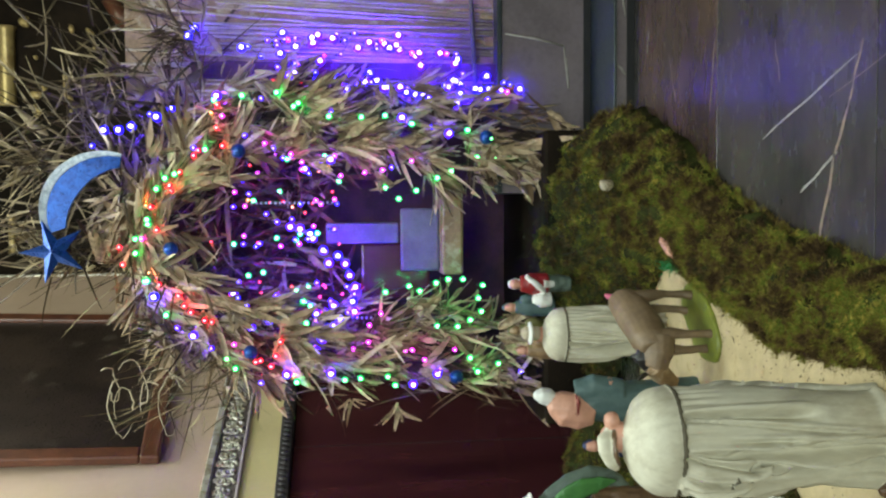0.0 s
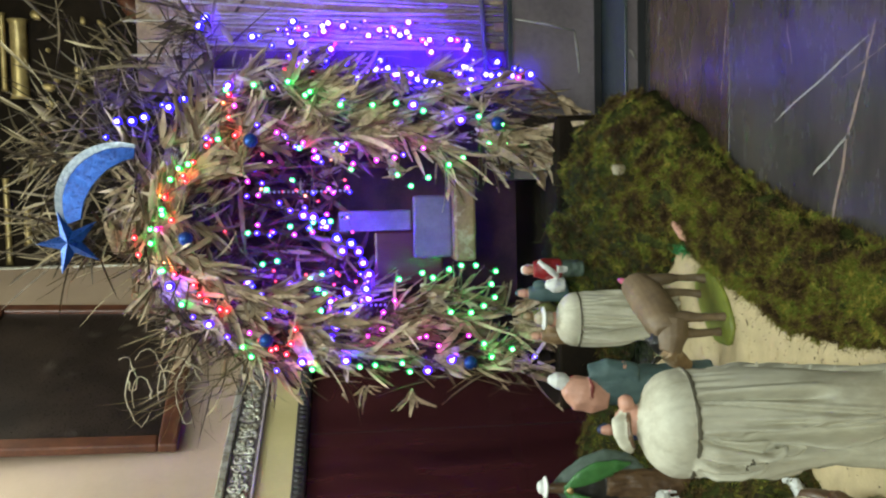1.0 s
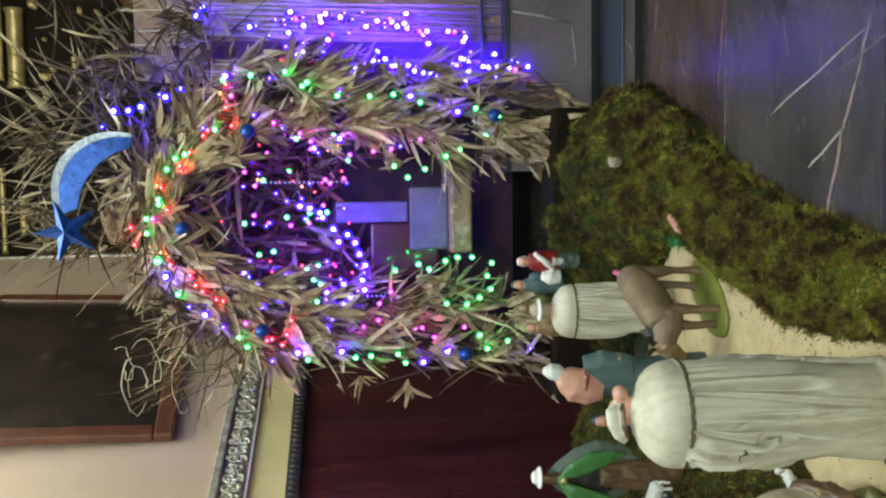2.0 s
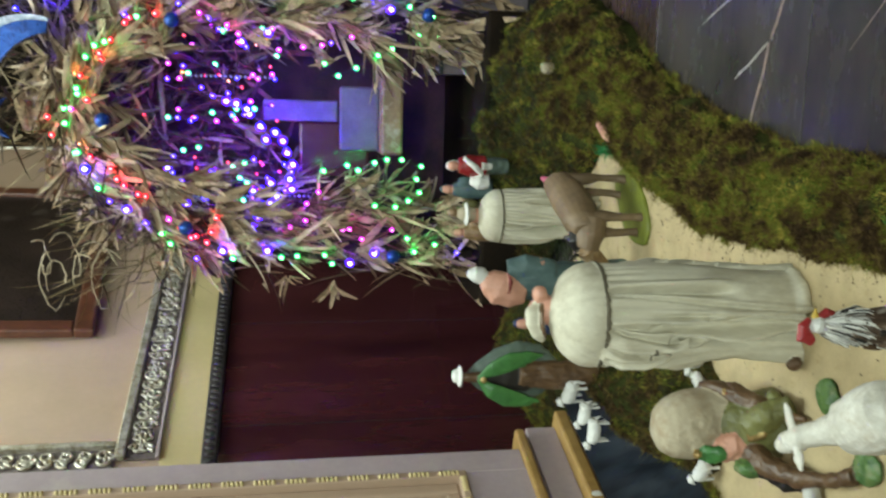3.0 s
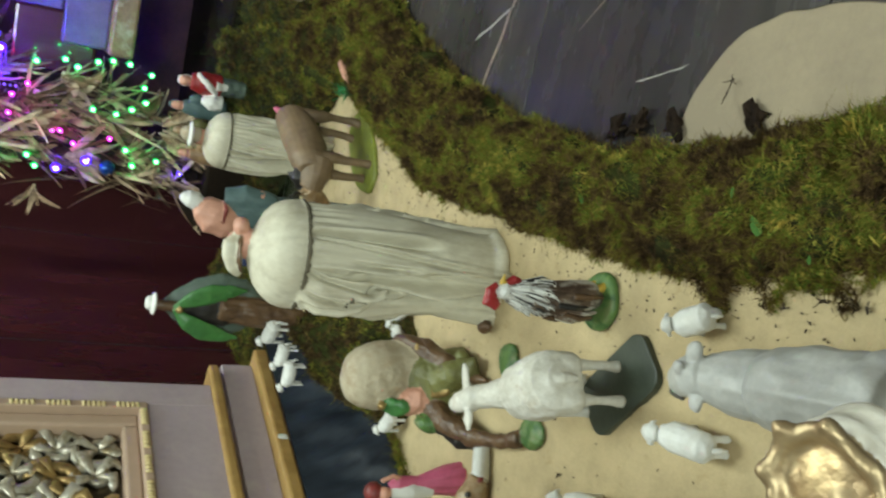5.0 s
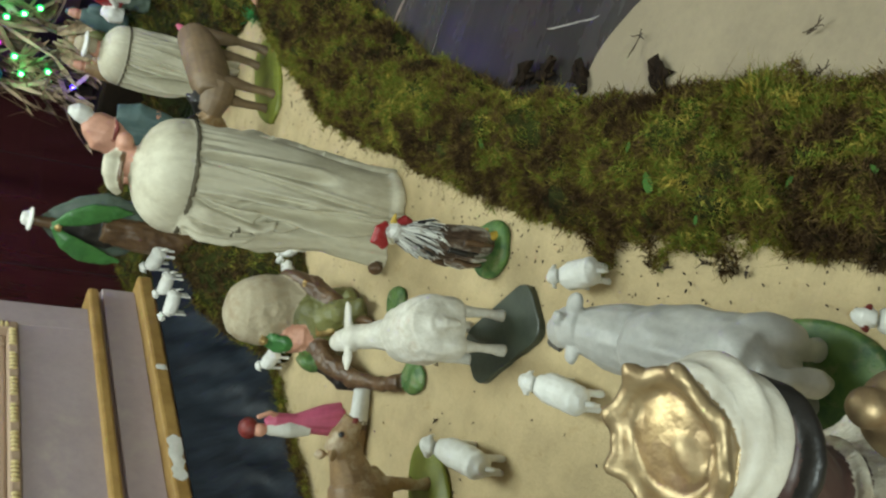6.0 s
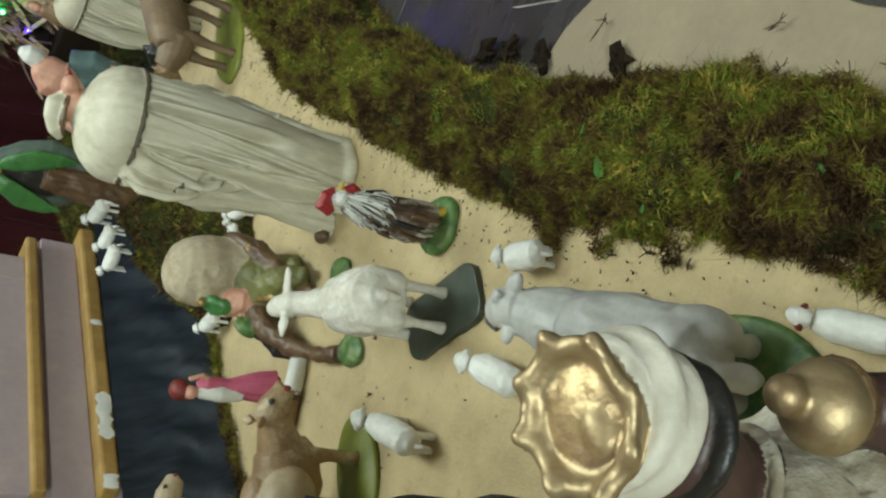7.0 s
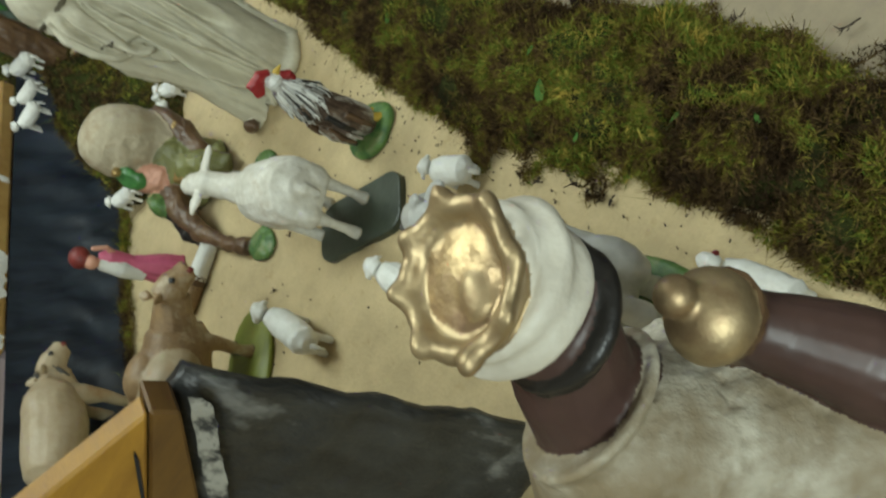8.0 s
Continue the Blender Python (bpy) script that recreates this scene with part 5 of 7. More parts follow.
def poncho_figure():
    """A small statue in a wide green cloak and white hat, on the moss mound."""
    pr = [(tube([(0, 0, 0.0, 0.055), (0, -0.01, 0.15, 0.064, 0.05), (0.0, -0.01, 0.34, 0.05, 0.04)], 16, (0, 1, 0)), BRONZE),
          (tube([(0.02, 0.02, 0.17, 0.05, 0.02), (0.012, 0.025, 0.23, 0.11, 0.03), (0, 0.022, 0.33, 0.138, 0.036), (-0.01, 0.02, 0.43, 0.112, 0.036), (-0.018, 0.02, 0.51, 0.06, 0.03), (-0.02, 0.02, 0.55, 0.02, 0.02)], 24, (0, 1, 0)), PALE_LEAF),
          # black form stands in for the dark of the hollow between the lapels
          (tube([(-0.018, -0.018, 0.49, 0.02, 0.012), (-0.015, -0.025, 0.40, 0.05, 0.012), (-0.012, -0.022, 0.31, 0.06, 0.012), (-0.01, -0.01, 0.25, 0.04, 0.01)], 14, (0, 1, 0)), BLACK),
          (tube([(-0.012, -0.032, 0.515, 0.008, 0.008), (0.030, -0.050, 0.46, 0.034, 0.010), (0.062, -0.048, 0.39, 0.042, 0.010), (0.082, -0.036, 0.31, 0.028, 0.008), (0.09, -0.028, 0.245, 0.004)], 12, (0, 1, 0)), LEAF),
          (tube([(-0.024, -0.032, 0.515, 0.008, 0.008), (-0.062, -0.050, 0.46, 0.034, 0.010), (-0.092, -0.048, 0.39, 0.042, 0.010), (-0.108, -0.036, 0.31, 0.028, 0.008), (-0.112, -0.028, 0.245, 0.004)], 12, (0, 1, 0)), LEAF),
          (ball((-0.018, -0.045, 0.495), (0.013, 0.01, 0.013), n=6), GILT), (tube([(-0.018, -0.01, 0.50, 0.022), (-0.018, -0.01, 0.56, 0.020), (-0.018, -0.005, 0.585, 0.016)], 12), BRONZE),
          (tube([(-0.018, 0, 0.584, 0.045), (-0.018, 0, 0.592, 0.048), (-0.018, 0, 0.598, 0.03), (-0.018, 0, 0.615, 0.026), (-0.018, 0, 0.622, 0.014)], 16, (0, 1, 0)), WHITE)]
    ob = sculpt("cloaked_herdsman_statue", pr, 0.0046, None, "", 1, lambda co: (0.007 if co.z < 0.32 else 0.002) * noise.noise(Vector((co.x * 45, co.y * 45, co.z * 22))))
    ob.matrix_world = pose(-1.235, 3.54, 0.30, 0, 3, 0)
    tagged(ob, "small statue in a green cloak and white hat on the moss", "statue")


poncho_figure()


def moss_mound(cx, cy, rx, ry, top, count, seed, label):
    t = thing("moss_mound", pose(cx, cy, 0.0), label, "moss", kind="stuff")
    vs, fs, spots = [], [], []
    nr, na = 16, 60
    rnd = random.Random(seed)

    def height(x, y):
        d = math.hypot(x / rx, y / ry)
        n = noise.fractal(Vector((x * 7, y * 7, 3)), 0.8, 2, 4)
        return max(0.0, top * (1 - d * d) * (1 + 0.3 * n) * (0.55 + 0.45 * smoothstep(-0.35, 0.15, y)) - 0.004)
    for i in range(nr + 1):
        for j in range(na):
            a = 2 * math.pi * j / na
            r = i / nr
            x, y = rx * r * math.cos(a), ry * r * math.sin(a)
            vs.append((x, y, height(x, y) if i < nr else -0.002))
    for i in range(nr):
        for j in range(na):
            k = (j + 1) % na
            fs.append((i * na + j, (i + 1) * na + j, (i + 1) * na + k, i * na + k))
    link("bed", vs, fs, MOSSBED, t)
    while len(spots) < count:
        x, y = rnd.uniform(-rx, rx), rnd.uniform(-ry, ry)
        z = height(x, y)
        if z > 0.003:
            spots.append(((x, y, z), (x * 2, y * 2, 1), rnd.uniform(0.9, 1.5)))
    moss_fronds("fronds", spots, t, "", 8)


moss_mound(-1.28, 3.36, 0.30, 0.46, 0.32, 1500, 31, "dark moss mound between the plastic sheet and the figures")
moss_mound(-1.62, 5.1, 0.52, 0.62, 0.30, 1800, 32, "dark moss heap along the foot of the wall")


def girl():
    pr = [(tube([(0.02, 0, 0, 0.056), (0.015, 0, 0.05, 0.048), (0.0, 0, 0.14, 0.032), (-0.01, 0, 0.2, 0.026)], 16, (0, 1, 0)), PINK), (tube([(-0.012, -0.022, 0.11, 0.020), (-0.015, -0.022, 0.18, 0.026), (-0.022, -0.01, 0.245, 0.020)], 12), WHITE),
          (tube([(0.008, 0, 0.16, 0.022), (0.004, 0, 0.225, 0.026), (-0.01, 0, 0.25, 0.016)], 10), PINK), (ball((-0.03, 0.006, 0.30), (0.034, 0.036, 0.032)), DARKRED), (ball((-0.022, -0.018, 0.272), 0.022), SKIN), (tube([(0.02, 0, 0.22, 0.010), (0.036, -0.01, 0.25, 0.008), (0.018, -0.012, 0.29, 0.008)], 8), SKIN)]
    ob = sculpt("girl_figurine", pr, 0.0038, None, "", 1, lambda co: 0.004 * math.sin(math.atan2(co.y, co.x - 0.01) * 9 + 20 * co.z) * smoothstep(0.16, 0.02, co.z))
    ob.matrix_world = pose(-1.42, 2.47, 0.0)
    tagged(ob, "small standing figurine in a pink dress with red hair", "figurine")


girl()


def bottle():
    pr = [(tube([(0, 0, 0.10, 0.026), (0, 0, 0.16, 0.024), (0, 0, 0.205, 0.022), (0, 0, 0.21, 0.010)], 12), WHITE), (tube([(0, 0, 0.205, 0.020), (0, 0, 0.225, 0.024), (0, 0, 0.235, 0.012)], 12), BLACK),
          (tube([(0, 0, 0.075, 0.024), (0, 0, 0.10, 0.027), (0, 0, 0.112, 0.024)], 12), BRONZE), (tube([(0, 0, 0, 0.020), (0, 0, 0.03, 0.026), (0, 0, 0.08, 0.025)], 12), TAN)]
    ob = sculpt("peg_figurine", pr, 0.004, None, "", 2, lambda co: 0.0015 * noise.noise(co * 60))
    ob.matrix_world = pose(-1.425, 2.26, 0.028) @ Matrix.Scale(1.15, 4) @ Matrix.Rotation(math.atan2(0.09, 0.225), 4, "Z") @ pose(0, 0, 0, 0, 90, 0)
    tagged(ob, "lying peg-like figurine, white with a tan foot and dark cap", "figurine")


bottle()

# two camels beside the sheet
hd = [(tube([(0, 0.09, 0.20, 0.066), (0, 0.15, 0.225, 0.052), (0.01, 0.19, 0.245, 0.044)], 14), TAN), (tube([(0.01, 0.18, 0.262, 0.042), (0.025, 0.225, 0.255, 0.037), (0.04, 0.265, 0.235, 0.027)], 14), TAN), (tube([(0.056, 0.255, 0.25, 0.004), (0.062, 0.262, 0.243, 0.008, 0.006), (0.064, 0.266, 0.234, 0.004)], 8), DARKRED), (ball((0.052, 0.225, 0.275), 0.008, n=6), BLACK)]
hd += ears((-0.02, 0.175, 0.285), (-0.7, 0, 0.4), 0.011, TAN, 0.045) + ears((0.035, 0.175, 0.288), (0.6, -0.2, 0.5), 0.011, TAN, 0.045)
lump = lambda co: 0.006 * noise.noise(co * 18)
quadruped("camel_figurine", pose(-1.375, 1.865, 0.012, 0, 0, -58), "tan and white camel calf figurine on a lime base", 0.30, 0.275, TAN, TAN, None, LIME, hd, [(ball((0, -0.02, 0.25), (0.05, 0.07, 0.05)), TAN), (ball((0.045, -0.03, 0.20), (0.075, 0.11, 0.075)), PALEHIDE)], 0.0048, lump, 0.29, 0.05, hoof=BRONZE)
quadruped("camel_figurine", pose(-1.82, 2.13, 0.02, 0, 0, -18), "pale tan camel figurine with a dark halter beside the plastic sheet", 0.34, 0.33, PALEHIDE, PALEHIDE, (0.17, 0.11), GREEN,
          [(vf, PALEHIDE if mt is TAN else mt) for vf, mt in hd] + [(tube([(0.052 * math.cos(a), 0.175 + 0.02 * math.sin(a), 0.245 + 0.045 * math.sin(a), 0.008) for a in [k * 0.524 for k in range(13)]], 6), DARKGREY)], [(ball((0, -0.02, 0.255), (0.05, 0.07, 0.05)), TAN)], 0.0055, lump, 0.25, 0.052)


def calf_base():
    vs, fs = tube([(0, 0, 0.0, 0.125), (0, 0, 0.008, 0.13), (0, 0, 0.016, 0.125)], 28)
    vs = np.array([(x * 0.75, y * 1.25, z) for x, y, z in vs])
    ob = link("calf_plinth", vs, fs, LIME)
    ob.matrix_world = pose(-1.295, 1.86, 0.0, 0, 0, -40)
    tagged(ob, "lime green oval base under the camel calf", "base")


calf_base()


def king():
    """The dark-skinned king with gold crown, turban and cream mantle, who holds a gold vessel."""
    hx, hy = 0.036, 0.058
    pr = [(tube([(0, 0, 0.0, 0.20, 0.18), (0, 0, 0.25, 0.19, 0.16), (0, 0, 0.48, 0.172, 0.132), (-0.004, -0.004, 0.58, 0.148, 0.110), (-0.008, 0.002, 0.63, 0.100, 0.086), (-0.004, 0.012, 0.668, 0.071, 0.066)], 26, (0, 1, 0)), MANTLE),
          (tube([(0.068 * math.cos(a) - 0.002, 0.013 + 0.064 * math.sin(a), 0.678, 0.0075) for a in [k * 0.2618 for k in range(25)]], 8), MANTLE),
          (tube([(-0.002, 0.01, 0.60, 0.066), (0.0, 0.014, 0.675, 0.062), (0.012, 0.028, 0.72, 0.050), (hx, hy, 0.77, 0.045)], 18), DARKSKIN), (ball((hx, hy + 0.004, 0.78), (0.052, 0.055, 0.06)), DARKSKIN),
          (tube([(hx + 0.053 * math.cos(q), hy + 0.055 * math.sin(q), 0.776 - 0.006 * math.sin(-q), 0.010) for q in [math.pi * k / 12 for k in range(25)]], 10), BLACK),
          (tube([(hx, hy, 0.792, 0.054, 0.054), (hx, hy, 0.808, 0.064, 0.064), (hx, hy, 0.832, 0.066, 0.066), (hx, hy, 0.852, 0.055, 0.056)], 28, (0, 1, 0)), TURBAN),
          (ball((hx + 0.001, hy, 0.8660), (0.038, 0.042, 0.0065)), CROWNTOP), (ball((hx + 0.010, hy - 0.014, 0.868), (0.014, 0.020, 0.008)), GOLD),
          (tube([(0.215, -0.005, 0.47, 0.058), (0.205, 0.008, 0.53, 0.052), (0.175, 0.03, 0.58, 0.042), (0.142, 0.048, 0.615, 0.034), (0.118, 0.058, 0.645, 0.028)], 18, (0, 1, 0)), DARKSKIN),
          (tube([(0.08, -0.04, 0.565, 0.052), (0.14, -0.03, 0.52, 0.060), (0.17, -0.02, 0.44, 0.064), (0.16, 0.0, 0.34, 0.068)], 18, (0, 1, 0)), MANTLE), (ball((0.09, -0.055, 0.46), (0.095, 0.08, 0.12)), MANTLE),
          (ball((0.112, 0.058, 0.672), (0.037, 0.040, 0.034)), GOLD), (ball((0.106, 0.066, 0.710), 0.0175), GOLD), (tube([(0.112, 0.062, 0.60, 0.028), (0.112, 0.062, 0.64, 0.034), (0.112, 0.062, 0.662, 0.041)], 14), BRONZE)]
    # the mantle stands up behind the neck
    rise = lambda x, y, z: z + (0.55 * (0.30 * x - 0.95 * (y - 0.012)) + 0.006) * smoothstep(0.58, 0.67, z)
    pr = [((np.array([(x, y, rise(x, y, z)) for x, y, z in vf[0]]), vf[1]), mt) if k < 2 else (vf, mt) for k, (vf, mt) in enumerate(pr)]
    # crown: a scalloped rim folded over a shallow, uneven cap
    n = 72
    vs, fs = [], []
    rings = ((0.050, 0.856, 0), (0.054, 0.864, 0.3), (0.0585, 0.871, 1.0), (0.0585, 0.877, 1.0), (0.0515, 0.880, 1.2), (0.0455, 0.877, 0.5), (0.041, 0.869, 0), (0.022, 0.866, 0), (0.0, 0.867, 0))
    for ring, (r0, z, s) in enumerate(rings):
        for j in range(n):
            a = 2 * math.pi * j / n
            w = max(0.0, math.cos(a * 8 + 0.7 * math.sin(a * 2 + 0.6))) ** 0.8 * (0.75 + 0.7 * noise.noise(Vector((math.cos(a) * 1.7, math.sin(a) * 1.7, 6))))
            r = r0 * (1 + 0.19 * min(1, s) * w + 0.03 * noise.noise(Vector((a * 2, s, 1))))
            zz = z + 0.008 * s * w + 0.005 * noise.noise(Vector((r * 40 * math.cos(a), r * 40 * math.sin(a), 2)))
            vs.append((hx + 0.90 * r * math.cos(a), hy + 1.02 * r * math.sin(a), zz))
    for k in range(len(rings) - 1):
        for j in range(n):
            i = (j + 1) % n
            fs.append((k * n + j, k * n + i, (k + 1) * n + i, (k + 1) * n + j))
    fs.append(tuple(range(n))[::-1])
    pr.append(((np.array(vs), fs), GOLD))
    tilt = Matrix.Rotation(radians(9), 4, "X") @ Matrix.Rotation(radians(2), 4, "Y")
    piv = Vector((hx, hy, 0.87))

    def tipped(vs_):
        return np.array([tuple(piv + tilt.to_3x3() @ (Vector(v) - piv)) for v in vs_])
    pr = [((tipped(vf[0]), vf[1]), mt) if mt in (TURBAN,) and vf[0][:, 2].min() > 0.7 or (mt in (GOLD, CROWNTOP) and vf[0][:, 2].min() > 0.8) else (vf, mt) for vf, mt in pr]

    def folds(co):
        if co.z < 0.64:
            calm = 1 - 0.8 * smoothstep(0.10, 0.13, co.x)
            return calm * (0.006 * noise.noise(Vector((co.x * 16, co.y * 16, co.z * 5))) + 0.004 * noise.noise(co * 38) + 0.002 * noise.noise(co * 90))
        if 0.765 < co.z < 0.85:
            ang = math.atan2(co.y - hy, co.x - hx)
            return 0.0030 * math.sin(co.z * 190 + ang * 1.6) + 0.003 * noise.noise(Vector((co.x * 20, co.y * 20, co.z * 50)))
        return 0.0016 * noise.noise(co * 55) if co.z > 0.85 else 0.0
    ob = sculpt("king_statue", pr, 0.0028, None, "", 2, folds)
    ob.matrix_world = pose(-0.40, 0.475, 0.0, 0, 0, -37)
    tagged(ob, "king statue with gold crown, white turban, cream mantle and gold vessel", "statue")


king()


def hut():
    """A little house of rock paper with an ochre wooden gable, beside the king."""
    t = thing("toy_house_front", pose(-0.045, -0.02, 0), "crib house front of black rock paper with an ochre wooden gable", "toy house")
    vs, fs = [], []
    n = 26
    pts = []
    for i in range(n):
        for j in range(n):
            u, v = i / (n - 1), j / (n - 1)
            x0 = -0.668 - 0.067 * v
            pts.append((x0 - 0.75 * u, 0.965 + 0.05 * v + 0.018 * noise.fractal(Vector((u * 5, v * 5, 0)), 0.8, 2, 4), 0.71 * v))
    vs = list(pts)
    for i in range(n - 1):
        for j in range(n - 1):
            k = i * n + j
            fs.append((k, k + n, k + n + 1, k + 1))
    m0 = len(vs)
    vs += [(x, y + 0.022, z) for x, y, z in pts]
    fs += [tuple(m0 + q for q in f[::-1]) for f in fs]
    rim = [i * n for i in range(n)] + [(n - 1) * n + j for j in range(1, n)] + [i * n + n - 1 for i in range(n - 2, -1, -1)] + [j for j in range(n - 2, 0, -1)]
    for q in range(len(rim)):
        a_, b_ = rim[q], rim[(q + 1) % len(rim)]
        fs.append((b_, a_, m0 + a_, m0 + b_))
    link("wall", vs, fs, ROCKCLOTH, t, "crumpled black and grey rock paper")
    fv, ff = [], []
    for k in range(40):
        u = k / 39
        x, z = -0.735 - 0.55 * u, 0.722 - 0.40 * u
        for w in (0.0, 0.5, 1.0):
            fv.append((x + 0.010 * noise.noise(Vector((k * 0.8, w, 3))), 0.956 - 0.006 * w + 0.006 * noise.noise(Vector((k * 0.5, w, 9))), z - (0.034 + 0.014 * noise.noise(Vector((k * 0.7, 1, 5)))) * w))
        if k:
            i = 3 * k
            ff += [(i - 3, i, i + 1, i - 2), (i - 2, i + 1, i + 2, i - 1)]
    link("edge_strip", fv, ff, FRAYED, t, "frayed pale edge of the paper")

    def board(pts2, y0, y1, m, name, lab=""):
        bm = bmesh.new()
        a = [bm.verts.new((x, y0, z)) for x, z in pts2]
        b = [bm.verts.new((x, y1, z)) for x, z in pts2]
        bm.faces.new(a)
        bm.faces.new(b[::-1])
        k = len(a)
        for i in range(k):
            bm.faces.new((a[i], b[i], b[(i + 1) % k], a[(i + 1) % k]))
        bmesh.ops.recalc_face_normals(bm, faces=bm.faces)
        bmesh.ops.bevel(bm, geom=bm.edges[:], offset=0.004, segments=1, affect="EDGES")
        return part(name, bm, m, t, lab)
    board([(-0.766, 0.759), (-0.758, 0.72), (-1.30, 0.324), (-1.30, 0.491)], 0.954, 1.02, OCHRE_SHADED, "tie_beam", "slanting ochre beam, its shade put into the colour")
    board([(-0.766, 0.763), (-1.30, 0.99), (-1.30, 0.494)], 0.95, 0.99, OCHRE, "gable_panel", "ochre gable panel")
    board([(-0.824, 0.753), (-0.827, 0.748), (-0.932, 0.680), (-0.929, 0.686)], 0.9455, 0.952, DARK, "slot")
    board([(-0.940, 0.758), (-0.975, 0.775), (-0.985, 0.735), (-0.955, 0.738)], 0.9455, 0.952, DARKGREY, "opening")


hut()


def small_figures():
    pr = [(tube([(0, 0, 0.0, 0.045), (0, 0, 0.14, 0.05), (0, 0, 0.20, 0.04)], 14), PALE_LEAF), (tube([(0, 0, 0.13, 0.056), (0, 0, 0.22, 0.062), (0, 0, 0.28, 0.045)], 14), RED), (tube([(0, -0.03, 0.10, 0.02), (0, -0.04, 0.16, 0.03)], 10), WHITE),
          (ball((0, -0.008, 0.31), (0.026, 0.026, 0.032)), SKIN), (tube([(0, 0.008, 0.27, 0.024), (0, 0.012, 0.31, 0.033), (0, 0.006, 0.345, 0.018)], 12), WHITE), (tube([(0.05, -0.045, 0.26, 0.012), (0.0, -0.066, 0.20, 0.015), (-0.045, -0.045, 0.15, 0.012)], 8), WHITE), (tube([(-0.09, -0.02, 0.11, 0.04), (-0.09, -0.02, 0.17, 0.044), (-0.085, -0.02, 0.215, 0.02)], 12), WHITE)]
    ob = sculpt("red_coated_figurine", pr, 0.005, None, "", 2, lambda co: 0.005 * noise.noise(co * 30))
    ob.matrix_world = pose(-0.46, 4.95, 0.36)
    tagged(ob, "small figurine in a red coat with white hair on the moss", "figurine")
    # dark and green clutter before the stable foot
    rnd = random.Random(44)
    for x, y, z, m in ((-0.75, 5.15, 0.42, OLIVE), (-0.88, 5.22, 0.36, TAN), (-0.62, 5.2, 0.44, TEAL), (-1.13, 4.02, 0.28, BLUECLOTH)):
        pr = [(tube([(0, 0, -0.03, 0.06), (0, 0, 0.12, 0.055), (0, 0, 0.2, 0.035)], 12), m), (tube([(0, 0, 0.19, 0.018), (0, -0.004, 0.225, 0.028), (0, 0, 0.262, 0.016)], 12), SKIN if m is not OLIVE else TAN), (tube([(0, 0.012, 0.20, 0.02), (0, 0.014, 0.24, 0.030), (0, 0.008, 0.275, 0.014)], 12), m), (ball((0.05, -0.03, 0.13), (0.03, 0.03, 0.05)), m)]
        ob = sculpt("crib_figurine", pr, 0.0065, None, "", 2)
        ob.matrix_world = pose(x, y, z - 0.02)
        tagged(ob, "small dim crib figurine standing before the stable", "figurine", "dim figurines before the stable")
    for p, c in (((-0.86, 3.86, 0.05), WHITE), ((0.075, 4.62, 0.24), HUSK)):
        vs, fs = ball((0, 0, 0), (0.035, 0.03, 0.05), (20, 30, 10), 8)
        vs = np.array([np.array(v) * (1 + 0.3 * noise.noise(Vector(tuple(v)) * 30)) for v in vs])
        ob = link("pale_pebble", vs, fs, WHITE if c is WHITE else STRAWHAT)
        ob.location = p
        tagged(ob, "pale rough pebble lying on the crib ground", "pebble")
    # a small salmon figure lying in the moss, and a sprig of green tinsel by it
    v, f = tube([(0, 0, 0, 0.012), (0.05, 0.0, 0.004, 0.022), (0.11, 0.01, 0.006, 0.020), (0.15, 0.012, 0.010, 0.012), (0.17, 0.012, 0.012, 0.004)], 12)
    v = np.array([np.array(q) + 0.006 * noise.noise(Vector(tuple(q)) * 40) for q in v])
    ob = link("salmon_figurine", v, f, SKIN)
    ob.matrix_world = pose(-0.255, 3.92, (bank_z(-0.21, 3.98) or 0.05) + 0.012, 0, 0, 58)
    tagged(ob, "small salmon-pink figurine lying in the moss", "figurine")
    vs, fs = [], []
    for k in range(260):
        u = rnd.random()
        a = Vector((-0.335 + 0.05 * u + rnd.gauss(0, 0.012), 4.34 - 0.40 * u + rnd.gauss(0, 0.02), 0))
        a.z = (bank_z(a.x, a.y) or 0.03) + 0.012 + 0.02 * rnd.random()
        blade(vs, fs, a, (rnd.gauss(0, 1), rnd.gauss(0, 1), rnd.gauss(0.5, 1)), rnd.uniform(0.02, 0.05), 0.007, (rnd.gauss(0, 1), rnd.gauss(0, 1), 0.3), 0.2, 2)
    tagged(link("tinsel_sprig", vs, fs, TINSELGREEN), "sprig of bright green tinsel lying by the donkey", "sprig", kind="stuff")


small_figures()


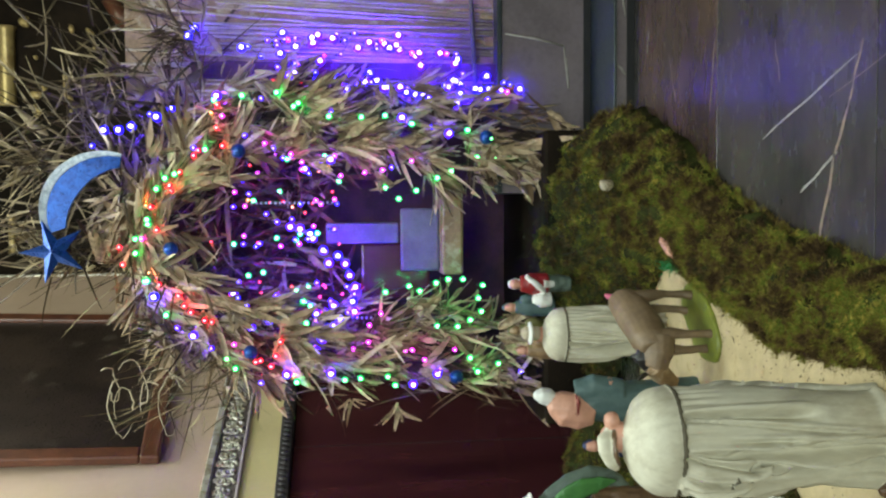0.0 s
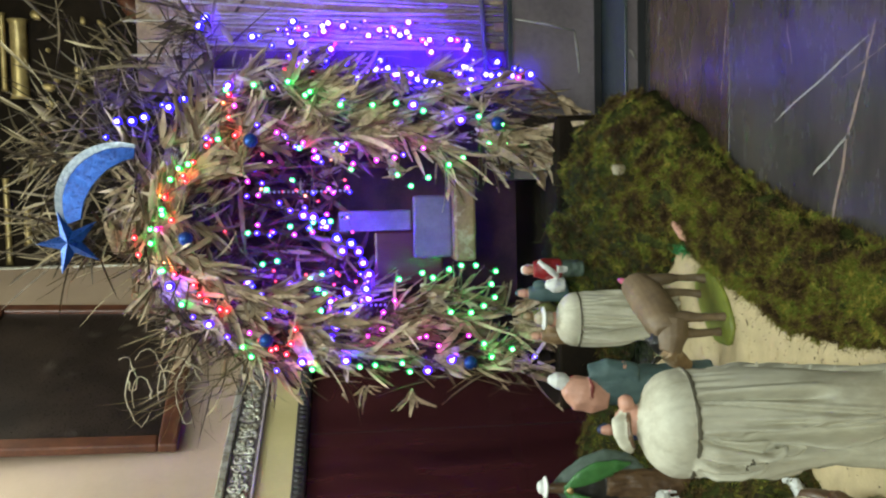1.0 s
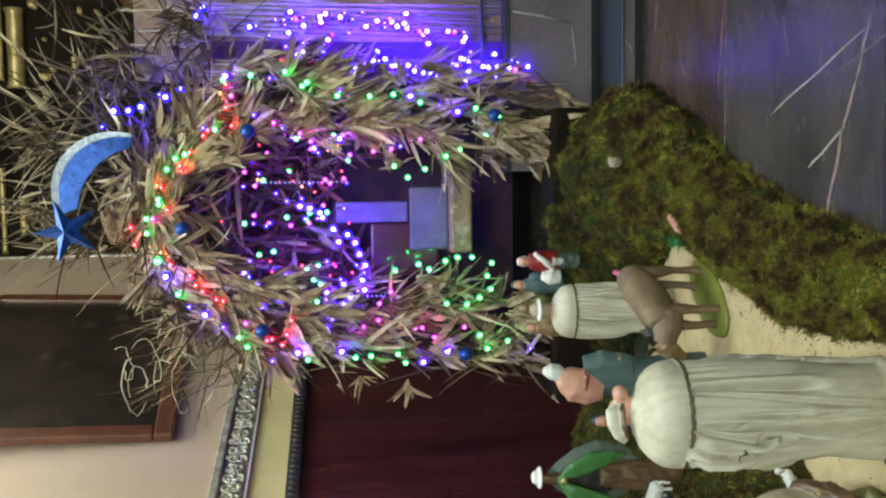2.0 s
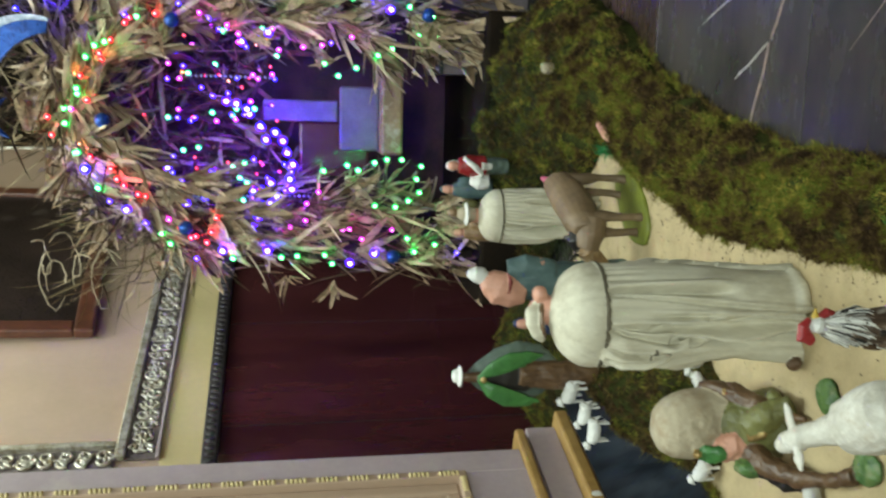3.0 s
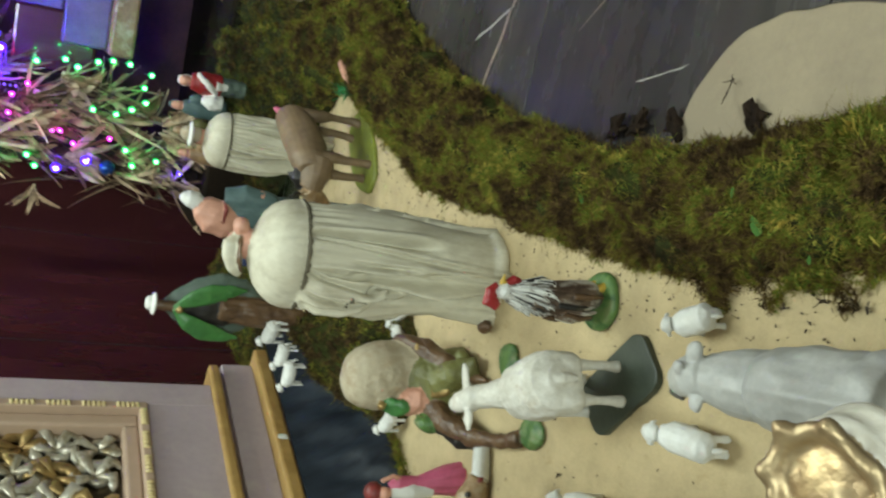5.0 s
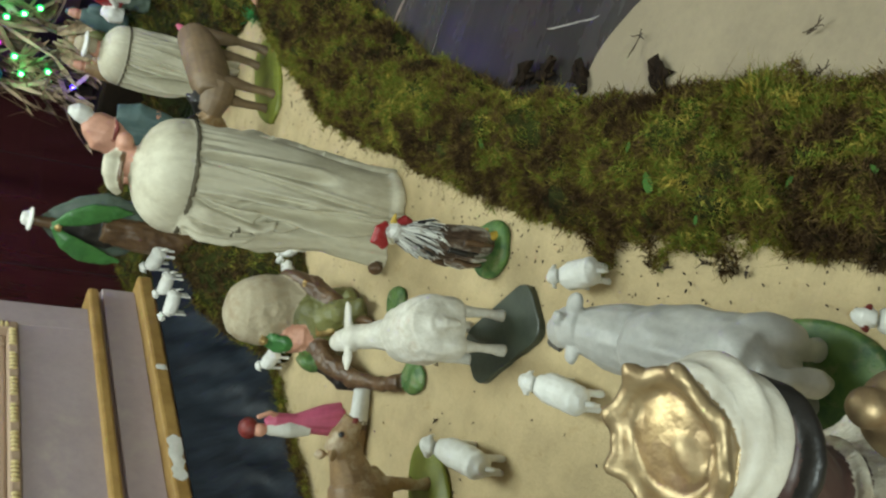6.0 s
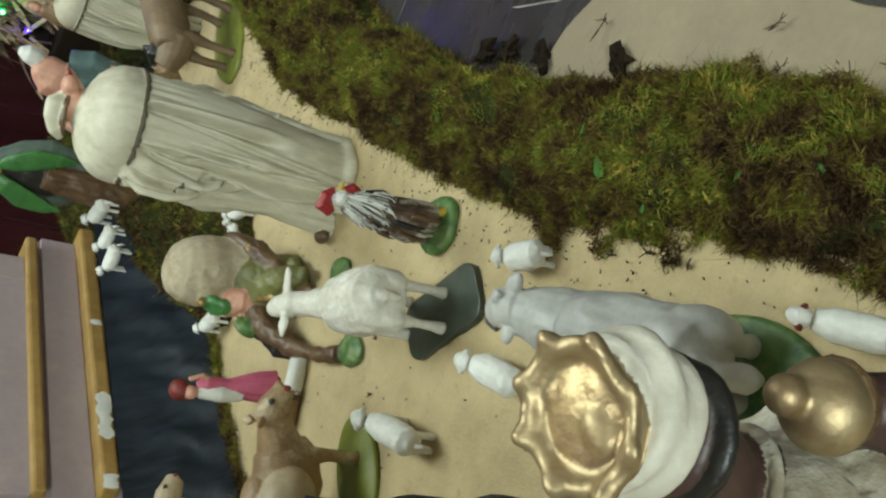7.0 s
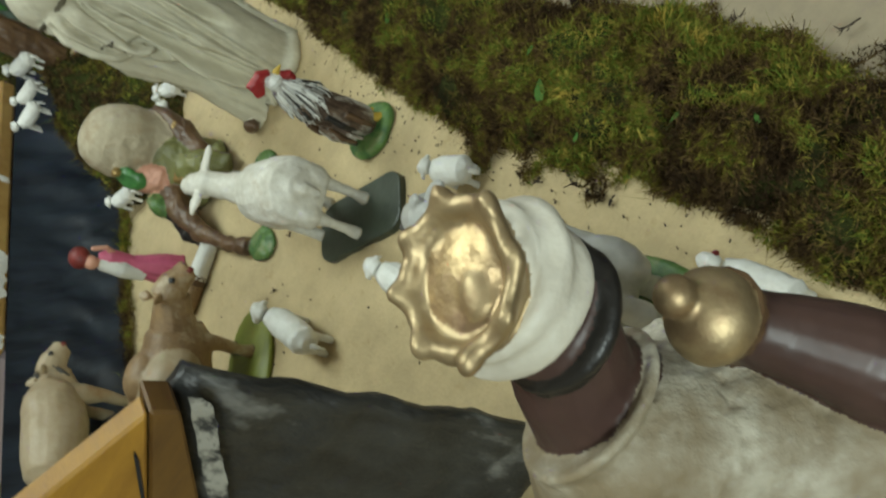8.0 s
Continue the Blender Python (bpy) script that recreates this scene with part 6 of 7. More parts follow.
def litter():
    """Loose bits on moss, sand and paper: bark, leaves, twigs."""
    rnd = random.Random(77)
    for x, y in ((-0.135, 2.07), (-0.105, 1.92), (-0.05, 1.65), (-0.16, 2.16)):
        vs, fs = ball((0, 0, 0), (0.042, 0.026, 0.012), (0, 0, rnd.uniform(0, 180)), 7)
        vs = np.array([np.array(v) * (1 + 1.3 * noise.noise(Vector(tuple(v)) * 70 + Vector((x, y, 0)))) for v in vs])
        ob = link("bark_chip", vs, fs, BARK, smooth=False)
        ob.location = (x, y, FLOOR_Z + 0.02)
        tagged(ob, "chip of dark bark beside the moss", "bark chip", "bark chips")
    for x, y, s in ((-0.28, 1.42, 0.03), (-0.20, 1.5, 0.016), (-0.36, 2.05, 0.02), (-0.15, 1.12, 0.015), (-0.30, 1.28, 0.012), (-0.1, 0.95, 0.012)):
        vs, fs = [], []
        d = Vector((rnd.gauss(0, 1), rnd.gauss(0, 1), 0))
        blade(vs, fs, (0, 0, 0), d, s * 1.6, s, Vector((-d.y, d.x, 0.2)), 0.2, 4)
        ob = link("loose_leaf", vs, fs, LOOSELEAF)
        z = bank_z(x, y) or 0
        ob.location = (x, y, z + 0.022)
        tagged(ob, "single loose leaf lying on the moss", "leaf", "loose leaves")
    spots = [(0.03, 1.75, FLOOR_Z + 0.024, 0.05), (0.10, 1.30, FLOOR_Z + 0.024, 0.045), (0.04, 1.08, FLOOR_Z + 0.024, 0.05), (0.13, 1.02, FLOOR_Z + 0.024, 0.04), (0.02, 1.25, FLOOR_Z + 0.024, 0.05), (0.09, 0.90, FLOOR_Z + 0.024, 0.045),
             (-0.37, 1.30, 0.006, 0.035), (-0.41, 1.36, 0.006, 0.02), (-0.36, 1.18, 0.006, 0.02), (-0.46, 1.95, 0.006, 0.03), (-0.98, 2.03, 0.006, 0.02), (-0.60, 3.6, 0.006, 0.025), (-1.10, 1.95, 0.006, 0.018)]
    for x, y, z, size in spots:
        vs, fs = [], []
        a = rnd.uniform(0, 6.28)
        main = Vector((math.cos(a), math.sin(a), 0.25))
        for q in range(6):
            p = main * size * (0.0 if q == 0 else rnd.uniform(0.1, 0.8))
            d = main if q == 0 else (main * 0.6 + Vector((rnd.gauss(0, 0.8), rnd.gauss(0, 0.8), rnd.uniform(0, 0.5)))).normalized()
            ln = size * (1.0 if q == 0 else rnd.uniform(0.3, 0.6))
            v, f = tube([(*(p + d * ln * u + Vector((rnd.gauss(0, 0.0012), rnd.gauss(0, 0.0012), 0))), 0.0015 * (1.15 - 0.6 * u)) for u in (0, 0.35, 0.7, 1.0)], 5)
            b = len(vs)
            vs.extend([tuple(w) for w in v])
            fs.extend([tuple(i + b for i in g) for g in f])
        ob = link("dry_sprig", vs, fs, TWIG)
        ob.location = (x, y, z)
        tagged(ob, "dry dark sprig lying loose on the ground", "sprig", "loose dry sprigs")
    vs, fs = [], []
    for k in range(520):
        y = rnd.uniform(0.9, 4.2)
        a, b, h = lerp_rows(BANK, y)
        x = a - abs(rnd.gauss(0, 0.10)) if k % 3 else rnd.uniform(-1.4, a)
        v, f = ball((x, y, 0.010), (rnd.uniform(0.0015, 0.006), rnd.uniform(0.0012, 0.003), 0.0016), (0, 0, rnd.uniform(0, 180)), 3)
        b0 = len(vs)
        vs.extend([tuple(w) for w in v])
        fs.extend([tuple(i + b0 for i in g) for g in f])
    tagged(link("sand_crumbs", vs, fs, TWIG), "dark crumbs of bark and moss scattered on the sand", "crumbs", kind="stuff")


litter()


# ---- the stable: corn husks and dry grass over a frame ----
SY = 5.55


def build_stable():
    st = thing("stable", pose(0, 0, 0), "rustic stable arch covered with dry corn husks and grass", "stable")
    # platform and dark inside
    part("platform", box((-1.35, SY - 0.25, FLOOR_Z), (0.42, SY + 1.3, 0.42), 0.02), CANDLE, st, "near-black platform under the stable")
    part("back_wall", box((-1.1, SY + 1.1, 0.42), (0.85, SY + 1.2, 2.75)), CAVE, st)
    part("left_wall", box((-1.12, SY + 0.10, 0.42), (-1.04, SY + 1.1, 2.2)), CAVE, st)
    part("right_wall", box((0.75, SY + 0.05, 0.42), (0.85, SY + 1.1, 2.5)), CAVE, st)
    part("manger_board", box((-0.44, SY + 0.20, 1.0), (-0.04, SY + 0.24, 1.25), 0.018), PLASTER, st, "pale board front of the manger")
    part("manger_shelf", box((-0.46, SY + 0.10, 0.86), (0.12, SY + 0.5, 1.0), 0.02), TAN, st, "straw-coloured worn shelf")
    # added roof slab that blocks the overhead lamps from the inside
    part("roof", box((-0.8, SY + 0.10, 2.60), (0.6, SY + 1.2, 2.66), 0.01), CAVE, st, "dark roof boards, added to keep lamplight off the inside")
    # posts and rafters of the arch
    arch = [(0.38, 0.42), (0.50, 1.0), (0.58, 1.6), (0.55, 2.1), (0.30, 2.5), (-0.12, 2.8), (-0.55, 2.62), (-0.88, 2.2), (-1.02, 1.6), (-1.05, 1.0), (-1.08, 0.42)]
    v, f = tube([(x, SY + 0.02, z, 0.05) for x, z in arch], 8, (0, 1, 0))
    link("arch_frame", v, f, TWIG, st)
    rnd = random.Random(12)
    vs, fs = [], []
    hv, hf = [], []
    P = [Vector((x, SY, z)) for x, z in arch]
    def strip(V, F, p, d, length, width, side, bend=0.3, cup=0.35, n=6, fray=False):
        """A dry husk leaf: cupped across, bellied, bending, with a split end."""
        d = d.normalized()
        side = (side - d * side.dot(d)).normalized()
        up = d.cross(side)
        b0 = len(V)
        sway, turn = rnd.uniform(-0.25, 0.25), rnd.uniform(-1.5, 1.5)
        for k in range(n + 1):
            u = k / n
            w = width * min(1.0, 0.45 + 2.2 * u) * (1 - 0.7 * u ** 5) * rnd.uniform(0.75, 1.2)
            c = p + d * length * (u - 0.12 * abs(bend) * u * u) + up * bend * length * u * u + side * sway * length * u * u
            sd = side * math.cos(turn * u) + up * math.sin(turn * u)
            uq = up * math.cos(turn * u) - side * math.sin(turn * u)
            notch = d * (length * -0.22 if fray and k == n else 0)
            V.extend([c - sd * w * 0.5 + uq * w * cup, c + notch, c + sd * w * 0.5 + uq * w * cup])
        for k in range(n):
            i = b0 + 3 * k
            F.extend([(i, i + 1, i + 4, i + 3), (i + 1, i + 2, i + 5, i + 4)])

    kinds = []
    for k in range(16):
        v, f = [], []
        strip(v, f, Vector((0, 0, 0)), Vector((1, 0, 0)), 1.0, rnd.uniform(0.10, 0.28), Vector((0, 1, 0)), rnd.uniform(-0.55, 0.55), rnd.uniform(-0.3, 0.5), 6, k % 2 == 0)
        o = link("husk", v, f, HUSK)
        kinds.append(o.data)
        bpy.data.objects.remove(o)

    def husk(c, d, length, side):
        o = new("husk", rnd.choice(kinds))
        d = d.normalized()
        side = (side - d * side.dot(d)).normalized()
        m = Matrix.Identity(4)
        m.col[0][:3], m.col[1][:3], m.col[2][:3], m.col[3][:3] = d * length, side * length, d.cross(side) * length, c
        o.matrix_world = m
        o.parent = st

    def on_arch(spread):
        s = rnd.uniform(0, len(P) - 1.001)
        i = int(s)
        return P[i].lerp(P[i + 1], s - i) + Vector((rnd.gauss(0, spread), 0, rnd.gauss(0, spread * 0.8))), (P[i + 1] - P[i]).normalized()
    # sheaves that hang along the arch, root upwards, tips splayed outwards
    def sheaf(c, d, num, length, width, spread, lift, single):
        for q in range(num):
            dd = d + Vector((rnd.gauss(0, spread), rnd.uniform(-0.30, 0.10), rnd.gauss(0, spread)))
            p = c + Vector((rnd.gauss(0, 0.02), lift + rnd.uniform(-0.03, 0.03), rnd.gauss(0, 0.02)))
            side = Vector((-d.z + rnd.gauss(0, 0.5), rnd.gauss(0, 0.45), d.x + rnd.gauss(0, 0.5)))
            ln = length * rnd.uniform(0.55, 1.2)
            if single and q < 3:
                husk(p, dd, ln, side)
            else:
                strip(hv, hf, p, dd, ln, width * rnd.uniform(0.4, 1.3), side, rnd.uniform(-0.35, 0.35), rnd.uniform(-0.3, 0.4), 5, rnd.random() < 0.6)

    apex = 5
    for k in range(300):
        s = (k + rnd.random()) / 300 * (len(P) - 1.02)
        i = int(s)
        tan = (P[i + 1] - P[i]).normalized() * (1 if s > apex else -1)
        c = P[i].lerp(P[i + 1], s - i) + Vector((rnd.uniform(-0.24, 0.24), 0, rnd.gauss(0, 0.08))) - tan * 0.08
        c.x += 0.20 * smoothstep(6.4, 8.0, s) - 0.07 * smoothstep(3.6, 2.4, s)
        out = Vector((c.x + 0.25, 0, (c.z - 1.7) * 0.8)).normalized()
        crown = 1 - min(1.0, abs(s - apex) / 3.2)
        front = k % 2 == 0
        sheaf(c, tan * 0.95 + out * rnd.uniform(-0.7, 0.7 + 0.5 * crown), rnd.randint(6, 12), rnd.uniform(0.14, 0.34), rnd.uniform(0.018, 0.048), 0.34, -0.13 if front else 0.0, front and k % 3 == 0)
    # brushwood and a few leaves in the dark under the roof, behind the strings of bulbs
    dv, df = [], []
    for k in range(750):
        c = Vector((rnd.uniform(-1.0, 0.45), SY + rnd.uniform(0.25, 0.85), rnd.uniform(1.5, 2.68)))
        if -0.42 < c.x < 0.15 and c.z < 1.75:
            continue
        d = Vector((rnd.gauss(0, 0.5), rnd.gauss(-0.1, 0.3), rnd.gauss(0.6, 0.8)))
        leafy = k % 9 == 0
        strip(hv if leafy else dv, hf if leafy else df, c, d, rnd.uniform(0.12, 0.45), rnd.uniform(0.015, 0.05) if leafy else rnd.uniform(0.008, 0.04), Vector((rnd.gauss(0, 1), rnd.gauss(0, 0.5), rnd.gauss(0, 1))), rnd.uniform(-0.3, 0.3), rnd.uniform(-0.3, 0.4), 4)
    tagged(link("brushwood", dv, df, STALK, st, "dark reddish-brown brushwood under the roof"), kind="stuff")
    tagged(link("husk_layer", hv, hf, HUSK, st, "pale dry corn husks packed together", smooth=True), kind="stuff")
    # opened husks whose leaves spread like petals
    for x, z, r, a0 in ((0.19, 0.74, 0.17, -0.2), (0.10, 1.32, 0.12, 0.4), (-1.22, 1.30, 0.14, 3.0), (-1.17, 1.58, 0.12, 3.4), (0.56, 1.32, 0.14, 1.0), (0.46, 0.86, 0.12, 0.2), (-0.98, 0.66, 0.12, 3.3), (0.20, 2.28, 0.15, 2.0), (0.08, 2.90, 0.13, 1.6), (0.22, 1.75, 0.12, 4.2)):
        for q in range(8):
            a = a0 + rnd.uniform(-1.5, 1.5)
            d = Vector((math.cos(a), rnd.uniform(-0.7, 0.0), math.sin(a)))
            husk(Vector((x + rnd.gauss(0, 0.015), SY - 0.19, z + rnd.gauss(0, 0.015))), d, r * rnd.uniform(0.6, 1.25), Vector((-math.sin(a), rnd.gauss(0, 0.6), math.cos(a))))
    for k in range(420):
        c, tan = on_arch(0.11)
        c.y += rnd.uniform(-0.14, 0.1)
        d = tan * rnd.choice((-1, 1)) + Vector((rnd.gauss(0, 0.3), rnd.gauss(-0.1, 0.25), rnd.gauss(0, 0.3)))
        strip(vs, fs, c, d, rnd.uniform(0.15, 0.34), rnd.uniform(0.006, 0.014), Vector((rnd.gauss(0, 1), rnd.gauss(0, 1), rnd.gauss(0, 1))), rnd.uniform(-0.3, 0.3), 0.3, 4)
    # broken dry stalks and tufts on the crown of the arch and beside it
    for k in range(820):
        c = Vector((rnd.uniform(-0.45, 1.2), SY + rnd.uniform(-0.05, 0.35), rnd.uniform(2.35, 3.45)))
        if (c.x > 0.72 and c.z > 2.72 and rnd.random() < 0.85) or noise.noise(c * 3.0) < -0.12 and rnd.random() < 0.8:
            continue
        fan = Vector((c.x - 0.1, 0, c.z - 2.3)).normalized()
        d = fan * 0.7 + Vector((rnd.gauss(0.0, 0.7), rnd.gauss(-0.1, 0.4), rnd.gauss(0.1, 0.7)))
        wide = rnd.random() < 0.16
        strip(vs, fs, c, d, rnd.uniform(0.10, 0.26) if wide else rnd.uniform(0.15, 0.6), rnd.uniform(0.03, 0.06) if wide else rnd.uniform(0.006, 0.022), Vector((rnd.gauss(0, 1), rnd.gauss(0, 0.5), rnd.gauss(0, 1))), rnd.uniform(-0.3, 0.3), 0.3, 4)
    for cx, cz, num in ((-0.28, 3.30, 90), (0.75, 3.0, 60), (0.95, 2.6, 70), (0.25, 3.45, 60), (-0.75, 2.72, 60)):
        for k in range(num):
            d = Vector((rnd.gauss(-0.2, 0.5), rnd.gauss(-0.3, 0.3), rnd.gauss(0.7, 0.5)))
            strip(vs, fs, Vector((cx + rnd.gauss(0, 0.05), SY - 0.1 + rnd.gauss(0, 0.04), cz - 0.1 + rnd.gauss(0, 0.06))), d, rnd.uniform(0.10, 0.28), rnd.uniform(0.006, 0.02), Vector((rnd.gauss(0, 1), rnd.gauss(0, 1), rnd.gauss(0, 1))), rnd.uniform(-0.5, 0.5), 0.3, 4)
    # wisps that hang out over the side wall
    for k in range(170):
        c = Vector((rnd.uniform(-1.25, -0.75), SY - 0.1 + rnd.uniform(-0.1, 0.1), rnd.uniform(2.15, 2.75)))
        d = Vector((rnd.gauss(-0.35, 0.5), rnd.gauss(-0.1, 0.3), rnd.gauss(0.5, 0.6)))
        blade(vs, fs, c, d, rnd.uniform(0.12, 0.45), rnd.uniform(0.005, 0.014), Vector((rnd.gauss(0, 1), rnd.gauss(0, 1), rnd.gauss(0, 1))), rnd.uniform(-0.9, 0.9), 6)
    tagged(link("dry_grass", vs, fs, STRAW, st, "dry grass and stalks"), kind="stuff")
    for k in range(7):
        a0, r = rnd.uniform(0, 6), rnd.uniform(0.05, 0.13)
        c = Vector((-1.12 + rnd.gauss(0, 0.06), SY - 0.18, 2.72 + rnd.gauss(0, 0.12)))
        w0 = rnd.uniform(0.22, 0.5)
        v, f = tube([(c.x + r * (1 + 0.10 * q) * math.cos(a0 + q * w0) + 0.02 * noise.noise(Vector((q * 0.6, k, 0))), c.y + 0.003 * q, c.z + 0.7 * r * math.sin(a0 + q * w0) + 0.02 * noise.noise(Vector((q * 0.6, k, 4))) + 0.006 * q, 0.0055 - 0.0003 * q) for q in range(12)], 6, (0, 1, 0))
        link("curled_tendril", v, f, STRAWHAT, st)
    # the side of the roof: upright reeds on a sloping mat, and a pale pole across it
    part("reed_mat", box((0.62, SY + 0.14, 0.55), (2.2, SY + 0.17, 2.9)), TAN, st, "dim straw mat")
    for k in range(75):
        x = 0.60 + k * 0.021
        y = SY + 0.10 + 0.02 * rnd.random() + 0.06 * (x - 0.6)
        z0, lean = 0.45 + 0.35 * rnd.random(), rnd.gauss(0.05, 0.05)
        v, f = tube([(x, y, z0, 0.011), (x + lean * 0.5, y - 0.01, z0 + 1.0, 0.012), (x + lean, y, z0 + rnd.uniform(1.5, 2.3), 0.008)], 6, (0, 1, 0))
        link("reed", v, f, STRAWHAT, st)
    v, f = tube([(0.72, SY - 0.02, 0.80, 0.014), (2.3, SY + 0.05, 0.86, 0.014)], 8)
    link("pole", v, f, DARKGREY, st, "dark slender pole")
    part("post", box((-0.26, SY + 0.22, 1.26), (-0.13, SY + 0.30, 1.72), 0.01), PLASTER, st, "pale upright post")
    part("dark_box", box((-0.62, SY + 0.3, 1.05), (-0.262, SY + 0.55, 1.5), 0.02), MAROON, st, "dark reddish box")
    return arch


ARCH = build_stable()


def bulbs():
    mesh = {}
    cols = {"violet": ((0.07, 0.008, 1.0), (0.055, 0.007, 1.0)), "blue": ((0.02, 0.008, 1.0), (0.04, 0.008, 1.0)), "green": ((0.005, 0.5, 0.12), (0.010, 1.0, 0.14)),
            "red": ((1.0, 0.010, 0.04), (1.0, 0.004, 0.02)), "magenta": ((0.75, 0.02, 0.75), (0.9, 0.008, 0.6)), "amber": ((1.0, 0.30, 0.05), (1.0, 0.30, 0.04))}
    # name: halo shell radius, halo shell glow, core radius, core glow, rear emitter glow
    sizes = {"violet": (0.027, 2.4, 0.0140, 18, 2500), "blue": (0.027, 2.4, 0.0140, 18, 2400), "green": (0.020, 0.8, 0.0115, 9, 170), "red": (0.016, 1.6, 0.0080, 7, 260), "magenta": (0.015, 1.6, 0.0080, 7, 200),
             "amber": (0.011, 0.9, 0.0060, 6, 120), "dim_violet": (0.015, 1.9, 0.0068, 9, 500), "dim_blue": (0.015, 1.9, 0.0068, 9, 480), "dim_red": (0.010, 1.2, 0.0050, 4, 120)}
    for c, (cr, s, tr, ts, rear_glow) in sizes.items():
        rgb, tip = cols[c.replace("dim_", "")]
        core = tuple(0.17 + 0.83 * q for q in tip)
        # outer shell: the coloured bloom round each bulb, built as a glowing ball
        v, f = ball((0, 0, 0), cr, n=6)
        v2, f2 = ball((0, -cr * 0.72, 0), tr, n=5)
        # added strong emitter, hidden behind the shell, lights the husks at its back
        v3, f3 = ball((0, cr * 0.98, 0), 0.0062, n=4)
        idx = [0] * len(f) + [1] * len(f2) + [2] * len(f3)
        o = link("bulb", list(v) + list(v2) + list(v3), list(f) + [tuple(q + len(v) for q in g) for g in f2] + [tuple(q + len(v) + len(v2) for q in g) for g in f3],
                 [glow(c + "_halo_shell", rgb, s), glow(c + "_core", core, ts), glow(c + "_rear_emitter", tip, rear_glow)], idx=idx)
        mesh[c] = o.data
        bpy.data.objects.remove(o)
    v, f = tube([(0, 0.024, 0.012, 0.006), (0, 0.030, 0.022, 0.007), (0, 0.034, 0.034, 0.004)], 6)
    o = link("socket", v, f, WIRE)
    socket = o.data
    bpy.data.objects.remove(o)
    rnd = random.Random(21)

    def string(label, pts):
        t = thing("string_lights", pose(0, 0, 0), label, "string lights", "strings of lights on the stable")
        path = [(*p, 0.0018) for p, c in pts]
        v, f = tube(path, 4)
        link("wire", v, f, WIRE, t)
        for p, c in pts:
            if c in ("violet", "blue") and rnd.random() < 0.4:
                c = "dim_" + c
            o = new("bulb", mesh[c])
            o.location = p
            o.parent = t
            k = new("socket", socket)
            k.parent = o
    pick = lambda *w: rnd.choices([a for a, b in w], [b for a, b in w])[0]
    P = [Vector((x, SY, z)) for x, z in ARCH]

    def run(pts, n, y, jit, *w):
        """n bulbs at even steps along a bent line of (x, z)."""
        q = [Vector((a, 0, b)) for a, b in pts]
        step = [0.0]
        for a, b in zip(q, q[1:]):
            step.append(step[-1] + (b - a).length)
        out = []
        for k in range(n):
            u = (k + 0.5 + rnd.uniform(-0.25, 0.25)) / n * step[-1]
            i = max(j for j in range(len(q) - 1) if step[j] <= u)
            p = q[i].lerp(q[i + 1], (u - step[i]) / (step[i + 1] - step[i]))
            out.append((p + Vector((rnd.gauss(0, jit), y + rnd.uniform(-0.03, 0.03), rnd.gauss(0, jit))), pick(*w)))
        return out
    outer = [(0.38, 0.74), (0.45, 1.11), (0.51, 1.63), (0.64, 2.09), (0.60, 2.36), (0.35, 2.42), (0.17, 2.60), (-0.20, 2.81), (-0.44, 2.78), (-0.78, 2.51), (-0.98, 2.18), (-1.02, 1.73), (-1.06, 1.27), (-1.0, 0.92), (-1.02, 0.55)]
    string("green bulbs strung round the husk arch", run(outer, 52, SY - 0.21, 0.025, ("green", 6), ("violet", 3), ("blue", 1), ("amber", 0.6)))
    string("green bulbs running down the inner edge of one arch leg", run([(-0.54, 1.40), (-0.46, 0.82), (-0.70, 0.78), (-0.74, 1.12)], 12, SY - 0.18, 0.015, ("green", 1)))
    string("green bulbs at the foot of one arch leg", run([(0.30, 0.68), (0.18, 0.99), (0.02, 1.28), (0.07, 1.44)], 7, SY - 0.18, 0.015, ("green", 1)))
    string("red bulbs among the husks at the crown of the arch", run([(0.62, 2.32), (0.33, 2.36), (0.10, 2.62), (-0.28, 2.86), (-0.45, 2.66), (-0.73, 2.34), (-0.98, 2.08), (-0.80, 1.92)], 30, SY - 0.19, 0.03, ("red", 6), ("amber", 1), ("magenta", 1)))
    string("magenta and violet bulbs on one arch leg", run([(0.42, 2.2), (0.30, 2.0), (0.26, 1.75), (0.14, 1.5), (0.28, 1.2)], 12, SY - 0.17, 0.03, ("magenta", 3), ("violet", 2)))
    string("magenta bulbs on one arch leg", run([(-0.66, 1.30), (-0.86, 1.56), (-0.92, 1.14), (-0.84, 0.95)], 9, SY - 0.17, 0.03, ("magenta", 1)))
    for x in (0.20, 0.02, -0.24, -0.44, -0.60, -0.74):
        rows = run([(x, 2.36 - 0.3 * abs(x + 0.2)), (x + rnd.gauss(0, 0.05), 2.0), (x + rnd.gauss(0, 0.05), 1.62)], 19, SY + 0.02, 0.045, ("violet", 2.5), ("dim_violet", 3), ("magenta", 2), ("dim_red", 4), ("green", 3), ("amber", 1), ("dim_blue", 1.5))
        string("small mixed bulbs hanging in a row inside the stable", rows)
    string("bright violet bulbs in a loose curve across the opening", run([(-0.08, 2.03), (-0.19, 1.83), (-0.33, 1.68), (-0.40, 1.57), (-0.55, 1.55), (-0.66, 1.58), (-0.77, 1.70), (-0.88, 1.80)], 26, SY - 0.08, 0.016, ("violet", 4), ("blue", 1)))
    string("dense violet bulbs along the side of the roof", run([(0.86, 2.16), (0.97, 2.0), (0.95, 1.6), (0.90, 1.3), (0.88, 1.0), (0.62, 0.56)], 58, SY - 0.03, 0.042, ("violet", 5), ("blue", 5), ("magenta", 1)))
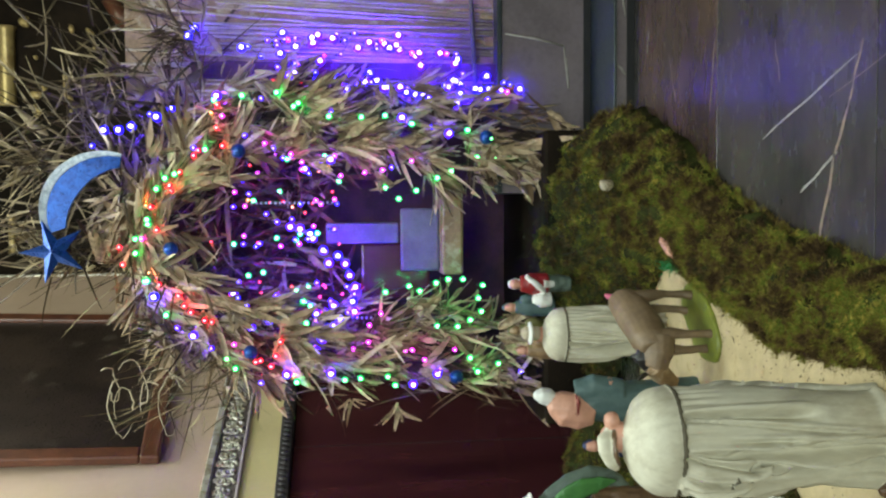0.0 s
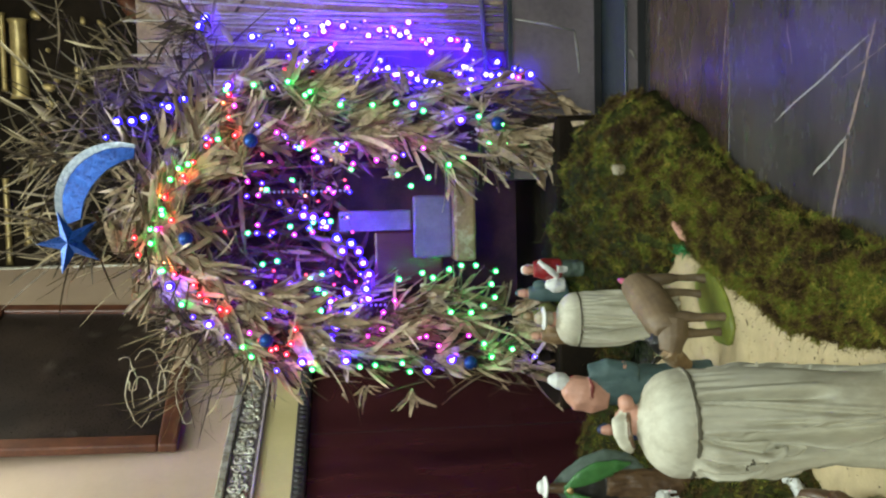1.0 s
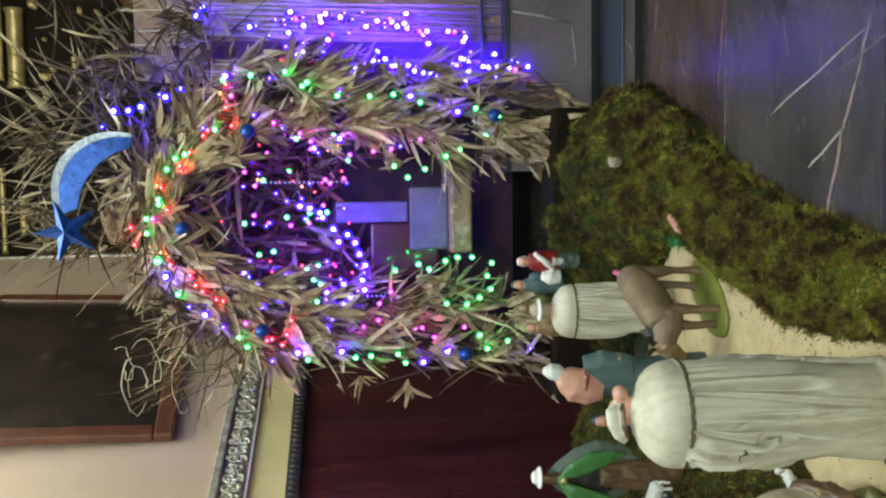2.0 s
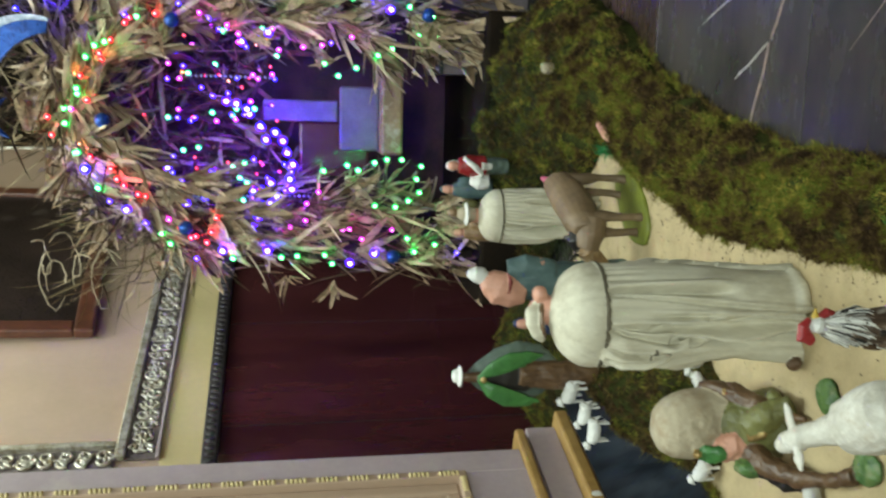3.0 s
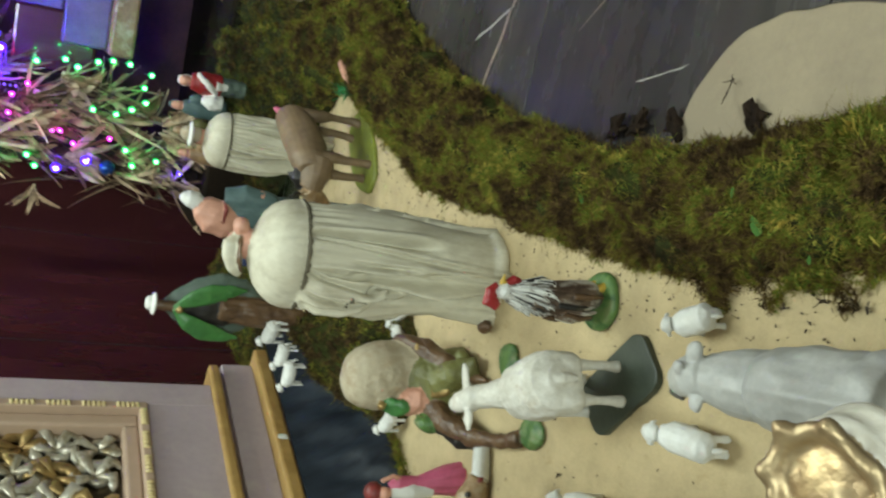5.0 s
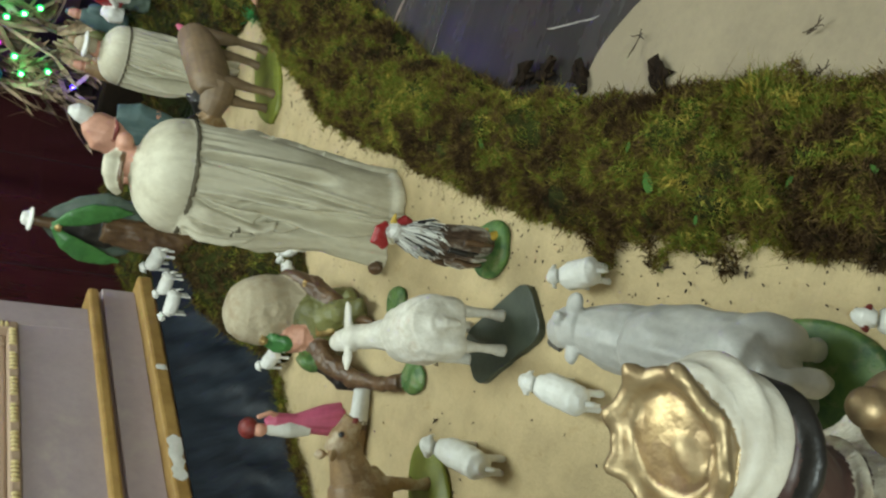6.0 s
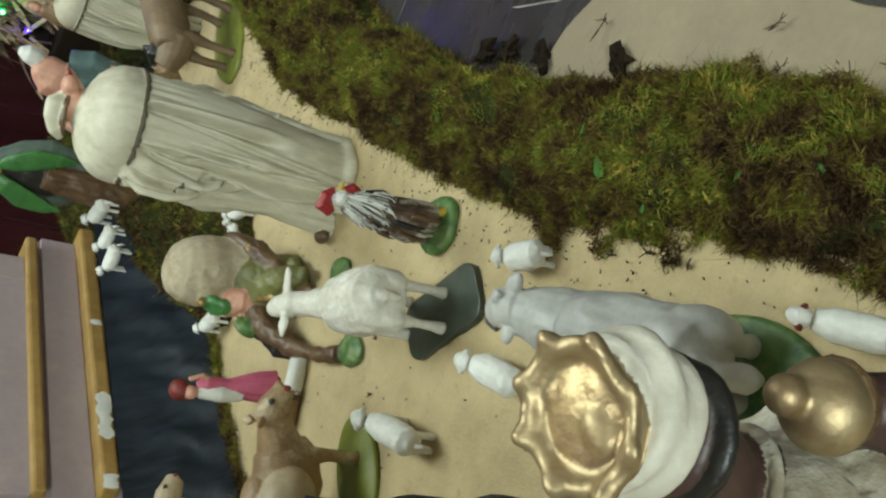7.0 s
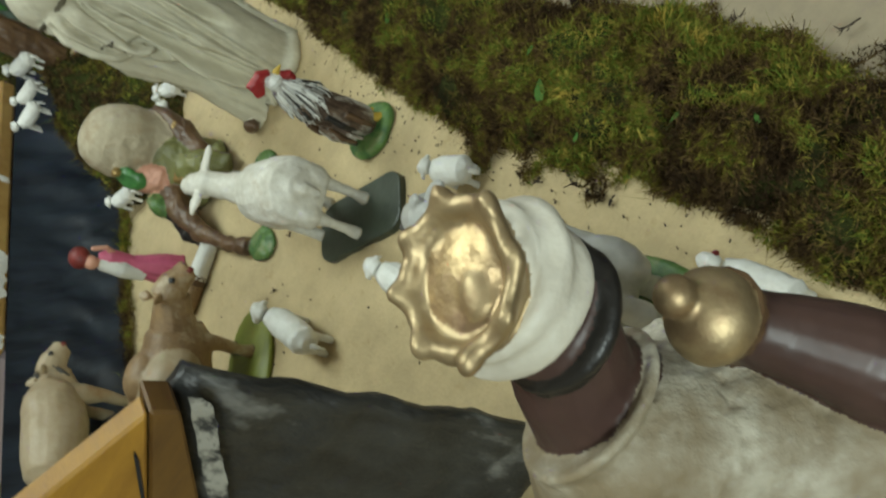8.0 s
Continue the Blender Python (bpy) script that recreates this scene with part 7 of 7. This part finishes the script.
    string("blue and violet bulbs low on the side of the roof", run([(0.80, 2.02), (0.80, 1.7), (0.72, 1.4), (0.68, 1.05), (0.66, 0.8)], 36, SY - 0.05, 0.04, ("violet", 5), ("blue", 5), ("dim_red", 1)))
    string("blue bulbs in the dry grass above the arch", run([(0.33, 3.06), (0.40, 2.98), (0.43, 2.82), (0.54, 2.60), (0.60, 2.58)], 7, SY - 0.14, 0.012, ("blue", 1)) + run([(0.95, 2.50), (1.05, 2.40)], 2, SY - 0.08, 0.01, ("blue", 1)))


bulbs()


def ornaments():
    """The comet, the bead strings and the baubles on the stable."""
    t = thing("comet_ornament", pose(0, 5.30, 0), "blue foil comet star with a curved silver-edged tail", "ornament")
    path = []
    for k in range(21):
        u = k / 20
        a = radians(110 - 122 * u)
        path.append((-0.05 + 0.32 * math.cos(a), 2.92 + 0.34 * math.sin(a)))

    def band(o0, o1, name, m, y):
        vs, fs = [], []
        for k, (x, z) in enumerate(path):
            taper = 0.35 + 0.65 * math.sin(math.pi * min(1, 0.15 + 0.8 * k / 20))
            n = Vector((x + 0.05, 0, (z - 2.92) * 0.9)).normalized()
            for o, yy in ((o0, y), (o1, y - 0.012), (o1, y + 0.006), (o0, y + 0.018)):
                vs.append((x + n.x * o * taper, yy, z + n.z * o * taper))
        for k in range(20):
            for q in range(4):
                i, r = 4 * k + q, 4 * k + (q + 1) % 4
                fs.append((i, r, r + 4, i + 4))
        fs += [(0, 1, 2, 3), (83, 82, 81, 80)]
        link(name, vs, fs, m, t, smooth=False)
    band(-0.13, -0.002, "tail", BLUEFOIL, 0.0)
    band(0.002, 0.045, "rim", SILVERFOIL, -0.004)
    vs, fs = [(0, -0.05, 0), (0, 0.03, 0)], []
    for k in range(10):
        a = math.pi * k / 5 + 0.35
        r = 0.19 if k % 2 == 0 else 0.065
        vs.append((r * math.cos(a), 0, r * math.sin(a)))
    for k in range(10):
        a, b = 2 + k, 2 + (k + 1) % 10
        fs += [(0, b, a), (1, a, b)]
    o = link("star", [(x - 0.26, y - 0.03, z + 3.22) for x, y, z in vs], fs, BLUEFOIL, t, "faceted blue foil star", smooth=False)
    v, f = ball((0, 0, 0), 0.0085, n=5)
    bead = link("bead", v, f, SILVERFOIL)
    bm_ = bead.data
    bpy.data.objects.remove(bead)
    for x, z0, n in ((0.0, 2.18, 20), (-0.70, 2.15, 26)):
        g = thing("bead_string", pose(x, 5.5, z0), "hanging string of small silver beads in the stable", "bead string", "bead strings")
        v, f = tube([(0, 0, 0.02, 0.0012), (0, 0, -0.028 * n, 0.0012)], 5)
        link("thread", v, f, WIRE, g)
        for k in range(n):
            b = new("bead", bm_)
            b.location = (0, 0, -0.028 * k)
            b.parent = g
    for x, z in ((0.30, 2.21), (-0.26, 2.60), (-0.87, 2.16), (0.38, 0.76), (-1.05, 0.95)):
        b = thing("bauble", pose(x, SY - 0.20, z), "shiny dark blue glass bauble among the husks", "bauble", "blue baubles")
        v, f = ball((0, 0, 0), 0.042, n=12)
        link("ball", v, f, BLUEFOIL, b)
        v, f = tube([(0, 0, 0.038, 0.009), (0, 0, 0.055, 0.009)], 10)
        link("cap", v, f, GILT, b, "small gilt cap")


ornaments()
